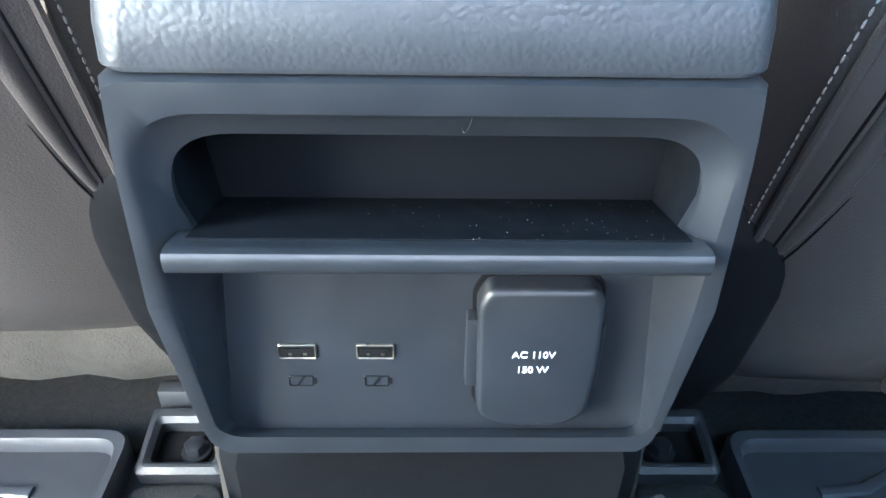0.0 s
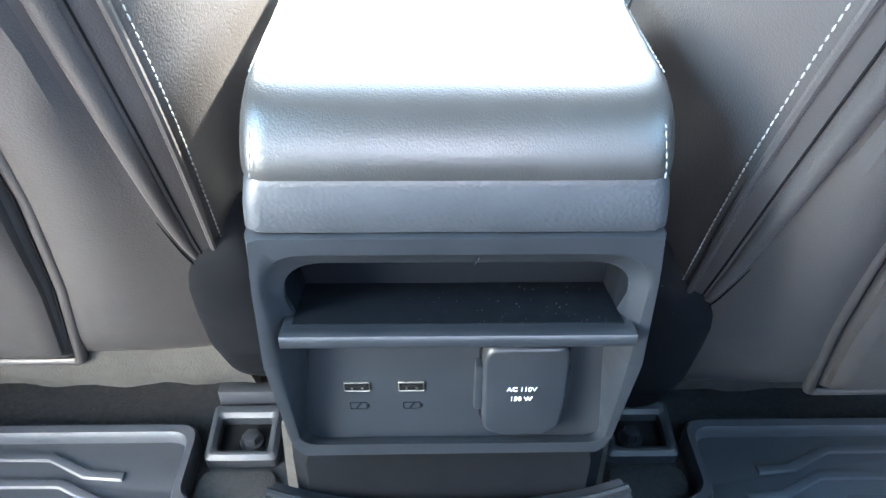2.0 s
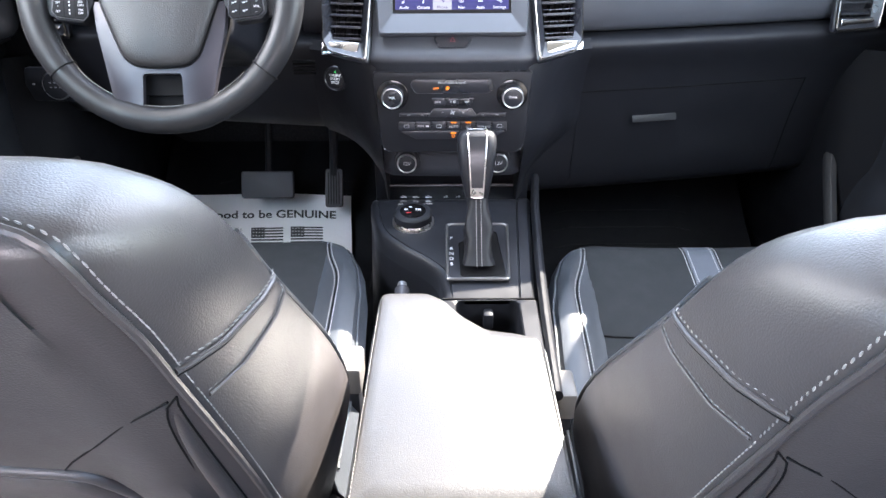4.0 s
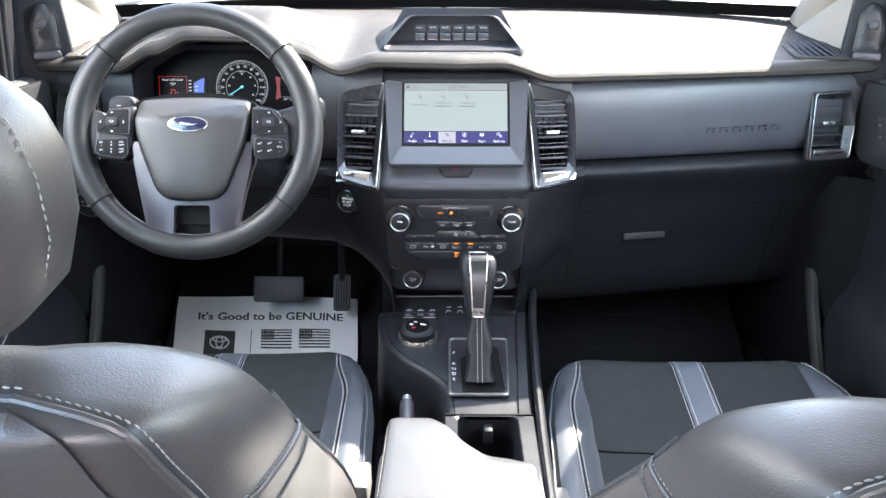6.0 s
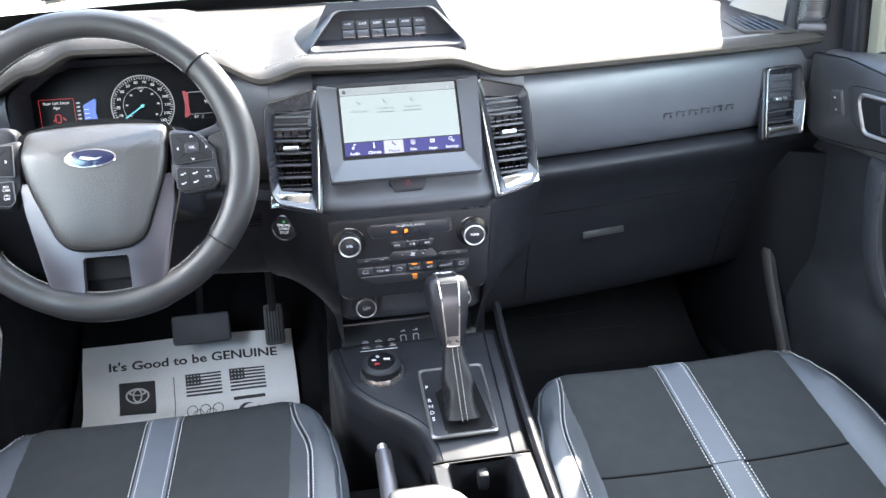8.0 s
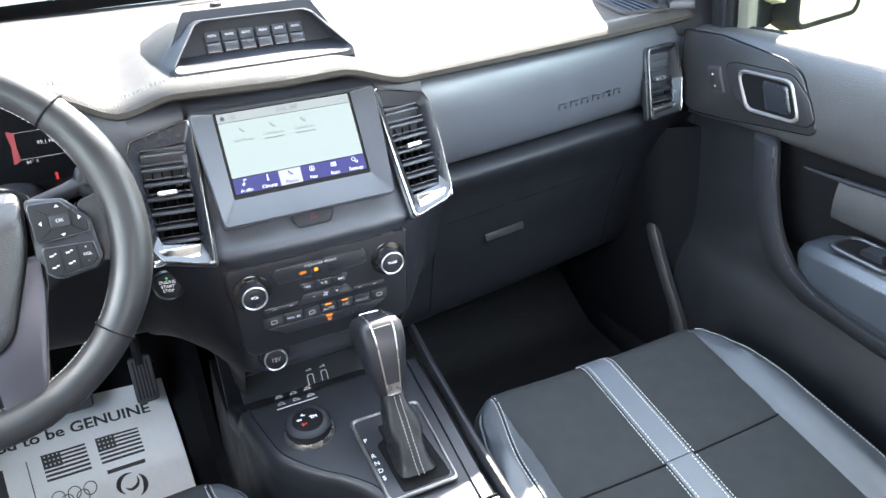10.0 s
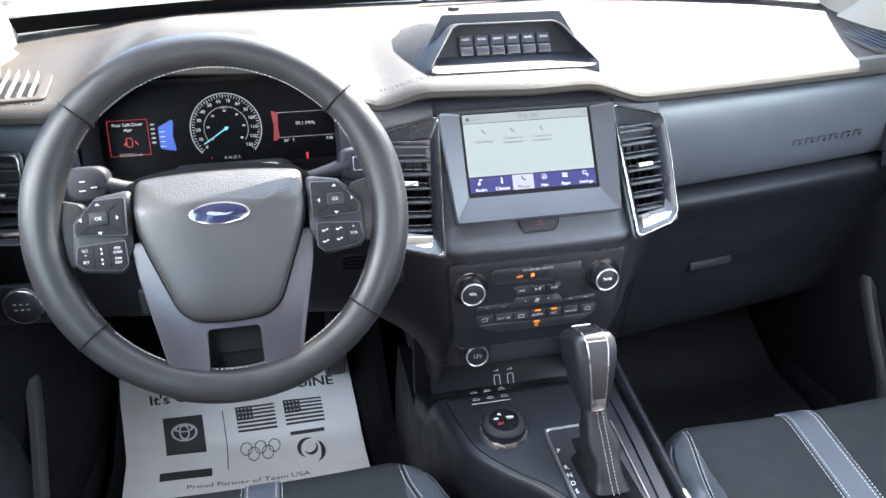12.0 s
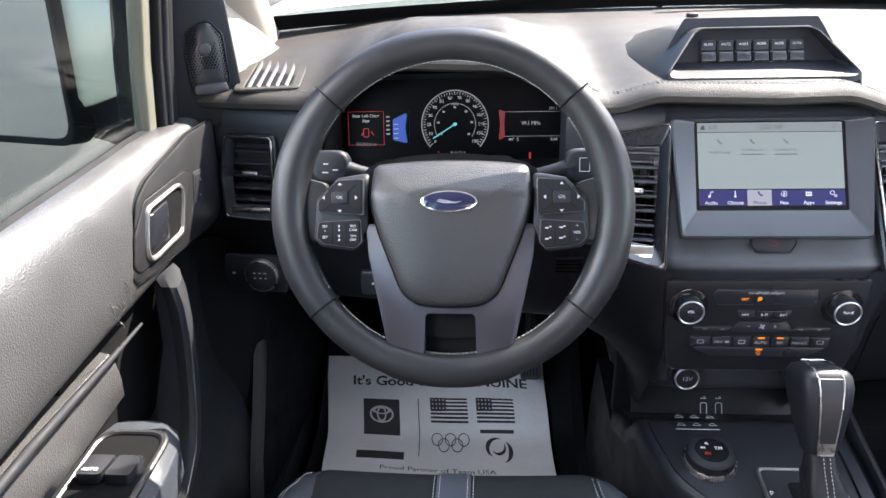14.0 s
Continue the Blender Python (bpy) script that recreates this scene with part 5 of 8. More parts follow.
        for dx, dy in ((-1, 1), (1, 1), (-1, -1), (1, -1)):
            part("key_gap", tube([m @ Vector((cx + dx * 0.009, cy + dy * 0.0065, 0.0152)), m @ Vector((cx + dx * 0.0175, cy + dy * 0.0135, 0.0148))], 0.0005, 4), GAP_SHADE, pad)
        low = [(s * x, y) for x, y in ((0.092, -0.0125), (0.134, -0.0150), (0.136, -0.030), (0.130, -0.036), (0.097, -0.0405), (0.091, -0.035))]
        low = rounded(low if s > 0 else low[::-1], 0.0025, 3)
        pad = part("button_pad", slab(low, 0.004, m, 0.011, 0.0015), BOOT, sp)
        part("pad_edge", collar(inset(low, -0.0012), inset(low, 0.0002), 0.0016, m, 0.0118, 0.0005), SATIN, pad, "thin satin edge")
        part("key_gap", joined(*[moved(box((0, 0, 0), (0.0008, 0.022, 0.001), 0), m @ Matrix.Translation((s * (0.1055 + 0.0145 * k), -0.0262, 0.0148))) for k in range(2)]), GAP_SHADE, pad)
        if s < 0:
            for txt, x, y in (("OFF", 0.0985, -0.0325), ("ON", 0.0985, -0.0285), ("CAN", 0.0985, -0.0225), ("RES", 0.0985, -0.0185), ("SET", 0.1275, -0.0190), ("+", 0.1275, -0.0235), ("SET", 0.1275, -0.0300)):
                word("caption", txt, 0.0038, m, GREY_PRINT, pad, -x, y, 0.0153)
            for y in (-0.0185, -0.0225, -0.0285, -0.0325):
                part("key_mark", bar(-0.113, y, 0.0016, 0.0022, m, 0.0149, 0.0004), GREY_PRINT, pad)
        else:
            for txt, x, y in (("VOL", 0.1275, -0.0250), ("+", 0.1275, -0.0185), ("-", 0.1275, -0.0315)):
                word("caption", txt, 0.0042, m, GREY_PRINT, pad, x, y, 0.0153)
            for x, y in ((0.099, -0.0205), (0.099, -0.0315), (0.113, -0.0200), (0.113, -0.0305)):
                part("key_mark", joined(bar(x - 0.0015, y, 0.0034, 0.0016, m, 0.0149, 0.0004), bar(x + 0.0018, y + 0.0012, 0.0022, 0.0014, m, 0.0149, 0.0004)), GREY_PRINT, pad)
    # satin lower spokes: a fork under the cover
    half = [(0.088, -0.016), (0.084, -0.052), (0.066, -0.138), (0.060, -0.143), (0.030, -0.152), (0.0275, -0.150), (0.0265, -0.112), (0.024, -0.108)]
    fork = [(-x, y) for x, y in half] + [(x, y) for x, y in half[::-1]]
    fk = rounded(fork, 0.003, 2)
    part("lower_spoke", slab(fk, 0.012, m, -0.004, 0.0025), FORK, w, "satin grey forked lower spoke")
    # two near-black slabs stand in for the dark opening behind the spokes
    part("hub_backing", slab(rounded([(-0.090, 0.044), (-0.086, -0.045), (-0.060, -0.135), (0.060, -0.135), (0.086, -0.045), (0.090, 0.044)], 0.01, 3), 0.010, m, -0.016), GAP_SHADE, w)
    part("opening_shade", slab(rounded([(-0.028, -0.158), (0.028, -0.158), (0.025, -0.110), (-0.025, -0.110)], 0.004, 3), 0.012, m, -0.024), GAP_SHADE, w)
    # column and stalks
    c = thing("steering_column", "black plastic steering column with two stalks", "steering column")
    part("shroud", loft([[tuple(face((-0.381, y, z), 25) @ Vector((p[0], p[1], 0))) for p in rect(2 * a, 2 * b, 0.02, 4)] for y, z, a, b in ((0.915, 0.655, 0.050, 0.045), (0.97, 0.632, 0.062, 0.055), (1.04, 0.600, 0.075, 0.065), (1.15, 0.55, 0.080, 0.07))]), HARD, c)
    for s in (-1, 1):
        st = part("stalk", tube([(-0.381 + s * 0.06, 0.985, 0.655), (-0.381 + s * 0.115, 0.985, 0.668), (-0.381 + s * 0.138, 0.985, 0.674)], [0.007, 0.009, 0.012], 14), HARD, c)
        mm = face((-0.381 + s * 0.148, 0.985, 0.675), 20, 0)
        part("stalk_head", slab(rect(0.046, 0.040, 0.017, 6), 0.020, mm, -0.010, 0.006, 3), HARD, st)
        if s < 0:
            part("symbols", joined(bar(-0.004, 0.004, 0.006, 0.0014, mm, 0.010, 0.0004), bar(0.008, -0.003, 0.008, 0.0014, mm, 0.010, 0.0004), bar(-0.005, -0.006, 0.007, 0.0014, mm, 0.010, 0.0004)), GREY_PRINT, st)
        else:
            part("symbols", joined(collar(rect(0.012, 0.016, 0.001, 2, 0, 0.001), rect(0.0105, 0.0145, 0.001, 2, 0, 0.001), 0.001, mm, 0.0095), *[bar(0.012, 0.007 - 0.004 * k, 0.005, 0.001, mm, 0.010, 0.0004) for k in range(4)]), GREY_PRINT, st)
    # light switch at the left end
    ls = thing("light_switch", "black rotary light switch low on the dashboard", "switch")
    mm = face((-0.682, 1.100, 0.470), 2, -5)
    part("plate", slab(rounded([(-0.045, 0.028), (-0.050, 0.0), (-0.040, -0.030), (0.045, -0.030), (0.045, 0.028)], 0.008, 4), 0.008, mm, -0.004, 0.002), SHINE, ls)
    part("ring", collar(oval(0.025, 0.025, 40, 0.010, 0), oval(0.0225, 0.0225, 40, 0.010, 0), 0.010, mm, 0.002, 0.001), STEEL, ls)
    part("knob", disc(0.0225, 0.012, mm, 0.002, 0.002, 40, 0.010, 0), SHINE, ls)
    part("symbols", joined(*[bar(0.002 + 0.008 * (k % 3), 0.006 - 0.008 * (k // 3), 0.004, 0.0018, mm, 0.0141, 0.0004) for k in range(6)], bar(-0.034, 0, 0.005, 0.003, mm, 0.004, 0.0004)), GREY_PRINT, ls)
    sw = thing("trim_switch", "small black switch below the steering wheel", "switch")
    mm = face((-0.497, 1.043, 0.487), 6, -4)
    part("key", slab(rect(0.040, 0.034, 0.004, 3), 0.008, mm, -0.002, 0.002), SHINE, sw)
    part("symbol", bar(0, 0, 0.010, 0.003, mm, 0.006, 0.0004), GREY_PRINT, sw)


steering_wheel()


# ---- footwell ----
def footwell():
    p = thing("brake_pedal", "wide black rubber brake pedal on a steel arm", "pedal")
    m = face((-0.416, 1.390, 0.132), 28)
    pad = part("pad", slab(rect(0.119, 0.062, 0.008, 4), 0.012, m, 0, 0.004), RUBBER, p)
    part("arm", tube([(-0.416, 1.402, 0.145), (-0.414, 1.46, 0.26), (-0.412, 1.47, 0.40)], 0.008, 8), HARD, p)
    p = thing("accelerator_pedal", "narrow ribbed black accelerator pedal", "pedal")
    m = face((-0.266, 1.390, 0.123), 28)
    part("pad", slab(rect(0.040, 0.088, 0.008, 4), 0.010, m, 0, 0.003), RUBBER, p)
    part("ribs", joined(*[bar(-0.012 + 0.006 * k, 0, 0.003, 0.072, m, 0.0095, 0.002) for k in range(5)]), HARD, p)
    part("arm", tube([(-0.266, 1.400, 0.15), (-0.266, 1.45, 0.26), (-0.266, 1.47, 0.38)], 0.010, 8), HARD, p)
    # front mats: level at the heel, sloping up to the firewall
    TOE = [(0.95, -0.068), (1.10, -0.052), (1.20, -0.032), (1.27, -0.032), (1.31, -0.028), (1.345, -0.010), (1.375, 0.006), (1.41, 0.027), (1.46, 0.058), (1.60, 0.150)]
    for s, name in ((-1, "left"), (1, "right")):
        mt = thing("floor_mat", "moulded black rubber mat in the front footwell, coloured as in shade", "floor mat", group="floor mats")
        loops = []
        for y, z in TOE:
            loops.append([(s * x, y, z + dz) for x, dz in ((0.16, 0.02), (0.18, 0.0), (0.45, 0.0), (0.66, 0.0), (0.69, 0.02), (0.69, -0.01), (0.45, -0.012), (0.16, -0.01))])
        # darker than the rear mats: shade below the dash is in the colour
        part("sheet", loft(loops), MAT_SHADED, mt)
        for k in range(6):
            y0 = 1.31 + 0.040 * k
            z0 = keyed(TOE, y0) + 0.001
            part("ridge", tube([(s * 0.24, y0 - 0.015, z0), (s * 0.28, y0, z0 + 0.002), (s * 0.52, y0, z0 + 0.002), (s * 0.56, y0 - 0.015, z0)], 0.0012, 6), MAT_SHADED, mt)
    # paper mat that curls up a little at its corners
    t = thing("paper_mat", "printed white paper floor mat in the footwell", "paper mat")
    def sheet(u, v, lift=0.0):
        x = mix(mix(-0.690, -0.650, 1 - v), mix(-0.238, -0.218, 1 - v), u)
        y = flow([(0.0, 1.160), (0.245, 1.213), (0.335, 1.250), (0.4425, 1.306), (0.56, 1.341), (0.6875, 1.374), (0.845, 1.410), (1.0, 1.456)], v) + 0.006 * math.sin(5 * u) * v
        z = flow([(0.0, -0.010), (0.245, -0.016), (0.335, -0.019), (0.4425, -0.017), (0.56, 0.002), (0.6875, 0.021), (0.845, 0.040), (1.0, 0.073)], v) + 0.003 * math.sin(7 * u + 3 * v) + 0.010 * (1 - v) * (1 - u) + lift
        return Vector((x, y, z))
    n = 56
    loops = [[sheet(i / n, j / n, 0.0007) for i in range(n + 1)] + [sheet(i / n, j / n) for i in range(n, -1, -1)] for j in range(n + 1)]
    part("sheet", loft(loops), PAPER, t)
    def onto(bm, lift):
        """Bend flat print, given in the sheet's own 0..1 square, onto the sheet."""
        for v in bm.verts:
            v.co = sheet(v.co.x, v.co.y, 0.0016 + lift)
        return bm
    def block(u, v, w, h, mat, name, lift=0.0, cut=6):
        bm = bmesh.new()
        k = cut
        vs = [[bm.verts.new((u - w / 2 + w * i / k, v - h / 2 + h * j / k, 0)) for i in range(k + 1)] for j in range(k + 1)]
        for a, b in zip(vs, vs[1:]):
            for i in range(k):
                bm.faces.new((a[i], a[i + 1], b[i + 1], b[i]))
        return part(name, onto(bm, lift), mat, t)
    def ring(u, v, a, b, th, mat, name, lift=0.0):
        bm = bmesh.new()
        o = [bm.verts.new((u + a * math.cos(k * 0.2618), v + b * math.sin(k * 0.2618), 0)) for k in range(24)]
        i_ = [bm.verts.new((u + a * (1 - th) * math.cos(k * 0.2618), v + b * (1 - th) * math.sin(k * 0.2618), 0)) for k in range(24)]
        for k in range(24):
            bm.faces.new((o[k], o[(k + 1) % 24], i_[(k + 1) % 24], i_[k]))
        return part(name, onto(bm, lift), mat, t)
    def line(txt, u, v, size, mat, wide=1.0, bold=0.0):
        ob = word("print", txt, 1.0, Matrix(), mat, t, bold=bold)
        lo = min(p.co.x for p in ob.data.vertices)
        hi = max(p.co.x for p in ob.data.vertices)
        for p in ob.data.vertices:
            p.co = sheet(u + ((p.co.x - (lo + hi) / 2) / (hi - lo)) * wide, v + p.co.y * size, 0.0016)
    line("It's Good to be GENUINE", 0.52, 0.845, 0.092, DARK_PRINT, 0.80, 0.022)
    block(0.245, 0.565, 0.165, 0.245, DARK_PRINT, "dark_square", 0.0, 16)
    ring(0.245, 0.575, 0.055, 0.060, 0.16, PALE_INK, "badge_ring", 0.0005)
    ring(0.245, 0.575, 0.022, 0.056, 0.3, PALE_INK, "badge_ring", 0.0005)
    ring(0.245, 0.600, 0.042, 0.026, 0.3, PALE_INK, "badge_ring", 0.0005)
    block(0.245, 0.335, 0.21, 0.045, DARK_PRINT, "name_bar")
    block(0.415, 0.52, 0.004, 0.36, DARK_PRINT, "rule", 0, 8)
    for fu, fv, fw in ((0.555, 0.615, 0.17), (0.765, 0.620, 0.17)):
        for k in range(7):
            short = k < 4
            block(fu + (0.035 if short else 0), fv + 0.085 - 0.0265 * k, fw - (0.07 if short else 0), 0.0145, DARK_PRINT, "flag_stripe")
        block(fu - fw / 2 + 0.036, fv + 0.045, 0.072, 0.10, DARK_PRINT, "flag_corner")
        for i in range(4):
            for j in range(3):
                block(fu - fw / 2 + 0.012 + 0.016 * i, fv + 0.015 + 0.03 * j, 0.006, 0.010, PALE_INK, "flag_star", 0.0005, 1)
    for k in range(5):
        ring(0.495 + 0.030 * k, 0.435 if k % 2 == 0 else 0.405, 0.026, 0.036, 0.14, DARK_PRINT, "printed_ring", 0.0002 * k)
    block(0.765, 0.485, 0.15, 0.022, DARK_PRINT, "print_bar")
    def arc(u, v, a, b, q0, q1, th, name):
        bm = bmesh.new()
        steps = [math.radians(mix(q0, q1, k / 14)) for k in range(15)]
        swell = [1 - th * math.sin(math.pi * (k + 0.6) / 15.2) for k in range(15)]
        o = [bm.verts.new((u + a * math.cos(q), v + b * math.sin(q), 0)) for q in steps]
        i_ = [bm.verts.new((u + a * w * math.cos(q), v + b * w * math.sin(q), 0)) for q, w in zip(steps, swell)]
        for k in range(14):
            bm.faces.new((o[k], o[k + 1], i_[k + 1], i_[k]))
        part(name, onto(bm, 0.0), DARK_PRINT, t)
    arc(0.755, 0.400, 0.045, 0.050, 60, 250, 0.42, "printed_arc")
    arc(0.770, 0.395, 0.030, 0.036, 200, 400, 0.45, "printed_arc")
    arc(0.775, 0.375, 0.055, 0.060, -70, 60, 0.35, "printed_arc")
    line("Proud Partner of Team USA", 0.50, 0.245, 0.060, DARK_PRINT, 0.50)


footwell()


# ---- front console ----
def front_console():
    c = thing("front_console", "black centre console between the front seats", "console")
    top_l = [(-0.150, 1.12), (-0.144, 1.03), (-0.139, 0.975), (-0.132, 0.93), (-0.119, 0.880), (-0.085, 0.838), (-0.050, 0.808), (-0.027, 0.778), (-0.019, 0.740), (-0.017, 0.70), (-0.014, 0.50)]
    top_r = [(0.108, 0.50), (0.110, 0.66), (0.114, 0.735), (0.118, 0.80), (0.124, 0.90), (0.132, 0.99), (0.140, 1.10)]
    def zc(y):
        return keyed([(0.50, 0.292), (0.72, 0.290), (0.90, 0.302), (0.985, 0.300), (1.05, 0.243), (1.12, 0.215)], y)
    ys = [0.706 + 0.414 * k / 46 for k in range(47)]
    def edge_l(y):
        return flow(sorted((b, a) for a, b in top_l), y)
    def edge_r(y):
        return flow([(b, a) for a, b in top_r], y)
    ring = rounded([(0.001, 0.600), (0.088, 0.600), (0.088, 0.705), (0.001, 0.705)], 0.012, 4)
    # top, left open over the cup holder
    loops = []
    for y in ys:
        l, r, z = edge_l(y), edge_r(y), zc(y)
        loops.append([(l, y, z - 0.034), (l + 0.001, y, z - 0.012), (l + 0.0035, y, z - 0.004), (l + 0.008, y, z), (l + 0.0125, y, z + 0.0008), (l + 0.0133, y, z - 0.0010), (l + 0.0145, y, z - 0.0010), (l + 0.0153, y, z + 0.001), ((l + r) / 2, y, z + 0.001), (r - 0.0235, y, z + 0.001), (r - 0.0227, y, z - 0.0012), (r - 0.0212, y, z - 0.0012), (r - 0.0204, y, z + 0.0025), (r - 0.006, y, z + 0.003), (r - 0.001, y, z - 0.002), (r, y, z - 0.030)])
    part("top_plate", loft(loops), CONSOLE_TOP, c, "satin black top plate with fine grooves")
    part("plate_joint", box((0.047, 0.7062, 0.2925), (0.128, 0.0018, 0.004), 0), GAP_SHADE, c)
    part("cup_surround", joined(collar(rounded([(-0.017, 0.52), (0.110, 0.52), (0.113, 0.7050), (-0.018, 0.7050)], 0.001, 4), ring, 0.012, flat((0, 0, 0.281)), 0, 0.002)), CONSOLE_TOP, c)
    well = loft([[(p[0], p[1], 0.285) for p in ring], [(p[0], p[1], 0.215) for p in inset(ring, 0.003)]], cap=False)
    part("cup_well", joined(well, slab(inset(ring, 0.002), 0.002, flat((0, 0, 0.213)))), HARD, c)
    part("cup_clip", box((0.046, 0.694, 0.268), (0.014, 0.018, 0.026), 0.004), HARD, c)
    part("body", loft([[(edge_l(y) + a, y, z) for a, z in ((0.001, zc(y) - 0.03), (-0.006, 0.10), (-0.012, -0.07))] + [(edge_r(y) - a, y, z) for a, z in ((-0.012, -0.07), (-0.006, 0.10), (0.001, zc(y) - 0.03))] for y in [0.735 + 0.385 * k / 30 for k in range(31)] + [1.3]]), HARD, c)
    part("rear_body", joined(box((0.046, 0.56, 0.066), (0.124, 0.36, 0.272), 0.004), box((-0.062, 0.56, 0.04), (0.11, 0.42, 0.22), 0.006), box((0.110, 0.62, 0.245), (0.006, 0.19, 0.08), 0.001), box((-0.0135, 0.62, 0.245), (0.005, 0.19, 0.08), 0.001)), HARD, c)
    part("right_rail", tube([(0.118, 0.52, 0.285), (0.121, 0.66, 0.291), (0.126, 0.80, 0.300), (0.135, 0.95, 0.310), (0.146, 1.05, 0.312)], 0.0070, 10, flat_z=1.2), HARD, c)
    # low recess for the hand brake
    part("brake_tray", box((-0.075, 0.70, 0.160), (0.11, 0.22, 0.02), 0.004), GAP_SHADE, c)
    # gate with its silver frame, letters
    m = flat((0.037, 0.820, 0.3005), 0, 3.4)
    gate = rounded([(-0.049, -0.074), (0.043, -0.074), (0.050, 0.074), (-0.049, 0.074)], 0.008, 4)
    part("gate_frame", collar(gate, inset(gate, 0.0042), 0.0046, m, 0.0, 0.0016), GATE_TRIM, c, "thin silver frame round the shifter")
    part("gate_plate", slab(inset(gate, 0.0028), 0.0015, m, 0.0005), CONSOLE_TOP, c)
    slot = rounded([(-0.028, -0.066), (0.038, -0.066), (0.030, 0.050), (-0.018, 0.050), (-0.018, 0.026), (-0.030, 0.018)], 0.006, 4)
    part("slot_rim", collar(slot, inset(slot, 0.0014), 0.0016, m, 0.0016, 0.0005), PIANO, c)
    part("slot", slab(inset(slot, 0.001), 0.0006, m, 0.0019), GAP_SHADE, c)
    for k, ch in enumerate("PRNDS"):
        word("gear_letter", ch, 0.0095, m, PALE_INK, c, -0.0405, (0.033, 0.004, -0.009, -0.022, -0.035)[k], 0.0022)
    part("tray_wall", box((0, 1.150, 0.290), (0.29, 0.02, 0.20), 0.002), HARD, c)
    # sockets and pictograms on the sloping tray
    sl = face((0.0, 1.1085, 0.2215), 30)
    part("socket_plate", slab(rect(0.245, 0.075, 0.003, 3, 0, 0.008), 0.006, sl, -0.0045, 0.001), HARD, c)
    for x in (-0.0115, 0.0115):
        part("usb_outline", collar(rect(0.0105, 0.0235, 0.003, 3, x, 0.002), rect(0.0082, 0.0212, 0.002, 3, x, 0.002), 0.0006, sl, 0.0015), PALE_INK, c, "white outline of a small charging port")
        part("usb_mark", joined(bar(x, 0.020, 0.009, 0.001, sl, 0.0015, 0.0004), bar(x + 0.002, 0.022, 0.003, 0.001, sl, 0.0015, 0.0004)), PALE_INK, c)
    part("tray_lip", tube([(-0.118, 1.122, 0.262), (0.118, 1.122, 0.262)], 0.003, 8), SHINE, c)
    pi = flat((-0.059, 0.972, 0.3025), 0, 0)
    for k in range(3):
        for j in range(2):
            part("pictogram", joined(bar(-0.024 + 0.021 * k, 0.004 + 0.016 * j, 0.011, 0.0011, pi, 0.001, 0.0004), tube([pi @ Vector((-0.029 + 0.021 * k, 0.0045 + 0.016 * j, 0.0014)), pi @ Vector((-0.0265 + 0.021 * k, 0.0080 + 0.016 * j, 0.0014)), pi @ Vector((-0.022 + 0.021 * k, 0.0080 + 0.016 * j, 0.0014)), pi @ Vector((-0.020 + 0.021 * k, 0.0050 + 0.016 * j, 0.0014))], 0.0004, 4)), GREY_PRINT, c)
    part("pictogram_rule", bar(-0.004, -0.004, 0.058, 0.0009, pi, 0.001, 0.0004), PALE_INK, c)
    # rotary drive selector
    d = thing("drive_selector", "round rotary drive selector with a silver skirt", "dial")
    dm = flat((-0.064, 0.905, 0.302), 0, 4)
    part("skirt", loft([[tuple(dm @ Vector((r * math.cos(a), r * math.sin(a), z))) for a in [k * 0.1309 for k in range(48)]] for r, z in ((0.0335, 0), (0.033, 0.006), (0.0312, 0.0095))]), BRIGHT_TRIM, d, "silver skirt")
    part("cap", loft([[tuple(dm @ Vector((r * math.cos(a), r * math.sin(a), z))) for a in [k * 0.1309 for k in range(48)]] for r, z in ((0.0300, 0.006), (0.0305, 0.012), (0.030, 0.020), (0.0275, 0.0225), (0.024, 0.0235))]), HARD, d)
    part("face", disc(0.0205, 0.0006, dm, 0.0235), PIANO, d)
    for txt, x, y, mat, sz in (("4L", -0.004, 0.0105, WHITE, 0.0055), ("4H", -0.0105, 0.003, WHITE, 0.0055), ("2H", -0.0065, -0.0065, RED, 0.0062), ("TM", 0.0085, 0.002, WHITE, 0.0072)):
        word("caption", txt, sz, dm, mat, d, x, y, 0.0245)
    # hand brake
    h = thing("hand_brake", "grey hand brake lever with a worn button", "hand brake")
    part("lever", tube([(-0.070, 0.55, 0.20), (-0.074, 0.68, 0.245), (-0.077, 0.775, 0.262)], [0.013, 0.013, 0.011], 14), SATIN, h)
    part("button", tube([(-0.077, 0.775, 0.262), (-0.0775, 0.787, 0.264)], 0.007, 12), STEEL, h)


front_console()


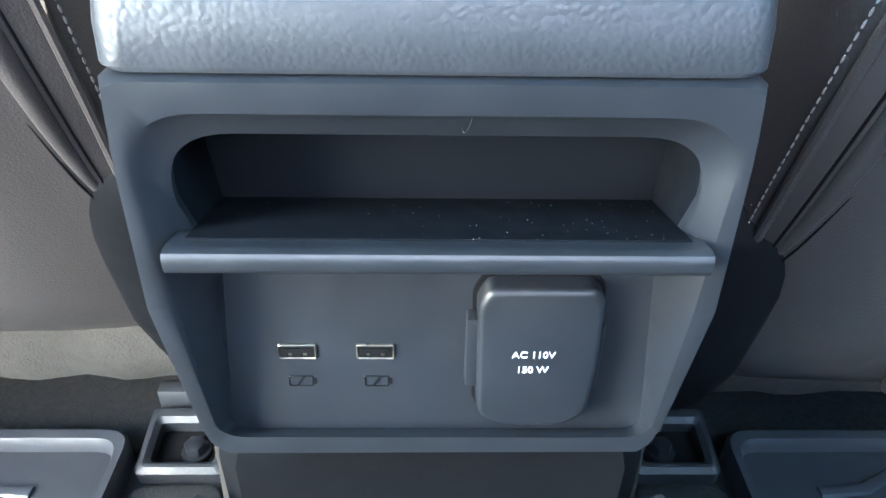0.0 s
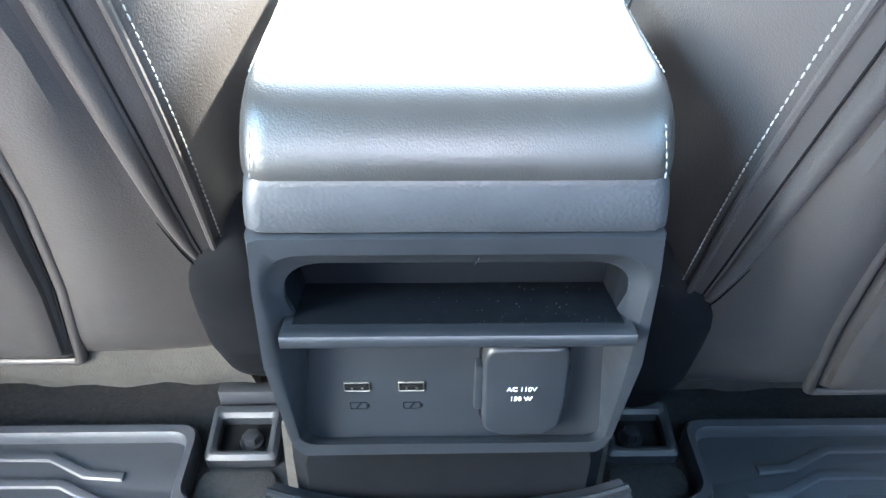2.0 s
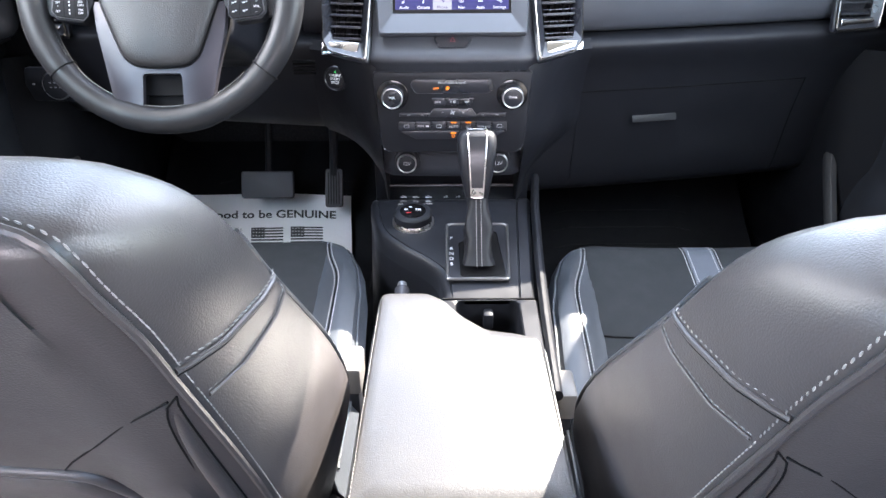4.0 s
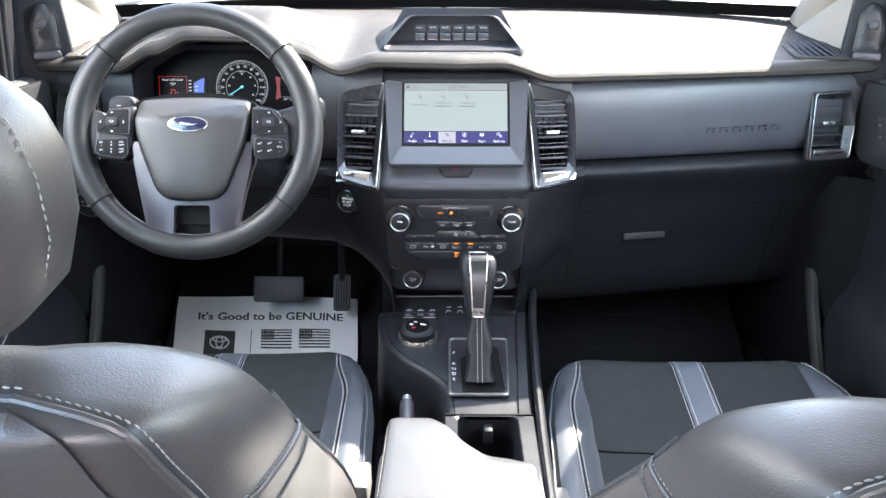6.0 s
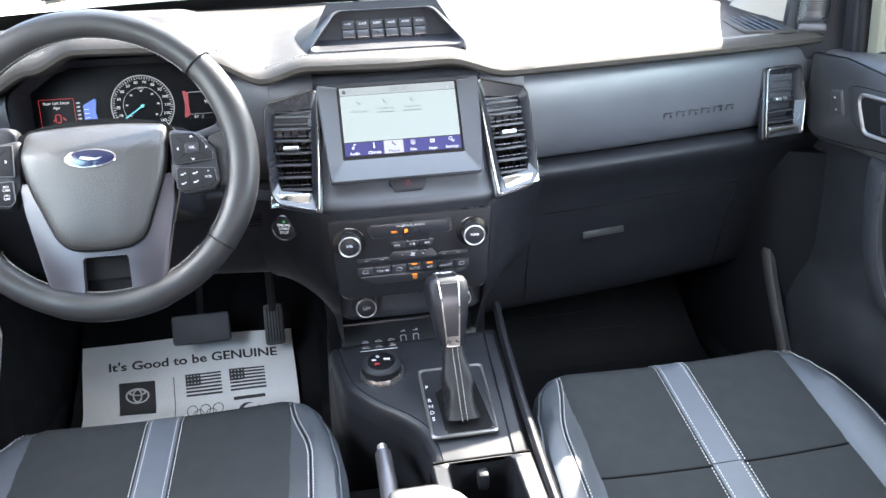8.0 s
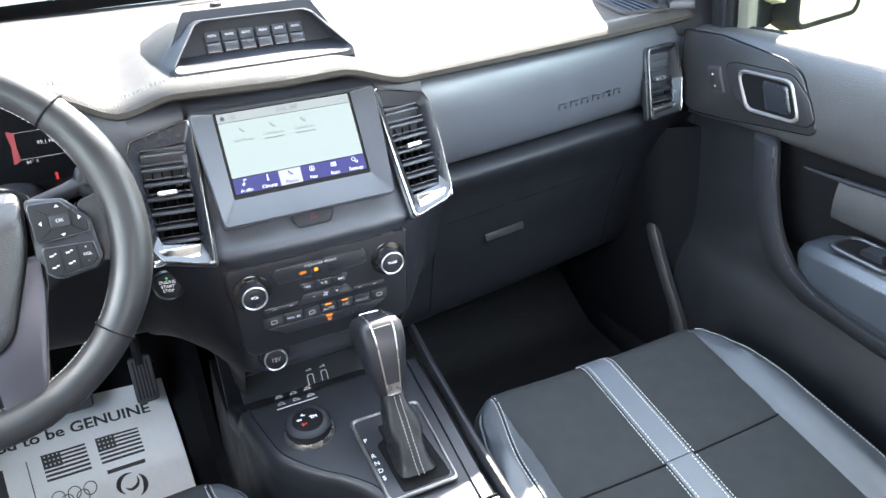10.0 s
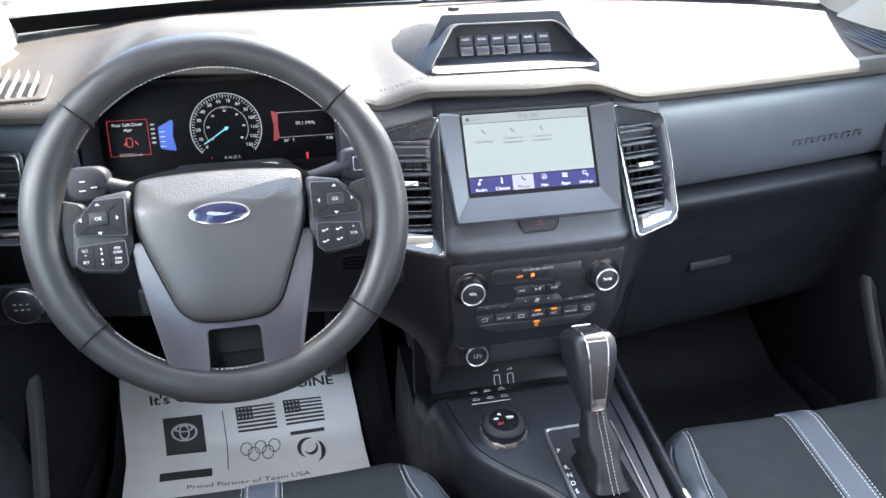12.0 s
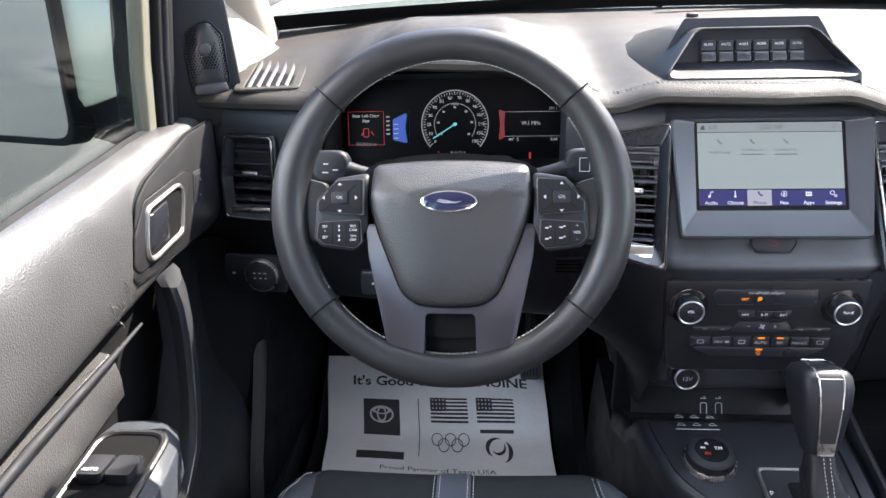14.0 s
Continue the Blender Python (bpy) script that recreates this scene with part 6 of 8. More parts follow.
def shifter():
    g = thing("gear_shifter", "automatic gear shifter with silver trim and a leather boot", "gear shifter")
    def sec(c, w, d, lean, r=0.006):
        cm = Matrix.Translation(c) @ Matrix.Rotation(radians(lean), 4, "X")
        return [tuple(cm @ Vector((p[0], p[1], 0))) for p in rect(w, d, r, 4)]
    boot = []
    rows = ((0.798, 0.2985, 0.054, 0.088), (0.801, 0.305, 0.050, 0.078), (0.805, 0.312, 0.048, 0.070), (0.809, 0.321, 0.047, 0.064), (0.814, 0.330, 0.043, 0.056), (0.819, 0.337, 0.045, 0.055),
            (0.825, 0.346, 0.043, 0.048), (0.831, 0.354, 0.042, 0.046), (0.838, 0.363, 0.037, 0.040), (0.844, 0.372, 0.036, 0.038), (0.851, 0.384, 0.031, 0.034))
    for k, (y, z, w, d) in enumerate(rows):
        ring = [Vector(p) for p in sec((0.036, y, z), 0.86 * w, 0.88 * d, -20, 0.012)]
        mid = sum(ring, Vector()) / len(ring)
        amp = 0.0 if k == 0 else 0.085 * math.sin(math.pi * k / 10) + 0.02
        boot.append([p + (p - mid) * amp * (math.sin(4 * math.atan2(p.y - mid.y, p.x - mid.x) + 0.75 * k) + 0.6 * math.sin(7 * math.atan2(p.y - mid.y, p.x - mid.x) - 1.1 * k)) for p in ring])
    bt = part("boot", loft(boot), GAITER, g, "creased black leather boot", 75)
    part("collar", loft([sec((0.0345, y, z), w, d, -24, 0.010) for y, z, w, d in ((0.847, 0.378, 0.030, 0.032), (0.851, 0.386, 0.032, 0.034), (0.854, 0.394, 0.034, 0.036))]), HARD, g)
    for dx in (-0.0035, 0.0035):
        line = [(0.036 + dx, y - 0.83 * d / 2 - 0.0028, z + 0.30 * d / 2 + 0.0005) for y, z, w, d in rows]
        part("boot_stitching", stitches(line, 0.003, 0.0014, 0.0004), SEAM_THREAD, bt)
    knobs = [(0.846, 0.379, 0.034, 0.034), (0.852, 0.392, 0.040, 0.042), (0.861, 0.410, 0.047, 0.054), (0.871, 0.431, 0.054, 0.064), (0.880, 0.448, 0.057, 0.068), (0.886, 0.458, 0.056, 0.064), (0.889, 0.464, 0.049, 0.056), (0.891, 0.467, 0.034, 0.040)]
    part("knob", loft([sec((0.034, y, z), w, d, -24, 0.014) for y, z, w, d in knobs]), HARD, g, "satin black knob")
    # silver spine down the rear of the knob, in a bright outline
    def rear(y, z, w, d):
        cm = Matrix.Translation((0.034, y, z)) @ Matrix.Rotation(radians(-24), 4, "X")
        return cm
    outline_l, outline_r = [], []
    for y, z, w, d in knobs[:6]:
        cm = rear(y, z, w, d)
        hw = mix(0.0085, 0.0138, (z - 0.381) / 0.08)
        outline_l.append(cm @ Vector((-hw, -d / 2 - 0.0008, 0)))
        outline_r.append(cm @ Vector((hw, -d / 2 - 0.0008, 0)))
    topl = [rear(0.889, 0.464, 0, 0) @ Vector((-0.0138, -0.024, 0.0012)), rear(0.891, 0.467, 0, 0) @ Vector((-0.0135, 0.0, 0.002)), rear(0.891, 0.467, 0, 0) @ Vector((-0.013, 0.016, 0.0012))]
    topr = [Vector((0.068 - p.x, p.y, p.z)) for p in topl]
    part("silver_outline", joined(tube(outline_l + topl, 0.0011, 8), tube(outline_r + topr, 0.0011, 8), tube([topl[-1], topr[-1]], 0.0011, 8), tube([outline_l[0], outline_r[0]], 0.0011, 8)), BRIGHT_TRIM, g, "silver outline")
    part("spine", loft([[a + Vector((0.001, -0.0004, 0)), b + Vector((-0.001, -0.0004, 0)), b + Vector((-0.001, 0.004, 0)), a + Vector((0.001, 0.004, 0))] for a, b in zip(outline_l[1:], outline_r[1:])]), KNOB_SPINE, g)
    part("foot_trim", loft([[a + Vector((0.001, -0.0008, 0)), b + Vector((-0.001, -0.0008, 0)), b + Vector((-0.001, 0.004, 0)), a + Vector((0.001, 0.004, 0))] for a, b in zip(outline_l[:2], outline_r[:2])]), BRIGHT_TRIM, g)
    part("side_button", moved(disc(0.008, 0.003, Matrix(), 0, 0.001, 20), Matrix.Translation((0.011, 0.884, 0.435)) @ Matrix.Rotation(radians(-90), 4, "Y")), HARD, g)


shifter()


# ---- rear of the console and the armrest ----
def rear_console():
    c = thing("rear_console", "charcoal rear face of the centre console with a tray and sockets", "console")
    # outline of the face: nearly square, rounded at the foot
    def edge(z):
        return keyed([(0.140, 0.070), (0.150, 0.088), (0.166, 0.0965), (0.195, 0.0995), (0.25, 0.1015), (0.336, 0.0985)], z)
    def back(z):
        return keyed([(0.135, 0.240), (0.160, 0.228), (0.20, 0.219), (0.25, 0.214), (0.336, 0.213)], z)
    foot_z = lambda x: 0.140 + 0.9 * x * x
    open_o = rounded([(-0.0900, 0.168), (0.0930, 0.168), (0.0932, 0.25), (0.0955, 0.3245), (-0.0950, 0.3245), (-0.0930, 0.25)], [0.012, 0.012, 0.05, 0.024, 0.024, 0.05], 9)
    in_o = rounded([(-0.0885, 0.162), (0.0935, 0.162), (0.0845, 0.25), (0.0890, 0.3150), (-0.0875, 0.3150), (-0.0800, 0.25)], [0.010, 0.010, 0.03, 0.022, 0.022, 0.03], 9)
    out = []
    for p in open_o:
        # the shell's border on the same ray from the middle
        d = Vector((p[0], p[1] - 0.25))
        t = 1.0
        for _ in range(300):
            q = Vector((0, 0.25)) + d * t
            if abs(q.x) > edge(min(max(q.y, 0.140), 0.336)) or q.y > 0.336 or q.y < foot_z(q.x):
                break
            t += 0.003
        out.append(Vector((0, 0.25)) + d * t)
    def at(p, dy=0.0):
        return (p[0], back(p[1]) + dy, p[1])
    def sink(z):
        """How far in the rim of the opening lies: shallow round the tray, deeper round the sockets."""
        return mix(0.2205, 0.2385, ease((0.276 - z) / 0.03))
    mid = [p.lerp(q, 0.55) for p, q in zip(out, open_o)]
    loops = [[(p[0], 0.30, p[1]) for p in out], [at(p, 0.005) for p in out], [at(o.lerp(i_, 0.14), 0.0) for o, i_ in zip(out, open_o)], [at(p, 0.0) for p in mid], [at(p, 0.0008) for p in open_o], [at(p.lerp(q, 0.18), 0.003) for p, q in zip(open_o, in_o)], [(q[0], mix(back(q[1]), sink(q[1]), 0.85), q[1]) for q in [p.lerp(r, 0.85) for p, r in zip(open_o, in_o)]], [(q[0], sink(q[1]), q[1]) for q in in_o], [(q[0], sink(q[1]) + 0.003, q[1] + 0.001) for q in in_o]]
    part("face", loft(loops, cap=False), CONSOLE, c)
    # wall and back take the near-black colour in place of real shade
    part("tray_wall", loft([[(q[0], sink(q[1]) + 0.003, q[1] + 0.001) for q in in_o], [(q[0] * 1.01, 0.270, q[1] + 0.002) for q in in_o]], cap=False), TRAY_SHADE, c, "wall of the tray, shade put into its colour")
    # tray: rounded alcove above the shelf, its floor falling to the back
    part("tray_back", slab([Vector((p[0], p[1] - 0.262)) for p in inset(in_o, -0.004)], 0.002, face((0, 0.2640, 0.262), 0)), TRAY_SHADE, c, "back of the tray, shade put into its colour")
    shelf = part("shelf", loft([[(x, y, z) for y, z in soft([(0.266, 0.2570), (0.218, 0.2715), (0.2075, 0.2712), (0.2045, 0.2730), (0.2042, 0.2780), (0.2060, 0.2805), (0.212, 0.2798), (0.266, 0.2660)], 1)] for x in (-0.0875, -0.0865, -0.06, 0, 0.06, 0.0900, 0.0910)]), CONSOLE, c)
    # sheet added over the shelf to darken it as shade would
    part("shelf_shade", loft([[(x, y, 0.2798 - 0.2556 * (y - 0.212) + e) for x, e in ((-0.0835, -0.001), (-0.0825, 0.0006), (0.0865, 0.0006), (0.0875, -0.001))] for y in (0.2155, 0.2165, 0.24, 0.262)]), TRAY_SHADE, c, "thin dark sheet on the shelf, shade put into its colour")
    dust = random.Random(4)
    specks = []
    for _ in range(70):
        y = dust.uniform(0.214, 0.258)
        specks.append(box((dust.gauss(0.035, 0.035), y, 0.2798 - 0.2556 * (y - 0.212) + 0.0009), (dust.uniform(0.0001, 0.0004), dust.uniform(0.0001, 0.0004), 0.0001), 0))
    tagged(part("dust", joined(*specks), FELT_PALE, shelf), "pale dust specks", kind="stuff")
    # socket panel, set back
    m = face((0, 0.2385, 0.212), 0)
    part("socket_panel", slab(rounded([(-0.0900, -0.052), (0.0950, -0.052), (0.0860, 0.050), (-0.0820, 0.050)], [0.006, 0.006, 0.003, 0.003], 5), 0.004, m, -0.004), CONSOLE, c)
    for k, x in enumerate((-0.0555, -0.0235)):
        u = part("usb_port", collar(rect(0.0158, 0.0078, 0.0012, 3, x, -0.0035), rect(0.0142, 0.0062, 0.0006, 3, x, -0.0035), 0.0012, m, 0.0, 0.0004), DULL_RIM, c, "metal rim of a charging port")
        part("hole", slab(rect(0.0148, 0.0068, 0.0005, 2, x, -0.0035), 0.0006, m, 0.0001), GAP_SHADE, u)
        part("tongue", box((x, -0.0023, 0.0008), (0.0105, 0.0018, 0.0012), 0, m), GAP_SHADE, u)
        part("contact", box((x - 0.003, -0.0047, 0.0008), (0.0014, 0.0010, 0.0006), 0, m), DULL_RIM, u)
        part("contact", box((x + 0.003, -0.0047, 0.0008), (0.0014, 0.0010, 0.0006), 0, m), DULL_RIM, u)
        sy = -0.0205
        part("battery_mark", joined(collar(rect(0.0105, 0.0062, 0.0008, 2, x, sy), rect(0.0092, 0.0049, 0.0005, 2, x, sy), 0.0003, m, 0.0001), bar(x + 0.006, sy, 0.001, 0.003, m, 0, 0.0004), moved(box((0, 0, 0), (0.0009, 0.006, 0.0003), 0), m @ Matrix.Translation((x, sy, 0.0003)) @ Matrix.Rotation(radians(-30), 4, "Z"))), PIANO, c, "moulded battery symbol")
    cov = rounded([(0.0185, -0.0290), (0.0225, -0.0345), (0.032, -0.0375), (0.054, -0.0375), (0.0650, -0.0315), (0.0668, 0.0), (0.0655, 0.0310), (0.061, 0.0360), (0.021, 0.0360), (0.0170, 0.028)], [0.02, 0.02, 0.02, 0.02, 0.02, 0.2, 0.01, 0.006, 0.006, 0.01], 6)
    o = part("outlet_cover", slab(cov, 0.0125, m, -0.002, 0.0028, 3), CONSOLE, c, "hinged cover of the mains socket")
    part("hinge", slab(rect(0.0055, 0.036, 0.001, 3, 0.0160, 0.001), 0.009, m, -0.002, 0.001), CONSOLE, o)
    part("shadow_gap", slab(inset(cov, -0.0016), 0.0008, m, -0.0002), GAP_SHADE, o)
    part("lip", box((0.0672, 0.0, 0.005), (0.0015, 0.034, 0.005), 0.0005, m), CONSOLE, o)
    word("caption", "AC 110V", 0.0046, m, PALE_INK, o, 0.0400, 0.0042, 0.0109)
    word("caption", "150 W", 0.0046, m, PALE_INK, o, 0.0400, -0.0038, 0.0109)
    part("scratch", joined(tube([(0.0085, 0.2128, 0.3195), (0.0098, 0.2122, 0.3215), (0.0108, 0.2118, 0.3245)], 0.00018, 4), tube([(0.0085, 0.2128, 0.3195), (0.0078, 0.2126, 0.3215)], 0.00015, 4)), COARSE, c, "fine pale scratch")
    # plinth below and the flared foot on the tunnel
    part("plinth", loft([[(s * x, y, z) for s, x, y in ((-1, w, 0.45), (-1, w, d + 0.025), (-1, w - 0.004, d + 0.008), (-1, w - 0.014, d), (1, w - 0.014, d), (1, w - 0.004, d + 0.008), (1, w, d + 0.025), (1, w, 0.45))] for z, w, d in ((0.185, 0.094, 0.250), (0.16, 0.100, 0.246), (0.12, 0.110, 0.250), (0.04, 0.112, 0.256))]), PLINTH, c)
    foot = []
    for y, w, z in ((0.248, 0.120, 0.073), (0.236, 0.124, 0.076), (0.218, 0.128, 0.073), (0.15, 0.130, 0.055), (0.05, 0.135, 0.035), (-0.2, 0.135, 0.02)):
        foot.append([(x * w, y + 0.006 * abs(x) ** 3, z + 0.006 + (0.016 * abs(x) ** 2.6 if y > 0.19 else 0.012 * abs(x) ** 2.6)) for x in [k / 10 - 1 for k in range(21)]] + [(w + 0.012, y + 0.02, -0.07), (-w - 0.012, y + 0.02, -0.07)])
    part("tunnel_cover", loft(foot), HARD, c, "flared plastic foot on the tunnel")
    part("tunnel_rim", tube([(x * 0.1245, 0.238 + 0.006 * abs(x) ** 3, 0.0825 + 0.0165 * abs(x) ** 2.6) for x in [k / 12 - 1 for k in range(25)]], 0.0030, 8), HARD, c)
    for s in (-1, 1):
        part("side_carpet", loft([[(s * 0.098, 0.285, 0.15), (s * 0.120, 0.290, 0.11), (s * 0.130, 0.30, -0.07), (s * 0.098, 0.30, -0.07)], [(s * 0.098, 0.6, 0.16), (s * 0.124, 0.6, 0.11), (s * 0.135, 0.6, -0.07), (s * 0.098, 0.6, -0.07)]]), FELT, c, "felt on the side of the tunnel")
    # armrest lid
    a = thing("armrest", "black leather armrest lid with pale stitching on the console", "armrest")
    band = [(-0.0985, 0.2140), (0.0985, 0.2140), (0.0985, 0.50), (-0.0985, 0.545)]
    bo = rounded(band, 0.010, 4)
    part("hinge_band", loft([[(p[0], p[1], z) for p in (inset(bo, d) if d else bo)] for z, d in ((0.3365, 0.0016), (0.3385, 0.0), (0.350, 0.0006), (0.3605, 0.0022), (0.3645, 0.0036), (0.366, 0.006))]), COARSE, a, "coarse grained plastic band")
    plan = [(-0.096, 0.2120), (0.096, 0.2120), (0.0925, 0.33), (0.086, 0.462), (0.060, 0.470), (0.030, 0.476), (0.005, 0.500), (-0.015, 0.530), (-0.035, 0.545), (-0.086, 0.545), (-0.0925, 0.33)]
    po = rounded(plan, [0.014, 0.014, 0.05, 0.012, 0.02, 0.03, 0.03, 0.03, 0.02, 0.010, 0.05], 5)
    def top(y):
        return 0.4015 + 0.070 * (y - 0.212) - 0.05 * max(0, y - 0.45) ** 1.2
    ROLL = [(0.0, 0.0025), (0.02, 0.0004), (0.10, 0.0), (0.24, 0.0008), (0.40, 0.003), (0.55, 0.006), (0.68, 0.0095), (0.80, 0.0145), (0.89, 0.0205), (0.95, 0.0275), (0.985, 0.036), (1.0, 0.048)]
    def draw(h):
        """How far the pad has drawn in at a share h of its height."""
        return flow(ROLL, h)
    loops = []
    for h, d in ROLL:
        loops.append([(p[0] * (1 - 0.13 * d / 0.096 - 0.10 * max(0, h - 0.95)), p[1] + d * max(0.0, 1 - (p[1] - 0.212) / 0.14) - 0.25 * d * max(0.0, (p[1] - 0.44) / 0.1), 0.3655 + (top(p[1]) - 0.3655) * h) for p in po])
    last = loops[-1]
    mid_y = 0.36
    for q in (0.90, 0.75, 0.55, 0.30, 0.06):
        loops.append([(p[0] * q, mid_y + (p[1] - mid_y) * q, top(mid_y + (p[1] - mid_y) * q) + 0.0012 * (1 - q * q)) for p in last])
    part("pad", loft(loops), ARM_LEATHER, a, "padded black leather top")
    def flank(y, h):
        """Half the pad's width at a place and height."""
        return (0.0960 - 0.030 * (y - 0.212)) * (1 - 0.13 * draw(h) / 0.096 - 0.10 * max(0.0, h - 0.95))
    for sd in (-1, 1):
        far = 0.53 if sd < 0 else 0.45
        for h0, x0 in ((0.66, 0.0870), (0.93, 0.0800)):
            low = [(sd * (x0 + 0.003 * (1 - h)), 0.2114 + draw(h), 0.3655 + (top(0.212 + draw(h)) - 0.3655) * h) for h in (0.06, 0.2, 0.35, 0.5, 0.62)]
            line = [(sd * flank(y, h0), y, 0.3657 + (top(y) - 0.3655) * h0) for y in [mix(0.246, far, k / 20) for k in range(21)]]
            part("stitching", stitches(low + line if h0 < 0.9 else line, 0.0032, 0.0013, 0.00032), THREAD, a, "pale stitching")
        part("edge_piping", tube([(sd * flank(y, 0.80), y, 0.3655 + (top(y) - 0.3655) * 0.80) for y in [mix(0.246, far, k / 20) for k in range(21)]], 0.0012, 8), ARM_LEATHER, a)


rear_console()


# ---- front seats ----
GAP = [(0.06, 0.067), (0.070, 0.070), (0.112, 0.0855), (0.195, 0.112), (0.302, 0.141), (0.405, 0.159), (0.452, 0.157), (0.500, 0.150), (0.76, 0.150)]  # half width of the raised panel by height
BACK = [  # height, half width behind, half width before, depth at the bolsters, depth in the middle, rear edge drawn forward
    (0.06, 0.205, 0.20, 0.06, 0.05, 0.010), (0.09, 0.225, 0.225, 0.10, 0.08, 0.0), (0.20, 0.236, 0.245, 0.17, 0.10, 0.0), (0.30, 0.243, 0.268, 0.19, 0.11, 0.0),
    (0.37, 0.246, 0.278, 0.196, 0.11, 0.0), (0.45, 0.246, 0.275, 0.185, 0.11, 0.0), (0.53, 0.243, 0.268, 0.16, 0.11, 0.0), (0.609, 0.238, 0.261, 0.132, 0.105, 0.0),
    (0.66, 0.235, 0.255, 0.12, 0.10, 0.0), (0.695, 0.226, 0.242, 0.112, 0.095, 0.002), (0.718, 0.219, 0.220, 0.10, 0.09, 0.006), (0.732, 0.203, 0.190, 0.085, 0.08, 0.012), (0.740, 0.150, 0.130, 0.05, 0.05, 0.026)]


def back_row(z):
    return [flow([(r[0], r[k]) for r in BACK], z) for k in range(1, 6)]


def seat(cx, inner, dy, dz, tint, seam=0.0, rise=0.0, tilt=0.0):
    """A front seat; inner: +1 where the cab's middle lies at greater x."""
    s = thing("bucket_seat", "black leather seat with pale stitching, " + tint, "car seat", group="front seats")
    def place(u, y, z):
        return (cx + u, y + dy, z + dz)
    def rear(z):
        return 0.279 - 0.444 * (z - 0.354)
    def loop(z, out=0.0):
        hr, hf, ds, dc, off = back_row(z)
        y = rear(z) + off
        g = flow(GAP, z) if z < 0.505 else 0.150
        puff = 0.011 * ease((z - 0.07) / 0.05) * (1 - ease((z - 0.46) / 0.09))
        right = [(0.0, -0.004 - out), (g * 0.7, -0.0035 - out), (g + 0.002, -0.0030 - out), (mix(g, hr, 0.12), -0.0032 - 0.55 * puff), (mix(g, hr, 0.30), -0.0020 - puff), (mix(g, hr, 0.50), -0.0012 - 0.75 * puff), (hr - 0.040, 0.001 - 0.25 * puff), (hr - 0.025, 0.0035 - out), (hr - 0.010, 0.009 - out), (hr - 0.002 + out, 0.018), (mix(hr, hf, 0.35) + 0.003 + out, ds * 0.35), (mix(hr, hf, 0.75) + 0.004 + out, ds * 0.70),
                 (hf + out, ds * 0.90), (hf - 0.008, ds * 0.985), (hf - 0.028, ds + 0.002), (hf - 0.055, mix(ds, dc, 0.5)), (hf - 0.085, dc + 0.004), (hr * 0.35, dc)]
        pts = right + [(0.0, dc)] + [(-u, d) for u, d in right[:0:-1]]
        return [place(u, y + d, z) for u, d in pts]
    zs = [0.06, 0.075, 0.09, 0.14, 0.20, 0.25, 0.30, 0.335, 0.37, 0.41, 0.45, 0.49, 0.53, 0.57, 0.609, 0.635, 0.66, 0.68, 0.695, 0.704, 0.712, 0.719, 0.725, 0.730, 0.734, 0.737, 0.739, 0.740]
    part("backrest", loft([loop(z) for z in zs]), LEATHER_BACK, s, "leather backrest")
    # raised pocket panel on the back with its piping
    half_gap = [(0.070, 0.070), (0.112, 0.195), (0.141, 0.302), (0.159, 0.405), (0.157, 0.452), (0.135, 0.500), (0.080, 0.512)]
    pocket = rounded([(-u, z) for u, z in half_gap] + half_gap[::-1], [0.01, 0.05, 0.05, 0.04, 0.04, 0.03, 0.03, 0.03, 0.03, 0.04, 0.04, 0.05, 0.05, 0.01], 4)
    def on_back(p, d):
        return place(p[0], rear(p[1]) - d, p[1])
    part("back_panel", loft([[on_back(p, -0.01) for p in inset(pocket, 0.002)], [on_back(p, 0.002) for p in inset(pocket, 0.002)], [on_back(p, 0.007) for p in inset(pocket, 0.006)], [on_back(p, 0.010) for p in inset(pocket, 0.014)], [on_back(p, 0.012) for p in inset(pocket, 0.04)]]), LEATHER_BACK, s)
    part("panel_gap", tube([on_back(p, 0.0030) for p in pocket], 0.0018, 8, True), GAP_SHADE, s)
    part("panel_piping", tube([on_back(p, 0.0035) for p in inset(pocket, -0.0065)], 0.0050, 10, True), LEATHER_BACK, s)
    for sd in (-1, 1):
        part("back_seam", tube([on_back((sd * u, z), 0.0030 - 0.0026 * max(0, (u - 0.165) / 0.030) - 0.0025 * max(0, (u - 0.195) / 0.020)) for u, z in ((0.222, 0.597), (0.206, 0.586), (0.190, 0.575), (0.178, 0.563), (0.165, 0.550), (0.139, 0.524), (0.128, 0.510))], 0.0008, 6), GAP_SHADE, s)
    pk = rounded([(-0.070, 0.085), (0.070, 0.085), (0.106, 0.195), (0.135, 0.302), (0.150, 0.385), (0.146, 0.408), (0.06, 0.400), (-0.06, 0.400), (-0.146, 0.408), (-0.150, 0.385), (-0.135, 0.302), (-0.106, 0.195)], [0.01, 0.01, 0.05, 0.05, 0.03, 0.006, 0.05, 0.05, 0.006, 0.03, 0.05, 0.05], 4)
    part("map_pocket", loft([[on_back(p, 0.006) for p in pk], [on_back(p, 0.013 + 0.006 * ease((p[1] - 0.2) / 0.2)) for p in pk], [on_back(p, 0.016 + 0.010 * ease((p[1] - 0.2) / 0.2)) for p in inset(pk, 0.006)], [on_back(p, 0.017 + 0.012 * ease((p[1] - 0.2) / 0.2)) for p in inset(pk, 0.016)]]), LEATHER_BACK, s, "flat map pocket")
    part("pocket_stitching", stitches([on_back((mix(-0.138, 0.138, k / 30), 0.360 + 0.010 * abs(k / 15 - 1) ** 2), 0.0285) for k in range(31)], 0.004, 0.0018, 0.00045), THREAD, s)
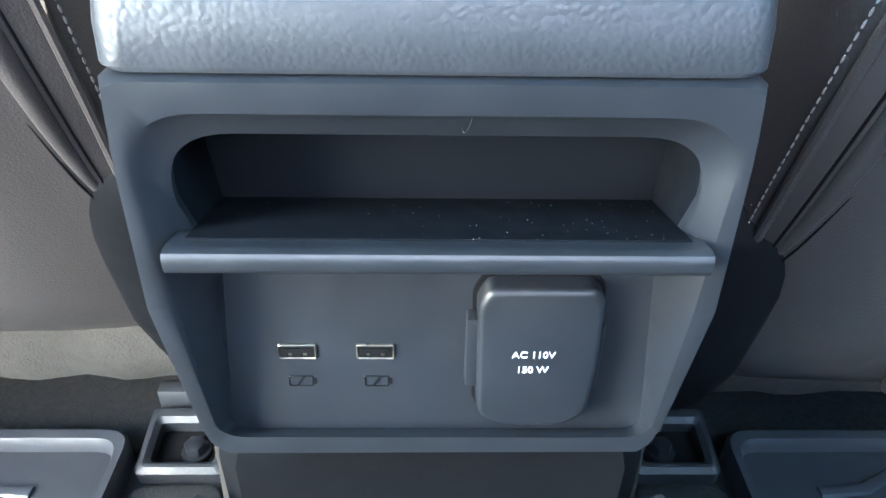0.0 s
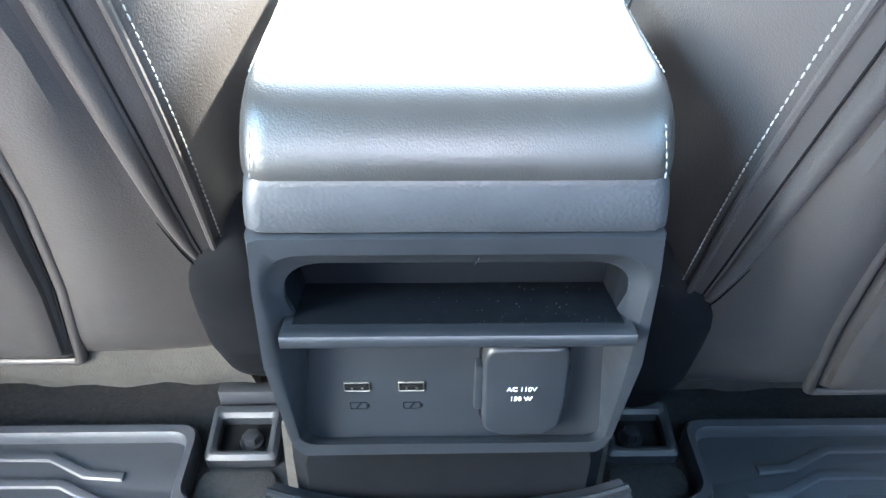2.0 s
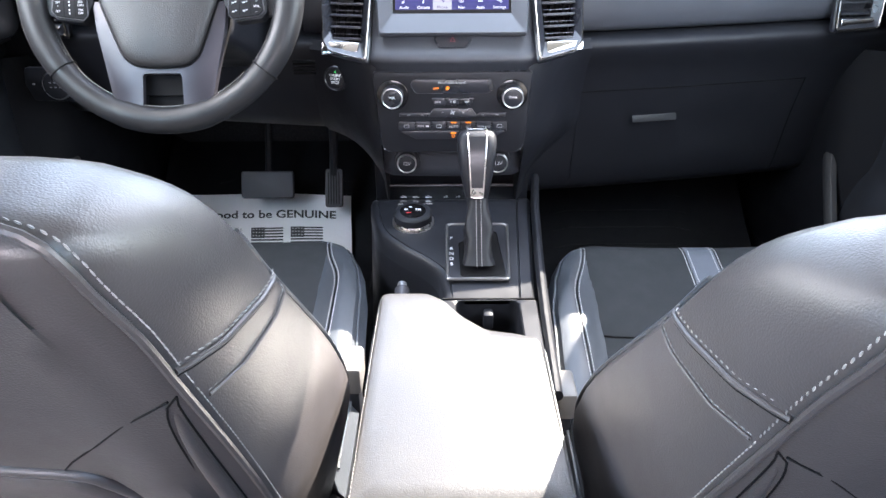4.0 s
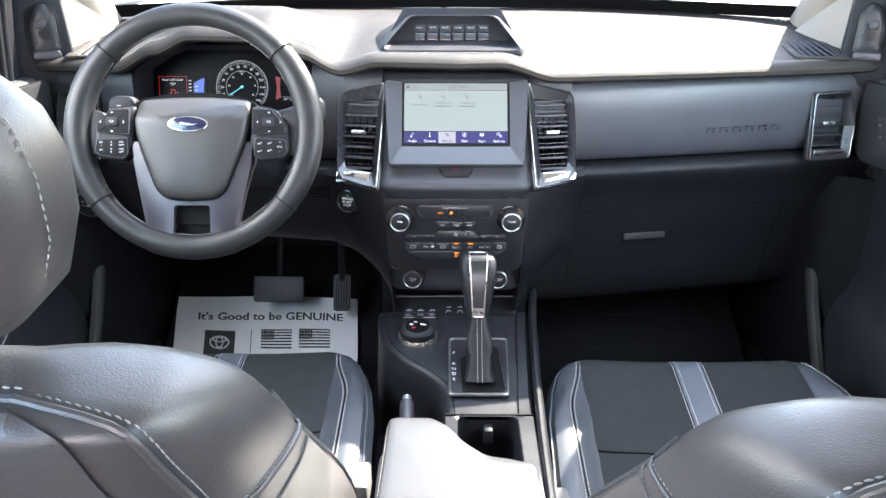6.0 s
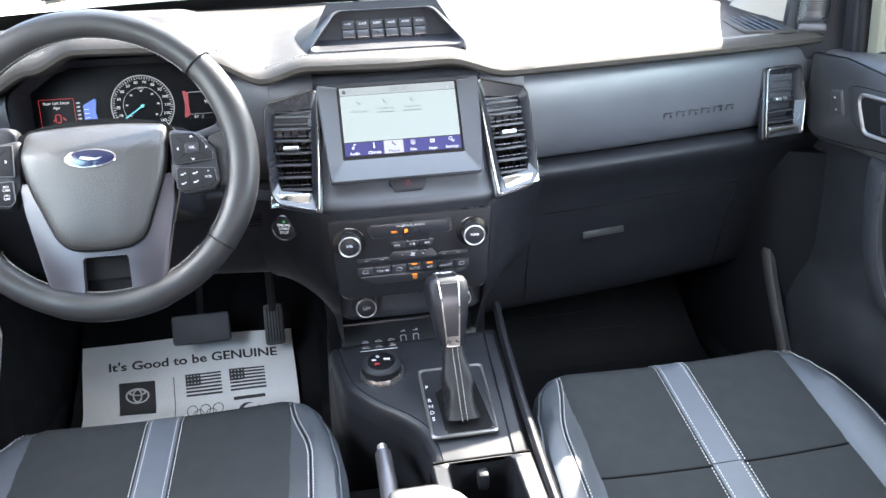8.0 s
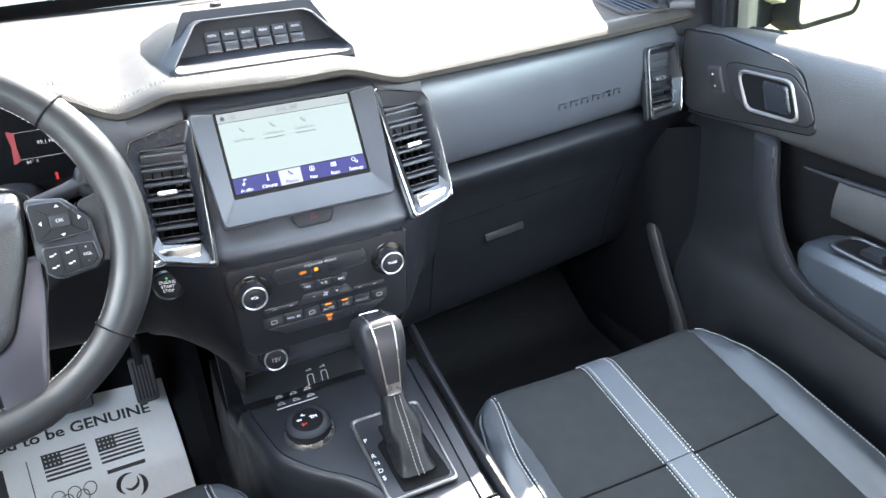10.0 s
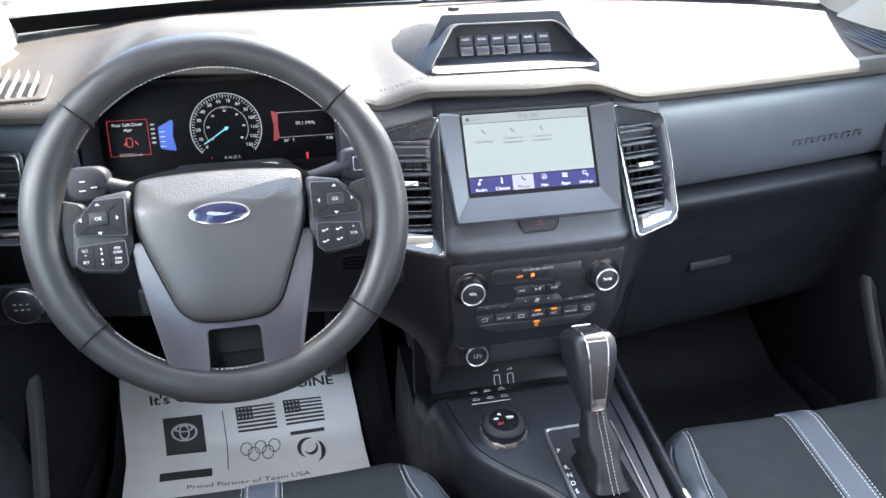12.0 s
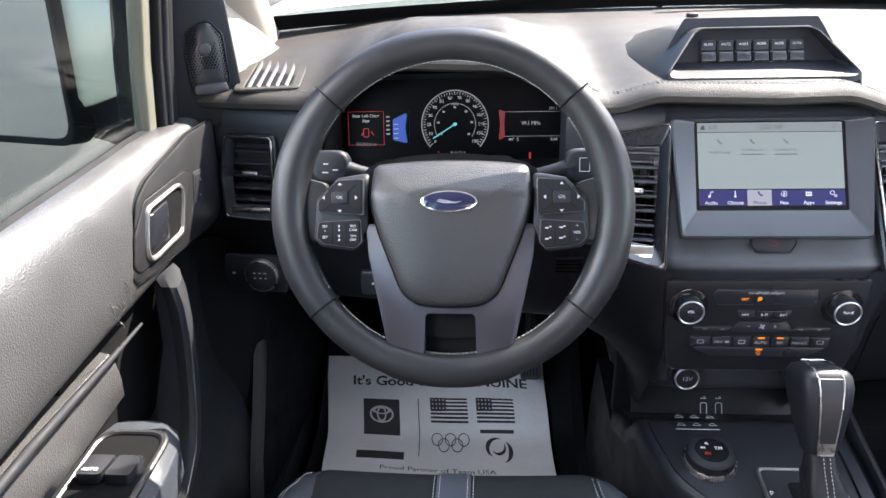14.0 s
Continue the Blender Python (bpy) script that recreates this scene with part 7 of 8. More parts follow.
    # seams: welts at the rear corners, then rows of stitches
    for sd in (-1, 1):
        def skin(z, f, out=0.0):
            """A place on the side of the backrest: f runs from the rear corner (0) to the front edge (1)."""
            hr, hf, ds, dc, off = back_row(z)
            pts = [(hr - 0.075, -0.0026), (hr - 0.045, 0.0), (hr - 0.025, 0.0035), (hr - 0.010, 0.009), (hr - 0.002, 0.018), (mix(hr, hf, 0.35) + 0.003, ds * 0.35), (mix(hr, hf, 0.75) + 0.004, ds * 0.70), (hf, ds * 0.90), (hf - 0.008, ds * 0.985)]
            fs = [-0.5, -0.27, -0.12, -0.02, 0.05, 0.35, 0.70, 0.90, 1.0]
            f = max(-0.5, min(1.0, f))
            for k in range(8):
                if f <= fs[k + 1]:
                    t = (f - fs[k]) / (fs[k + 1] - fs[k])
                    u, d = mix(pts[k][0], pts[k + 1][0], t), mix(pts[k][1], pts[k + 1][1], t)
                    break
            return Vector(place(sd * (u + out * (1 if f > 0.02 else 0.3)), rear(z) + off + d - out * (0 if f > 0.02 else 0.9), z))
        zz = [mix(0.10, 0.700, k / 44) for k in range(45)] + [0.709, 0.717, 0.724, 0.730, 0.734, 0.737, 0.7392]
        corner = [skin(z, 0.0, 0.001) for z in zz]
        part("corner_welt", tube(corner, 0.0028, 8), LEATHER_BACK, s)
        # padded gusset between two seams, which runs out at the foot and below the shoulder
        zg = [mix(0.20, 0.600, k / 40) for k in range(41)]
        fade = [math.sin(math.pi * k / 40) ** 0.5 for k in range(41)]
        part("gusset", tube([skin(z, -0.03 - 0.125 * q, -0.0045 + 0.0030 * q) for z, q in zip(zg, fade)], [0.0008 + 0.0062 * q for q in fade], 14), LEATHER_BACK, s, "padded piping of the backrest")
        for d, e in ((0.065, 0.0003), (-0.075, 0.0006)):
            part("gusset_seam", tube([skin(z, -0.03 - 0.125 * q + d * q, e) for z, q in zip(zg, fade)], 0.0007, 6), GAP_SHADE, s)
        part("corner_stitching", stitches([skin(z, 0.034, 0.0014) for z in zz if z < 0.61], 0.0038, 0.0018, 0.00045), SEAM_THREAD, s, "pale stitching")
        part("shoulder_stitching", stitches([skin(z, 0.034, 0.0014) for z in zz if z > 0.60], 0.0040, 0.0017, 0.00048, 0.0010), SEAM_THREAD, s, "bold pale stitching")
        ln = [skin(seam + mix(0.622, 0.606, k / 16), 0.02 + 0.96 * k / 16, 0.0010) for k in range(17)]
        part("side_welt", tube(ln, 0.0022, 8), LEATHER_BACK, s)
        part("side_groove", tube([p - Vector((0, 0, 0.0030)) for p in ln], 0.0008, 6), GAP_SHADE, s)
        part("side_stitching", stitches([p + Vector((0, 0, 0.0052)) for p in ln], 0.0040, 0.0017, 0.00042, 0.0010), SEAM_THREAD, s, "bold pale stitching")
        fold = [skin(seam + mix(0.586, 0.578, f) + 0.012 * f ** 3, 0.06 + 0.92 * f, 0.0006) for f in [k / 16 for k in range(17)]]
        part("fold_welt", tube(fold, 0.0015, 6), LEATHER_BACK, s)
        part("fold_stitching", stitches([p + Vector((0, 0, 0.0030)) for p in fold], 0.0030, 0.0022, 0.0003), THREAD, s)
        if sd > 0:
            end = corner[-1]
            reach = end.x - cx
            over = [Vector((cx + reach * (1 - k / 12), end.y + 0.003 * math.sin(math.pi * k / 24), end.z + 0.0015 * math.sin(math.pi * k / 24))) for k in range(25)]
            part("top_welt", tube(over, 0.0028, 8), LEATHER, s)
            part("top_stitching", stitches([p + Vector((0, 0.008, 0.0012)) for p in over], 0.0046, 0.0020, 0.0006, 0.0012), SEAM_THREAD, s, "bold pale stitching")
        part("front_piping", tube([skin(z, 0.985, 0.0012) for z in zz if 0.26 < z < 0.66], 0.0020, 6), LEATHER, s)
        # plastic shield over the hinge, shade beside the seat put into its colour
        shield = [(0.50, 0.0), (0.410, 0.03), (0.372, 0.10), (0.347, 0.19), (0.337, 0.240), (0.375, 0.268), (0.47, 0.20), (0.54, 0.0)]
        part("hinge_shield", loft([[place(sd * u, p[0], p[1]) for p in inset(rounded(shield, 0.06, 9), d)] for u, d in ((0.196, 0.03), (0.199, 0.020), (0.203, 0.012), (0.208, 0.006), (0.215, 0.002), (0.224, 0.0), (0.238, 0.001), (0.246, 0.004), (0.253, 0.009), (0.258, 0.016), (0.261, 0.025), (0.262, 0.035))]), PLINTH, s, "plastic hinge shield, coloured as in shade")
    # head restraint
    hr = []
    for z, w, d, y in ((0.748, 0.10, 0.05, 0.196), (0.755, 0.130, 0.068, 0.198), (0.775, 0.150, 0.084, 0.202), (0.81, 0.159, 0.092, 0.206), (0.845, 0.160, 0.094, 0.206), (0.872, 0.154, 0.088, 0.203), (0.893, 0.140, 0.074, 0.198), (0.905, 0.112, 0.050, 0.194), (0.909, 0.07, 0.028, 0.191)):
        hr.append([place(p[0], y + p[1], z) for p in rect(2 * w, d, 0.034, 6)])
    h = part("head_restraint", loft(hr), LEATHER_BACK, s, "padded head restraint")
    part("restraint_seam", stitches([Vector(place(0.1605 * k[0], 0.190, k[1])) for k in ((0.92, 0.775), (1.0, 0.81), (1.003, 0.845), (0.965, 0.872), (0.88, 0.893))], 0.004, 0.002, 0.0005), THREAD, h)
    part("posts", joined(*[tube([place(u, 0.185, 0.70), place(u, 0.19, 0.77)], 0.006, 10) for u in (-0.07, 0.07)]), STEEL, h)
    # cushion
    def half(y):
        return keyed([(0.36, 0.262), (0.60, 0.268), (0.76, 0.262), (0.83, 0.252), (0.875, 0.240), (0.905, 0.226), (0.930, 0.208), (0.955, 0.185)], y)
    def crown(u, y):
        a, hw = abs(u), half(y)
        z = 0.262 + 0.020 * ease((a - 0.178) / 0.045) * (1 - 0.6 * ease((y - 0.80) / 0.1)) - 0.006 * math.cos(min(1, a / 0.19) * 1.57)
        z -= 0.030 * max(0, (a - (hw - 0.028)) / 0.028) ** 2
        z -= 0.040 * max(0, (y - 0.905) / 0.050) ** 2.2
        return z + rise + tilt * (y - 0.92)
    loops = []
    for y in (0.435, 0.46, 0.50, 0.54, 0.60, 0.66, 0.72, 0.76, 0.80, 0.83, 0.855, 0.875, 0.89, 0.905, 0.918, 0.928, 0.938, 0.946, 0.952):
        hw = half(y)
        us = [mix(-hw, hw, k / 32) for k in range(33)]
        base = 0.10 if y < 0.9 else mix(0.10, 0.17, (y - 0.9) / 0.052)
        loops.append([place(u, y, crown(u, y)) for u in us] + [place(hw * 0.97, y, 0.16), place(hw * 0.90, y, base), place(-hw * 0.90, y, base), place(-hw * 0.97, y, 0.16)])
    part("cushion", loft(loops), LEATHER, s, "leather cushion bolsters")
    part("cushion_base", loft([[place(u, y, z) for u, z in ((-0.235, 0.13), (0.235, 0.13), (0.225, 0.0), (-0.225, 0.0))] for y in (0.47, 0.60, 0.86)]), HARD, s)
    for a, b in ((0.38, 0.7235), (0.725, 0.942)):
        ys = [mix(a, b, k / 14) for k in range(15)]
        rows = []
        for y in ys:
            w = min(0.186, half(y) - 0.022)
            e = 0.004 * min(1, min(y - a, b - y) / 0.008 + 0.1)
            us = [mix(-w, w, k / 24) for k in range(25)]
            rows.append([place(u, y, crown(u, y) + e * min(1, (w - abs(u)) / 0.006 + 0.1)) for u in us] + [place(u, y, crown(u, y) - 0.004) for u in us[::-1]])
        ins = part("cushion_insert", loft(rows), SUEDE, s, "black suede-like insert")
        # same leather as the bolsters, with a painted sky sheen
        part("centre_band", loft([[place(u, y, crown(u, y) + 0.0052) for u in (-0.0225, -0.0215, -0.010, 0.0, 0.010, 0.0215, 0.0225)] + [place(u, y, crown(u, y) - 0.002) for u in (0.0225, -0.0225)] for y in ys]), SHEEN_LEATHER, ins, "leather stripe, sky sheen put into its colour")
        for u in (-0.0262, -0.0185, 0.0185, 0.0262):
            part("stitching", stitches([place(u, y, crown(u, y) + (0.0055 if abs(u) < 0.02 else 0.0046)) for y in ys], 0.0036, 0.0018, 0.00045), WHITE_THREAD, ins)
    part("insert_seam", tube([place(u, 0.7242, crown(u, 0.7242) + 0.0012) for u in [mix(-0.184, 0.184, k / 24) for k in range(25)]], 0.0016, 6), GAP_SHADE, s)
    for sd in (-1, 1):
        def row(y, e):
            """The stitched line: near the rim on the outer bolster, halfway up on the inner one."""
            ins = min(0.186, half(y) - 0.022)
            return half(y) - 0.013 - e if sd != inner else min(half(y) - 0.014, ins + 0.004 + 0.028 * ease((0.92 - y) / 0.14)) - e
        for e in (0.0, 0.0065):
            part("bolster_stitching", stitches([place(sd * row(y, e), y, crown(sd * row(y, e), y) + 0.0008) for y in [mix(0.46, 0.922, k / 60) for k in range(61)]], 0.0036, 0.0018, 0.00045), WHITE_THREAD, s)
        part("bolster_seam", tube([place(sd * row(y, 0.0032), y, crown(sd * row(y, 0.0032), y) + 0.0002) for y in [mix(0.46, 0.922, k / 60) for k in range(61)]], 0.0009, 6), GAP_SHADE, s)
        part("bolster_welt", tube([place(sd * (half(y) - 0.010), y, crown(sd * (half(y) - 0.010), y) + 0.0005) for y in [mix(0.46, 0.90, k / 30) for k in range(31)]], 0.0022, 6), LEATHER, s)
    # felt under the back
    fuzz = random.Random(7)
    flap = []
    for k in range(49):
        u = mix(-0.225, 0.215, k / 48)
        e = [0.0016 * math.sin(0.31 * k + 1.9 * j) + 0.0010 * math.sin(0.83 * k + j) + fuzz.uniform(-0.0005, 0.0005) for j in range(3)]
        shift = 0.0 if inner > 0 else 0.03
        flap.append([place(u, y + shift, z) for y, z in ((0.408 + e[0], 0.075), (0.4075 + e[1], 0.045 + e[0]), (0.417 + e[0], 0.018 + e[1]), (0.436 + e[2], 0.004 + 2 * e[2]), (0.46, 0.02), (0.45, 0.08))])
    part("underside_felt", loft(flap), FELT, s, "grey-brown felt flap")
    if inner < 0:
        # dull scuff on the back
        for k in range(6):
            u0, z0 = -0.170 + 0.0045 * k, 0.172 + 0.003 * math.sin(2.1 * k)
            part("scuff", tube([on_back((u0 + 0.0016 * i, z0 + 0.0025 * math.sin(1.7 * i + k)), 0.0042) for i in range(4)], 0.0004, 4), SCUFF, s)
    # belt buckle beside the cushion
    b = thing("belt_buckle", "black belt buckle with a pale edge beside the seat", "belt buckle", group="belt buckles")
    part("stalk", box((cx + inner * 0.262, 0.575 + dy, 0.20 + dz), (0.016, 0.03, 0.14), 0.004), HARD, b)
    part("head", box((cx + inner * 0.262, 0.580 + dy, 0.275 + dz), (0.024, 0.050, 0.040), 0.005), PALE_PLASTIC, b)


seat(-0.390, 1, 0.0, 0.0, "behind the steering wheel", 0.0, -0.002, 0.08)
seat(0.396, -1, -0.022, -0.022, "before the glovebox", 0.012, 0.020, 0.16)


# ---- rear floor ----
def rear_floor():
    for s in (-1, 1):
        mt = thing("floor_mat", "moulded black rubber mat with raised ridges behind the seat", "floor mat", group="floor mats")
        x0, x1 = 0.238, 0.70
        out = rounded([(x0, 0.425), (x0, 0.345), (x0 - 0.05, 0.315), (x0 - 0.06, -0.2), (x1, -0.2), (x1, 0.425)], 0.02, 4)
        ring = [Vector((s * p[0], p[1])) for p in out]
        part("sheet", slab(ring, 0.012, flat((0, 0, -0.070)), 0, 0.003), RUBBER, mt)
        part("rim", collar(ring, inset(ring, 0.024), 0.016, flat((0, 0, -0.061)), 0, 0.005), RUBBER, mt)
        for y0, xa, xb in ((0.392, 0.30, 0.60), (0.362, 0.28, 0.62), (0.335, 0.30, 0.60), (0.30, 0.27, 0.62), (0.265, 0.29, 0.60), (0.22, 0.26, 0.62)):
            part("ridge", tube([(s * xa, y0 - 0.022, -0.057), (s * (xa + 0.035), y0 - 0.020, -0.0555), (s * (xa + 0.075), y0, -0.0555), (s * xb, y0 + 0.002, -0.0555)], 0.0055, 8, False, 0.55), RUBBER, mt)
        # cover of the seat rail with its bolt
        r = thing("seat_rail_cover", "dark plastic end cover of the seat rail with a steel bolt", "rail cover", group="rail covers")
        x = s * 0.195
        part("frame", collar([Vector((p[0], p[1])) for p in rect(0.070, 0.062, 0.006, 4)], rect(0.050, 0.036, 0.004, 4, 0, -0.002), 0.022, flat((x, 0.420, -0.070), 0, 8), 0, 0.004), SOFT, r)
        part("hole", slab(rect(0.052, 0.040, 0.004, 4), 0.002, flat((x, 0.420, -0.066), 0, 8)), GAP_SHADE, r)
        part("bolt", joined(disc(0.009, 0.012, flat((x + s * -0.006, 0.415, -0.064)), 0, 0.003, 6), disc(0.012, 0.004, flat((x + s * -0.006, 0.415, -0.065)), 0, 0.001, 20)), SHINE, r)
        part("shelf", box((x, 0.460, -0.048), (0.066, 0.016, 0.030), 0.004), SOFT, r)
        cp = thing("carpet_pad", "dark carpet patch before the seat rail", "carpet", group="carpet pads")
        part("carpet_patch", slab(rect(0.075, 0.060, 0.018, 5), 0.008, flat((x, 0.352, -0.070)), 0, 0.003), CARPET, cp)


rear_floor()


# ---- front doors ----
def door(s):
    where = "driver's" if s < 0 else "passenger's"
    d = thing("front_door", "closed %s door with a dark padded panel and a silver handle" % where, "car door", group="front doors")
    def pt(inw, y, z):
        """A place on the door: inw is the distance in from the outer skin."""
        return (s * (0.80 - inw), y, z)
    ys = [mix(-0.03, 1.165, k / 30) for k in range(31)]
    def sill(y):
        return keyed([(-0.03, 0.703), (0.7, 0.704), (1.0, 0.699), (1.165, 0.686)], y)
    def fore(y):
        """The panel draws away before the dashboard's end."""
        return 0.022 * ease((y - 1.02) / 0.15)
    prof = lambda y: soft([(0.012, sill(y) - 0.01), (0.012, sill(y)), (0.030, sill(y) + 0.004), (0.052, sill(y) - 0.006), (0.064 - fore(y), sill(y) - 0.040), (0.068 - fore(y), sill(y) - 0.095), (0.064 - fore(y), sill(y) - 0.128), (0.054 - fore(y), sill(y) - 0.150), (0.030, sill(y) - 0.158)], 2)
    part("upper_pad", loft([[pt(a, y, z) for a, z in prof(y)] + [pt(0.0, y, sill(y) - 0.158), pt(0.0, y, sill(y) - 0.01)] for y in ys]), DOOR_PAD, d, "padded vinyl upper panel")
    low = soft([(0.028, 0.560), (0.022, 0.50), (0.020, 0.40), (0.024, 0.30), (0.050, 0.26), (0.070, 0.20), (0.070, 0.06), (0.05, 0.01), (0.02, -0.01)], 2)
    part("lower_panel", loft([[pt(a - fore(y) * 0.6, y, z) for a, z in low] + [pt(-0.02, y, -0.01), pt(-0.02, y, 0.560)] for y in ys]), DOOR_LOW, d)
    part("rail", tube([pt(0.054, y, keyed([(-0.03, 0.550), (0.6, 0.538), (0.9, 0.524)], y)) for y in [mix(-0.03, 0.875, k / 12) for k in range(13)]], [0.0050] * 10 + [0.0045, 0.0035, 0.002], 10), DARK_GRIP, d)
    part("insert", loft([[pt(a, y, mix(0.456, keyed([(-0.03, 0.545), (0.6, 0.533), (0.9, 0.520)], y), f)) for f, a in ((0, 0.026), (0.03, 0.040), (0.12, 0.045), (0.5, 0.047), (0.88, 0.044), (0.97, 0.040), (1, 0.026))] for y in [mix(-0.03, 0.820, k / 14) for k in range(15)]]), DOOR_PAD, d, "padded vinyl insert")
    # skin outside
    part("skin", box((s * 0.835, 0.57, 0.27), (0.03, 1.20, 0.78), 0.01), PAINT, d, "cream painted outer skin")
    # arm rest, drawn out into the pull handle
    arm = []
    for y, w, zt, zb in ((-0.03, 0.10, 0.452, 0.33), (0.30, 0.125, 0.452, 0.33), (0.60, 0.130, 0.450, 0.335), (0.72, 0.128, 0.447, 0.345), (0.78, 0.118, 0.440, 0.355), (0.815, 0.100, 0.428, 0.365), (0.835, 0.080, 0.415, 0.375)):
        arm.append([pt(a, y, z) for a, z in rounded([(0.01, zt), (w - 0.012, zt), (w, zt - 0.012), (w - 0.002, mix(zt, zb, 0.6)), (w - 0.02, zb), (0.01, zb)], 0.008, 3)])
    part("arm_rest", loft(arm), LEATHER, d, "padded arm rest with stitching")
    part("arm_stitching", joined(*[stitches([pt(a, y, z) for y, a, z in ((-0.02, 0.094 + o, 0.4455 - o), (0.30, 0.119 + o, 0.4455 - o), (0.60, 0.124 + o, 0.4435 - o), (0.72, 0.121 + o, 0.441 - o), (0.78, 0.111 + o, 0.434 - o))], 0.004, 0.002, 0.0006) for o in (0.0, 0.005)]), THREAD, d)
    strap = []
    for (yi, zi), (yf, zf), lift in zip(((0.935, 0.556), (0.912, 0.552), (0.899, 0.532), (0.890, 0.502), (0.879, 0.470), (0.864, 0.440), (0.845, 0.414), (0.812, 0.390), (0.76, 0.376), (0.66, 0.368), (0.30, 0.366)),
                                   ((1.000, 0.549), (0.984, 0.545), (0.970, 0.527), (0.961, 0.495), (0.950, 0.458), (0.936, 0.424), (0.916, 0.390), (0.875, 0.352), (0.80, 0.330), (0.66, 0.322), (0.30, 0.320)),
                                   (0.070, 0.088, 0.098, 0.102, 0.104, 0.107, 0.111, 0.118, 0.125, 0.130, 0.128)):
        strap.append([pt(lift - 0.046, yf + 0.004, zf - 0.002), pt(lift - 0.040, yf + 0.003, zf), pt(lift - 0.020, mix(yf, yi, 0.22), mix(zf, zi, 0.22)), pt(lift - 0.005, mix(yf, yi, 0.65), mix(zf, zi, 0.65)), pt(lift, mix(yf, yi, 0.92), mix(zf, zi, 0.92)), pt(lift - 0.001, yi, zi), pt(lift - 0.008, yi - 0.002, zi + 0.001), pt(lift - 0.022, yi + 0.004, zi - 0.002)])
    part("pull_handle", loft(strap), DARK_GRIP, d, "broad curved pull handle")
    # thin bead shaped to draw the highlight on the handle's inner edge
    part("pull_glint", tube([Vector(lp[5]) for lp in strap[1:9]], 0.0012, 6), SHINE, d)
    # near-black sheet gives the pocket behind the handle its shade
    part("pull_recess_shade", loft([[pt(a, y, z) for y, z in rounded([(0.60, 0.38), (0.90, 0.38), (0.955, 0.44), (0.968, 0.535), (0.90, 0.552), (0.76, 0.552)], 0.015, 4)] for a in (0.022, 0.030)]), GAP_SHADE, d)
    # handle plate with its bowl
    m = side((s * 0.7345, 0.965, 0.615), s)
    fl = lambda pts: [(-y * s, z) for y, z in pts][::(-1 if s > 0 else 1)]
    rel = lambda pts: fl([(y - 0.965, z - 0.615) for y, z in pts])
    plate = rounded(rel([(0.858, 0.590), (0.880, 0.630), (0.902, 0.664), (0.935, 0.678), (1.070, 0.690), (1.158, 0.684), (1.152, 0.545), (1.045, 0.556), (0.961, 0.568), (0.870, 0.580)][::-1]), [0.012, 0.03, 0.03, 0.10, 0.010, 0.010, 0.10, 0.03, 0.06, 0.012][::-1], 5)
    pl = part("handle_plate", slab(plate, 0.008, m, -0.006, 0.003), PANEL_DOOR, d, "satin dark plate")
    part("plate_gap", collar(inset(plate, -0.0016), plate, 0.002, m, -0.0010, 0.0005), GAP_SHADE, pl)
    pod = rounded(rel([(0.863, 0.602), (0.880, 0.634), (0.917, 0.661), (1.030, 0.654), (1.054, 0.646), (1.024, 0.600), (0.990, 0.583), (0.876, 0.591)][::-1]), [0.012, 0.03, 0.02, 0.02, 0.012, 0.03, 0.03, 0.010][::-1], 5)
    part("pod_gap", collar(inset(pod, -0.0014), inset(pod, 0.0006), 0.0010, m, 0.0016, 0.0004), GAP_SHADE, pl)
    part("pod", slab(pod, 0.004, m, 0.0, 0.002), PANEL_DOOR, pl)
    bowl = rounded(rel([(0.885, 0.591), (0.914, 0.654), (1.026, 0.648), (0.993, 0.585)][::-1]), [0.014, 0.020, 0.014, 0.020], 8)
    hole = inset(bowl, 0.0075)
    ring = loft([[tuple(m @ Vector((p[0], p[1], z))) for p in o] for o, z in ((bowl, 0.002), (inset(bowl, 0.0006), 0.0065), (inset(bowl, 0.002), 0.008), (inset(bowl, 0.0045), 0.0075), (hole, 0.003), (inset(hole, 0.001), -0.004))], cap=False)
    part("bowl_frame", ring, SATIN_RING, pl, "satin silver surround")
    # flat dark sheet, the bowl's shaded depth put into its colour
    part("bowl", slab(inset(hole, -0.001), 0.0012, m, 0.0036), GAP_SHADE, pl)
    part("lever", loft([[tuple(m @ Vector((p[0], p[1], z))) for p in rounded(rel(o[::-1]), 0.006, 4)] for o, z in (([(0.904, 0.601), (0.920, 0.643), (0.972, 0.641), (0.956, 0.597)], 0.004), ([(0.906, 0.602), (0.922, 0.642), (0.969, 0.640), (0.953, 0.598)], 0.0060), ([(0.911, 0.606), (0.926, 0.637), (0.963, 0.635), (0.948, 0.603)], 0.0072))]), SHINE, pl, "dark lever")
    lk = part("lock_switch", slab(rounded(rel([(1.045, 0.599), (1.062, 0.641), (1.093, 0.635), (1.076, 0.594)][::-1]), 0.005, 4), 0.0025, m, 0.001, 0.001), SATIN, pl, "lock switch in a satin rim")
    part("lock_key", slab(rounded(rel([(1.049, 0.602), (1.064, 0.637), (1.089, 0.632), (1.074, 0.598)][::-1]), 0.004, 4), 0.0020, m, 0.0025, 0.0008), PANEL_DOOR, lk)
    part("lock_mark", joined(bar(-s * 0.111, 0.010, 0.004, 0.003, m, 0.0046, 0.0004), bar(-s * 0.102, -0.008, 0.004, 0.003, m, 0.0046, 0.0004)), GREY_PRINT, lk)
    if s < 0:
        # pale scratches on the pad below the handle
        rnd = random.Random(11)
        for _ in range(11):
            y, z = rnd.uniform(0.80, 0.84), rnd.uniform(0.565, 0.60)
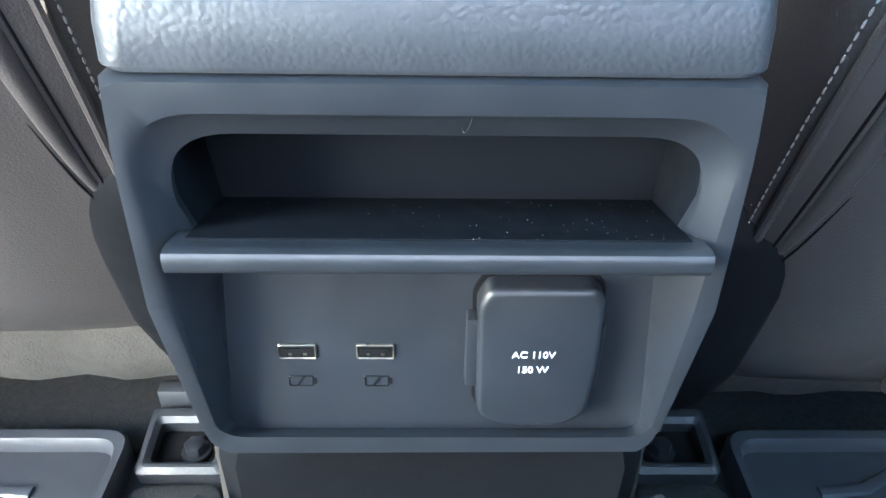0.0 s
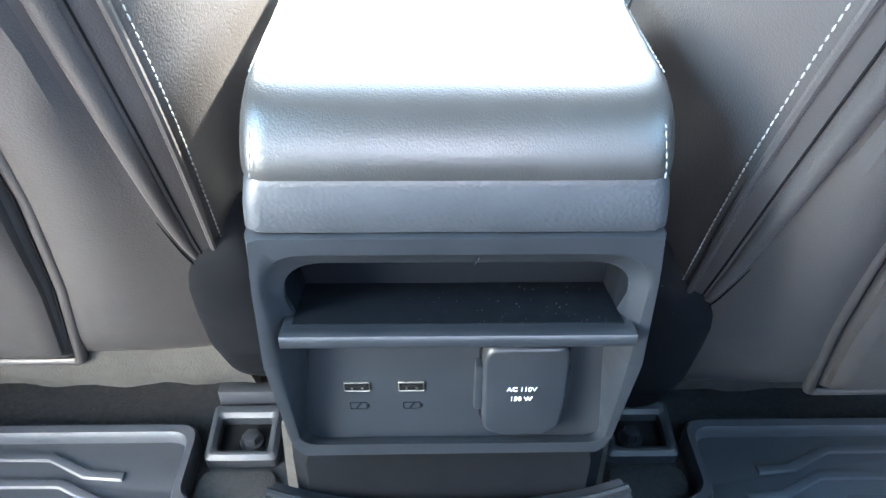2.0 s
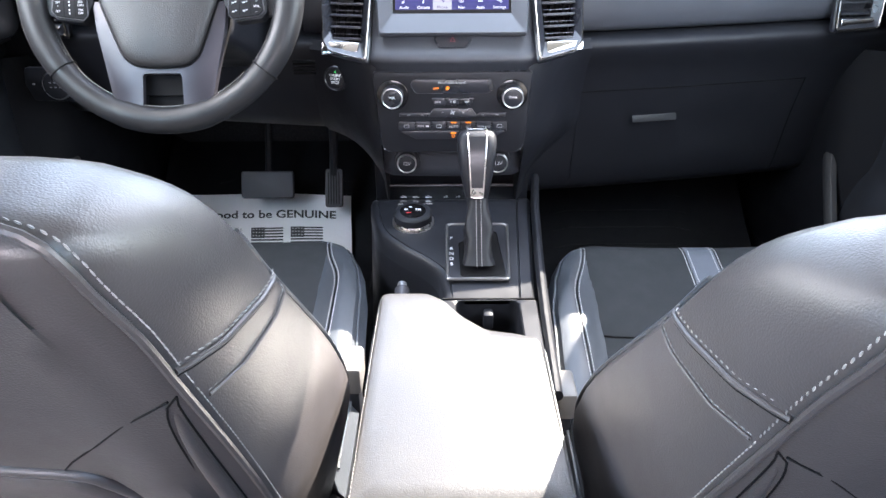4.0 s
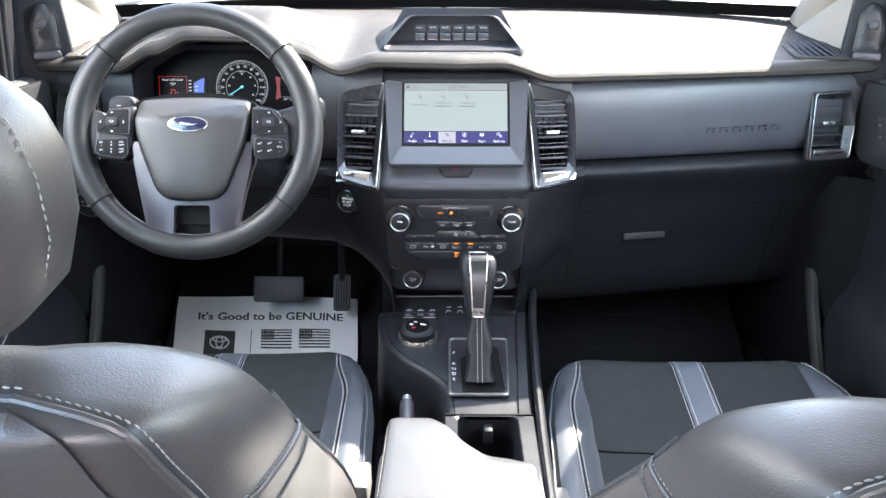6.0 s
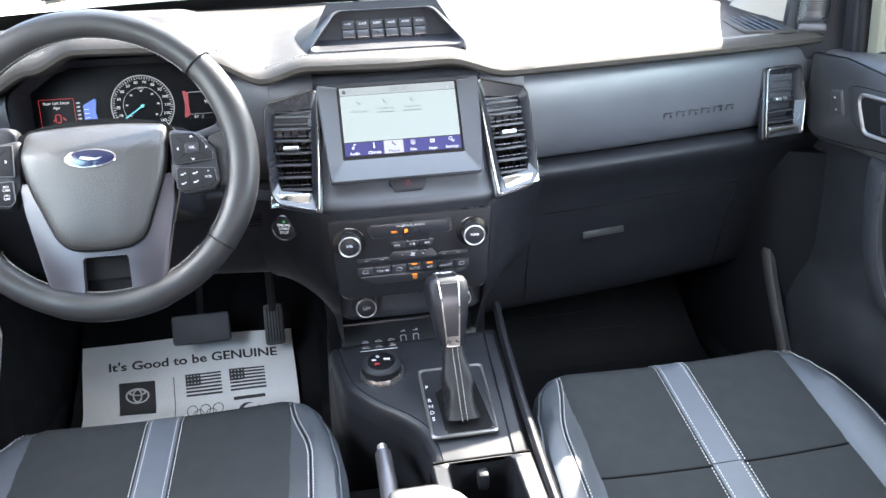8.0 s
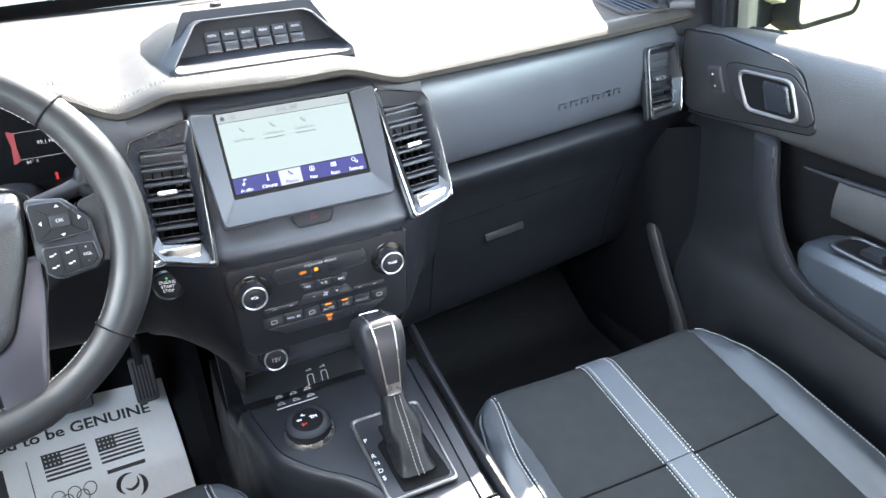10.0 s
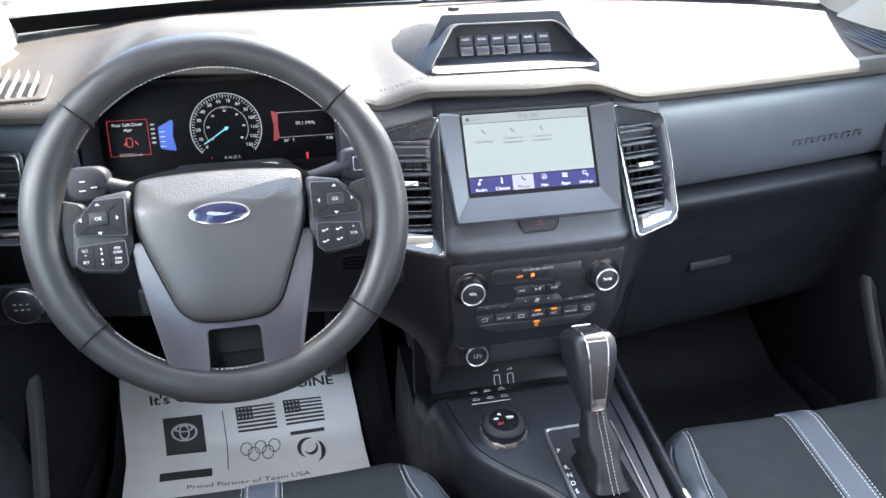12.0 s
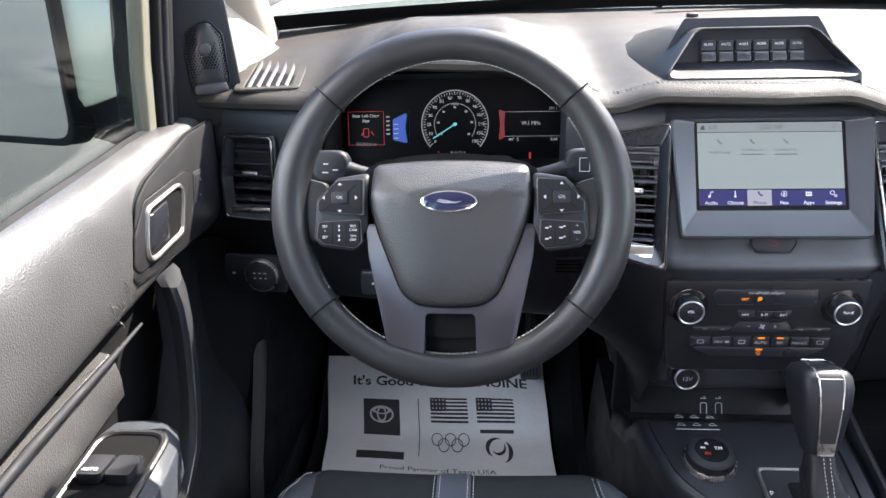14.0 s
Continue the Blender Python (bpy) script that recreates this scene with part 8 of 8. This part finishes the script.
            line = [pt(0.0668, y + 0.004 * k * rnd.uniform(0.3, 1), z - 0.004 * k) for k in range(4)]
            part("scuff", tube(line, 0.00035, 4), THREAD, d)
    # window switches
    w = thing("window_switches", "window switch panel on the %s arm rest" % where, "switch panel", group="window switches")
    n = 2 if s < 0 else 1
    length = 0.20 if s < 0 else 0.11
    mm = flat((s * 0.722, 0.775 - length / 2, 0.4505), 0, 0)
    outline = rect(0.082 if s < 0 else 0.062, length, 0.024, 5)
    part("rim", collar(outline, inset(outline, 0.007), 0.005, mm, -0.001, 0.002), PANEL_DOOR, w, "satin dark rim")
    part("well", slab(inset(outline, 0.006), 0.002, mm, -0.0012), GAP_SHADE, w)
    for j in range(n):
        for k in range(2 if s < 0 else 1):
            x, y = (-0.015 + 0.030 * k if s < 0 else 0.0), length / 2 - 0.062 - 0.062 * j
            key = part("switch", loft([[tuple(mm @ Vector((x + p[0], y + p[1] * (1 - 0.1 * t), 0.001 + z + 0.004 * (p[1] < 0) * t))) for p in rect(0.026, 0.036, 0.004, 3)] for t, z in ((0, 0), (0, 0.004), (1, 0.0075))]), SHINE, w)
            if s < 0 and j == 0 and k == 0:
                word("caption", "AUTO", 0.006, mm, WHITE, key, x, y - 0.010, 0.0134)
            part("mark", bar(x, y + 0.004, 0.005, 0.0014, mm, 0.0080, 0.0006), WHITE, key)
    # window: glass, rubber and the frame's posts
    g = part("window_glass", loft([[(s * (0.792 - 0.17 * ease((z - 0.7) / 0.9)), y, z) for y, z in ((0.02, zz), (1.16 - 0.62 * max(0, (zz - 0.72)) * 1.5, zz))] + [(s * (0.788 - 0.17 * ease((z - 0.7) / 0.9)), y, z) for y, z in ((1.16 - 0.62 * max(0, (zz - 0.72)) * 1.5, zz), (0.02, zz))] for zz in (0.69, 0.80, 0.95, 1.10, 1.18)]), SIDE_GLASS, d, "clear side glass")
    g.visible_shadow = False
    part("window_rubber", tube([pt(0.014, y, sill(y) - 0.004) for y in ys], 0.009, 8), TYRE_BLACK, d)
    post = lambda y0, t: (s * (0.775 - 0.11 * t), y0 - 0.66 * t * 0.72, 0.70 + 0.50 * t)
    climb = ((0.685, 0.0, 0.0), (0.78, 0.0, 0.012), (0.90, -0.005, 0.035), (0.98, -0.06, 0.055), (1.08, -0.20, 0.085), (1.19, -0.37, 0.115))
    def upright(y0, y1, x0, x1):
        return loft([[(s * (x - t), y + dy, z) for x, y in rounded([(x0, y0), (x1, y0), (x1, y1), (x0, y1)], 0.006, 3)] for z, dy, t in climb])
    part("frame_post", upright(1.090, 1.140, 0.772, 0.835), TYRE_BLACK, d, "black rubber-edged window post")
    part("post_ridge", upright(1.102, 1.116, 0.768, 0.80), HARD, d)
    # cream strip whose shade is put into its colour
    part("post_skin", upright(1.060, 1.088, 0.780, 0.800), SHADED_CREAM, d, "cream painted window frame, darkened as in shade")
    # corner piece with the small loudspeaker
    t = thing("door_speaker", "small round loudspeaker grille in the door's front corner", "loudspeaker", group="door loudspeakers")
    cm = face((s * 0.737, 1.175, 0.775), 6, -s * 24)
    out = rounded([(-0.048 - 0.030 * (s < 0), -0.105), (0.048 + 0.030 * (s > 0), -0.105), (0.042 + 0.034 * (s > 0), 0.06), (0.030 + 0.04 * (s > 0), 0.115), (-0.030 - 0.04 * (s < 0), 0.115), (-0.042 - 0.034 * (s < 0), 0.06)], 0.012, 4)
    part("corner_cover", slab(out, 0.035, cm, -0.035, 0.006), HARD, t, "dark brown-black corner cover")
    cm = cm @ Matrix.Translation((-s * 0.004, -0.009, 0)) @ Matrix.Scale(0.96, 4)
    gr = rounded([(-0.026, -0.047), (0.029, -0.047), (0.029, 0.03), (0.012, 0.052), (-0.008, 0.046), (-0.029, 0.010)] if s < 0 else [(-0.029, -0.047), (0.026, -0.047), (0.029, 0.010), (0.008, 0.046), (-0.012, 0.052), (-0.029, 0.03)], 0.014, 6)
    part("grille_rim", collar(gr, inset(gr, 0.003), 0.004, cm, -0.001, 0.001), HARD, t)
    part("grille", loft([[tuple(cm @ Vector((p[0], p[1], z))) for p in inset(gr, q)] for q, z in ((0.003, 0.001), (0.010, 0.004), (0.02, 0.0055))]), SHINE, t)
    holes = []
    for i in range(-7, 8):
        for j in range(-12, 13):
            x, y = i * 0.0042 + (0.0021 if j % 2 else 0), j * 0.0037
            if (x / 0.027) ** 4 + (y / 0.042) ** 4 < 1 and (x * x + (y - 0.012) ** 2) > 0.00008:
                q = max(abs(x / 0.03), abs(y / 0.046))
                holes.append(box((x, y, 0.0056 if q < 0.35 else 0.0052 - 0.006 * (q - 0.35)), (0.0026, 0.0026, 0.0008), 0, cm))
    part("perforation", joined(*holes), GAP_SHADE, t)
    part("dome", disc(0.0085, 0.004, cm, 0.004, 0.002, 24, 0, 0.012), SATIN, t, "bright dome")
    part("lip", slab(rounded([(-0.026, -0.052), (0.026, -0.052), (0.022, -0.036), (-0.022, -0.036)], 0.006, 4), 0.009, cm, -0.001, 0.004), SATIN, t, "bright lip below the grille")
    # outside mirror
    mi = thing("door_mirror", "cream outside mirror seen through the side window", "door mirror", group="door mirrors")
    mm = face((1.062 if s > 0 else -1.022, 1.150, 0.770), 4, s * 12)
    o = rounded([(-0.115, -0.112), (0.115, -0.112), (0.120, 0.09), (0.095, 0.12), (-0.095, 0.12), (-0.120, 0.09)], 0.03, 5)
    part("back_shell", moved(loft([[(p[0], p[1], 0.0) for p in o], [(p[0], p[1], -0.03) for p in inset(o, -0.004)], [(p[0], p[1], -0.08) for p in inset(o, 0.012)], [(p[0], p[1], -0.11) for p in inset(o, 0.05)]]), mm), TYRE_BLACK, mi)
    cap = rounded([(-s * x, y) for x, y in ((0.085, -0.075), (0.195, -0.040), (0.220, 0.030), (0.192, 0.115), (0.12, 0.140), (-0.02, 0.140))][::(1 if s < 0 else -1)], 0.025, 5)
    part("housing", moved(loft([[(p[0], p[1], z) for p in inset(cap, d)] for z, d in ((-0.012, 0.02), (-0.02, 0.004), (-0.045, 0.0), (-0.09, 0.012), (-0.12, 0.05))]), mm), PAINT, mi, "cream painted shell")
    part("rim", collar(o, inset(o, 0.010), 0.006, mm, -0.001, 0.002), TYRE_BLACK, mi)
    part("glass", slab(inset(o, 0.009), 0.002, mm, 0.0005), MIRROR, mi, "mirror glass")
    part("foot", loft([[(s * x, y + a, z + b) for a, b in ((-0.03, -0.05), (0.03, -0.05), (0.03, h), (-0.03, h))] for x, y, z, h in ((0.80, 1.13, 0.70, 0.06), (0.86, 1.17, 0.70, 0.05), (0.96, 1.20, 0.72, 0.02))]), TYRE_BLACK, mi)


door(-1)
door(1)
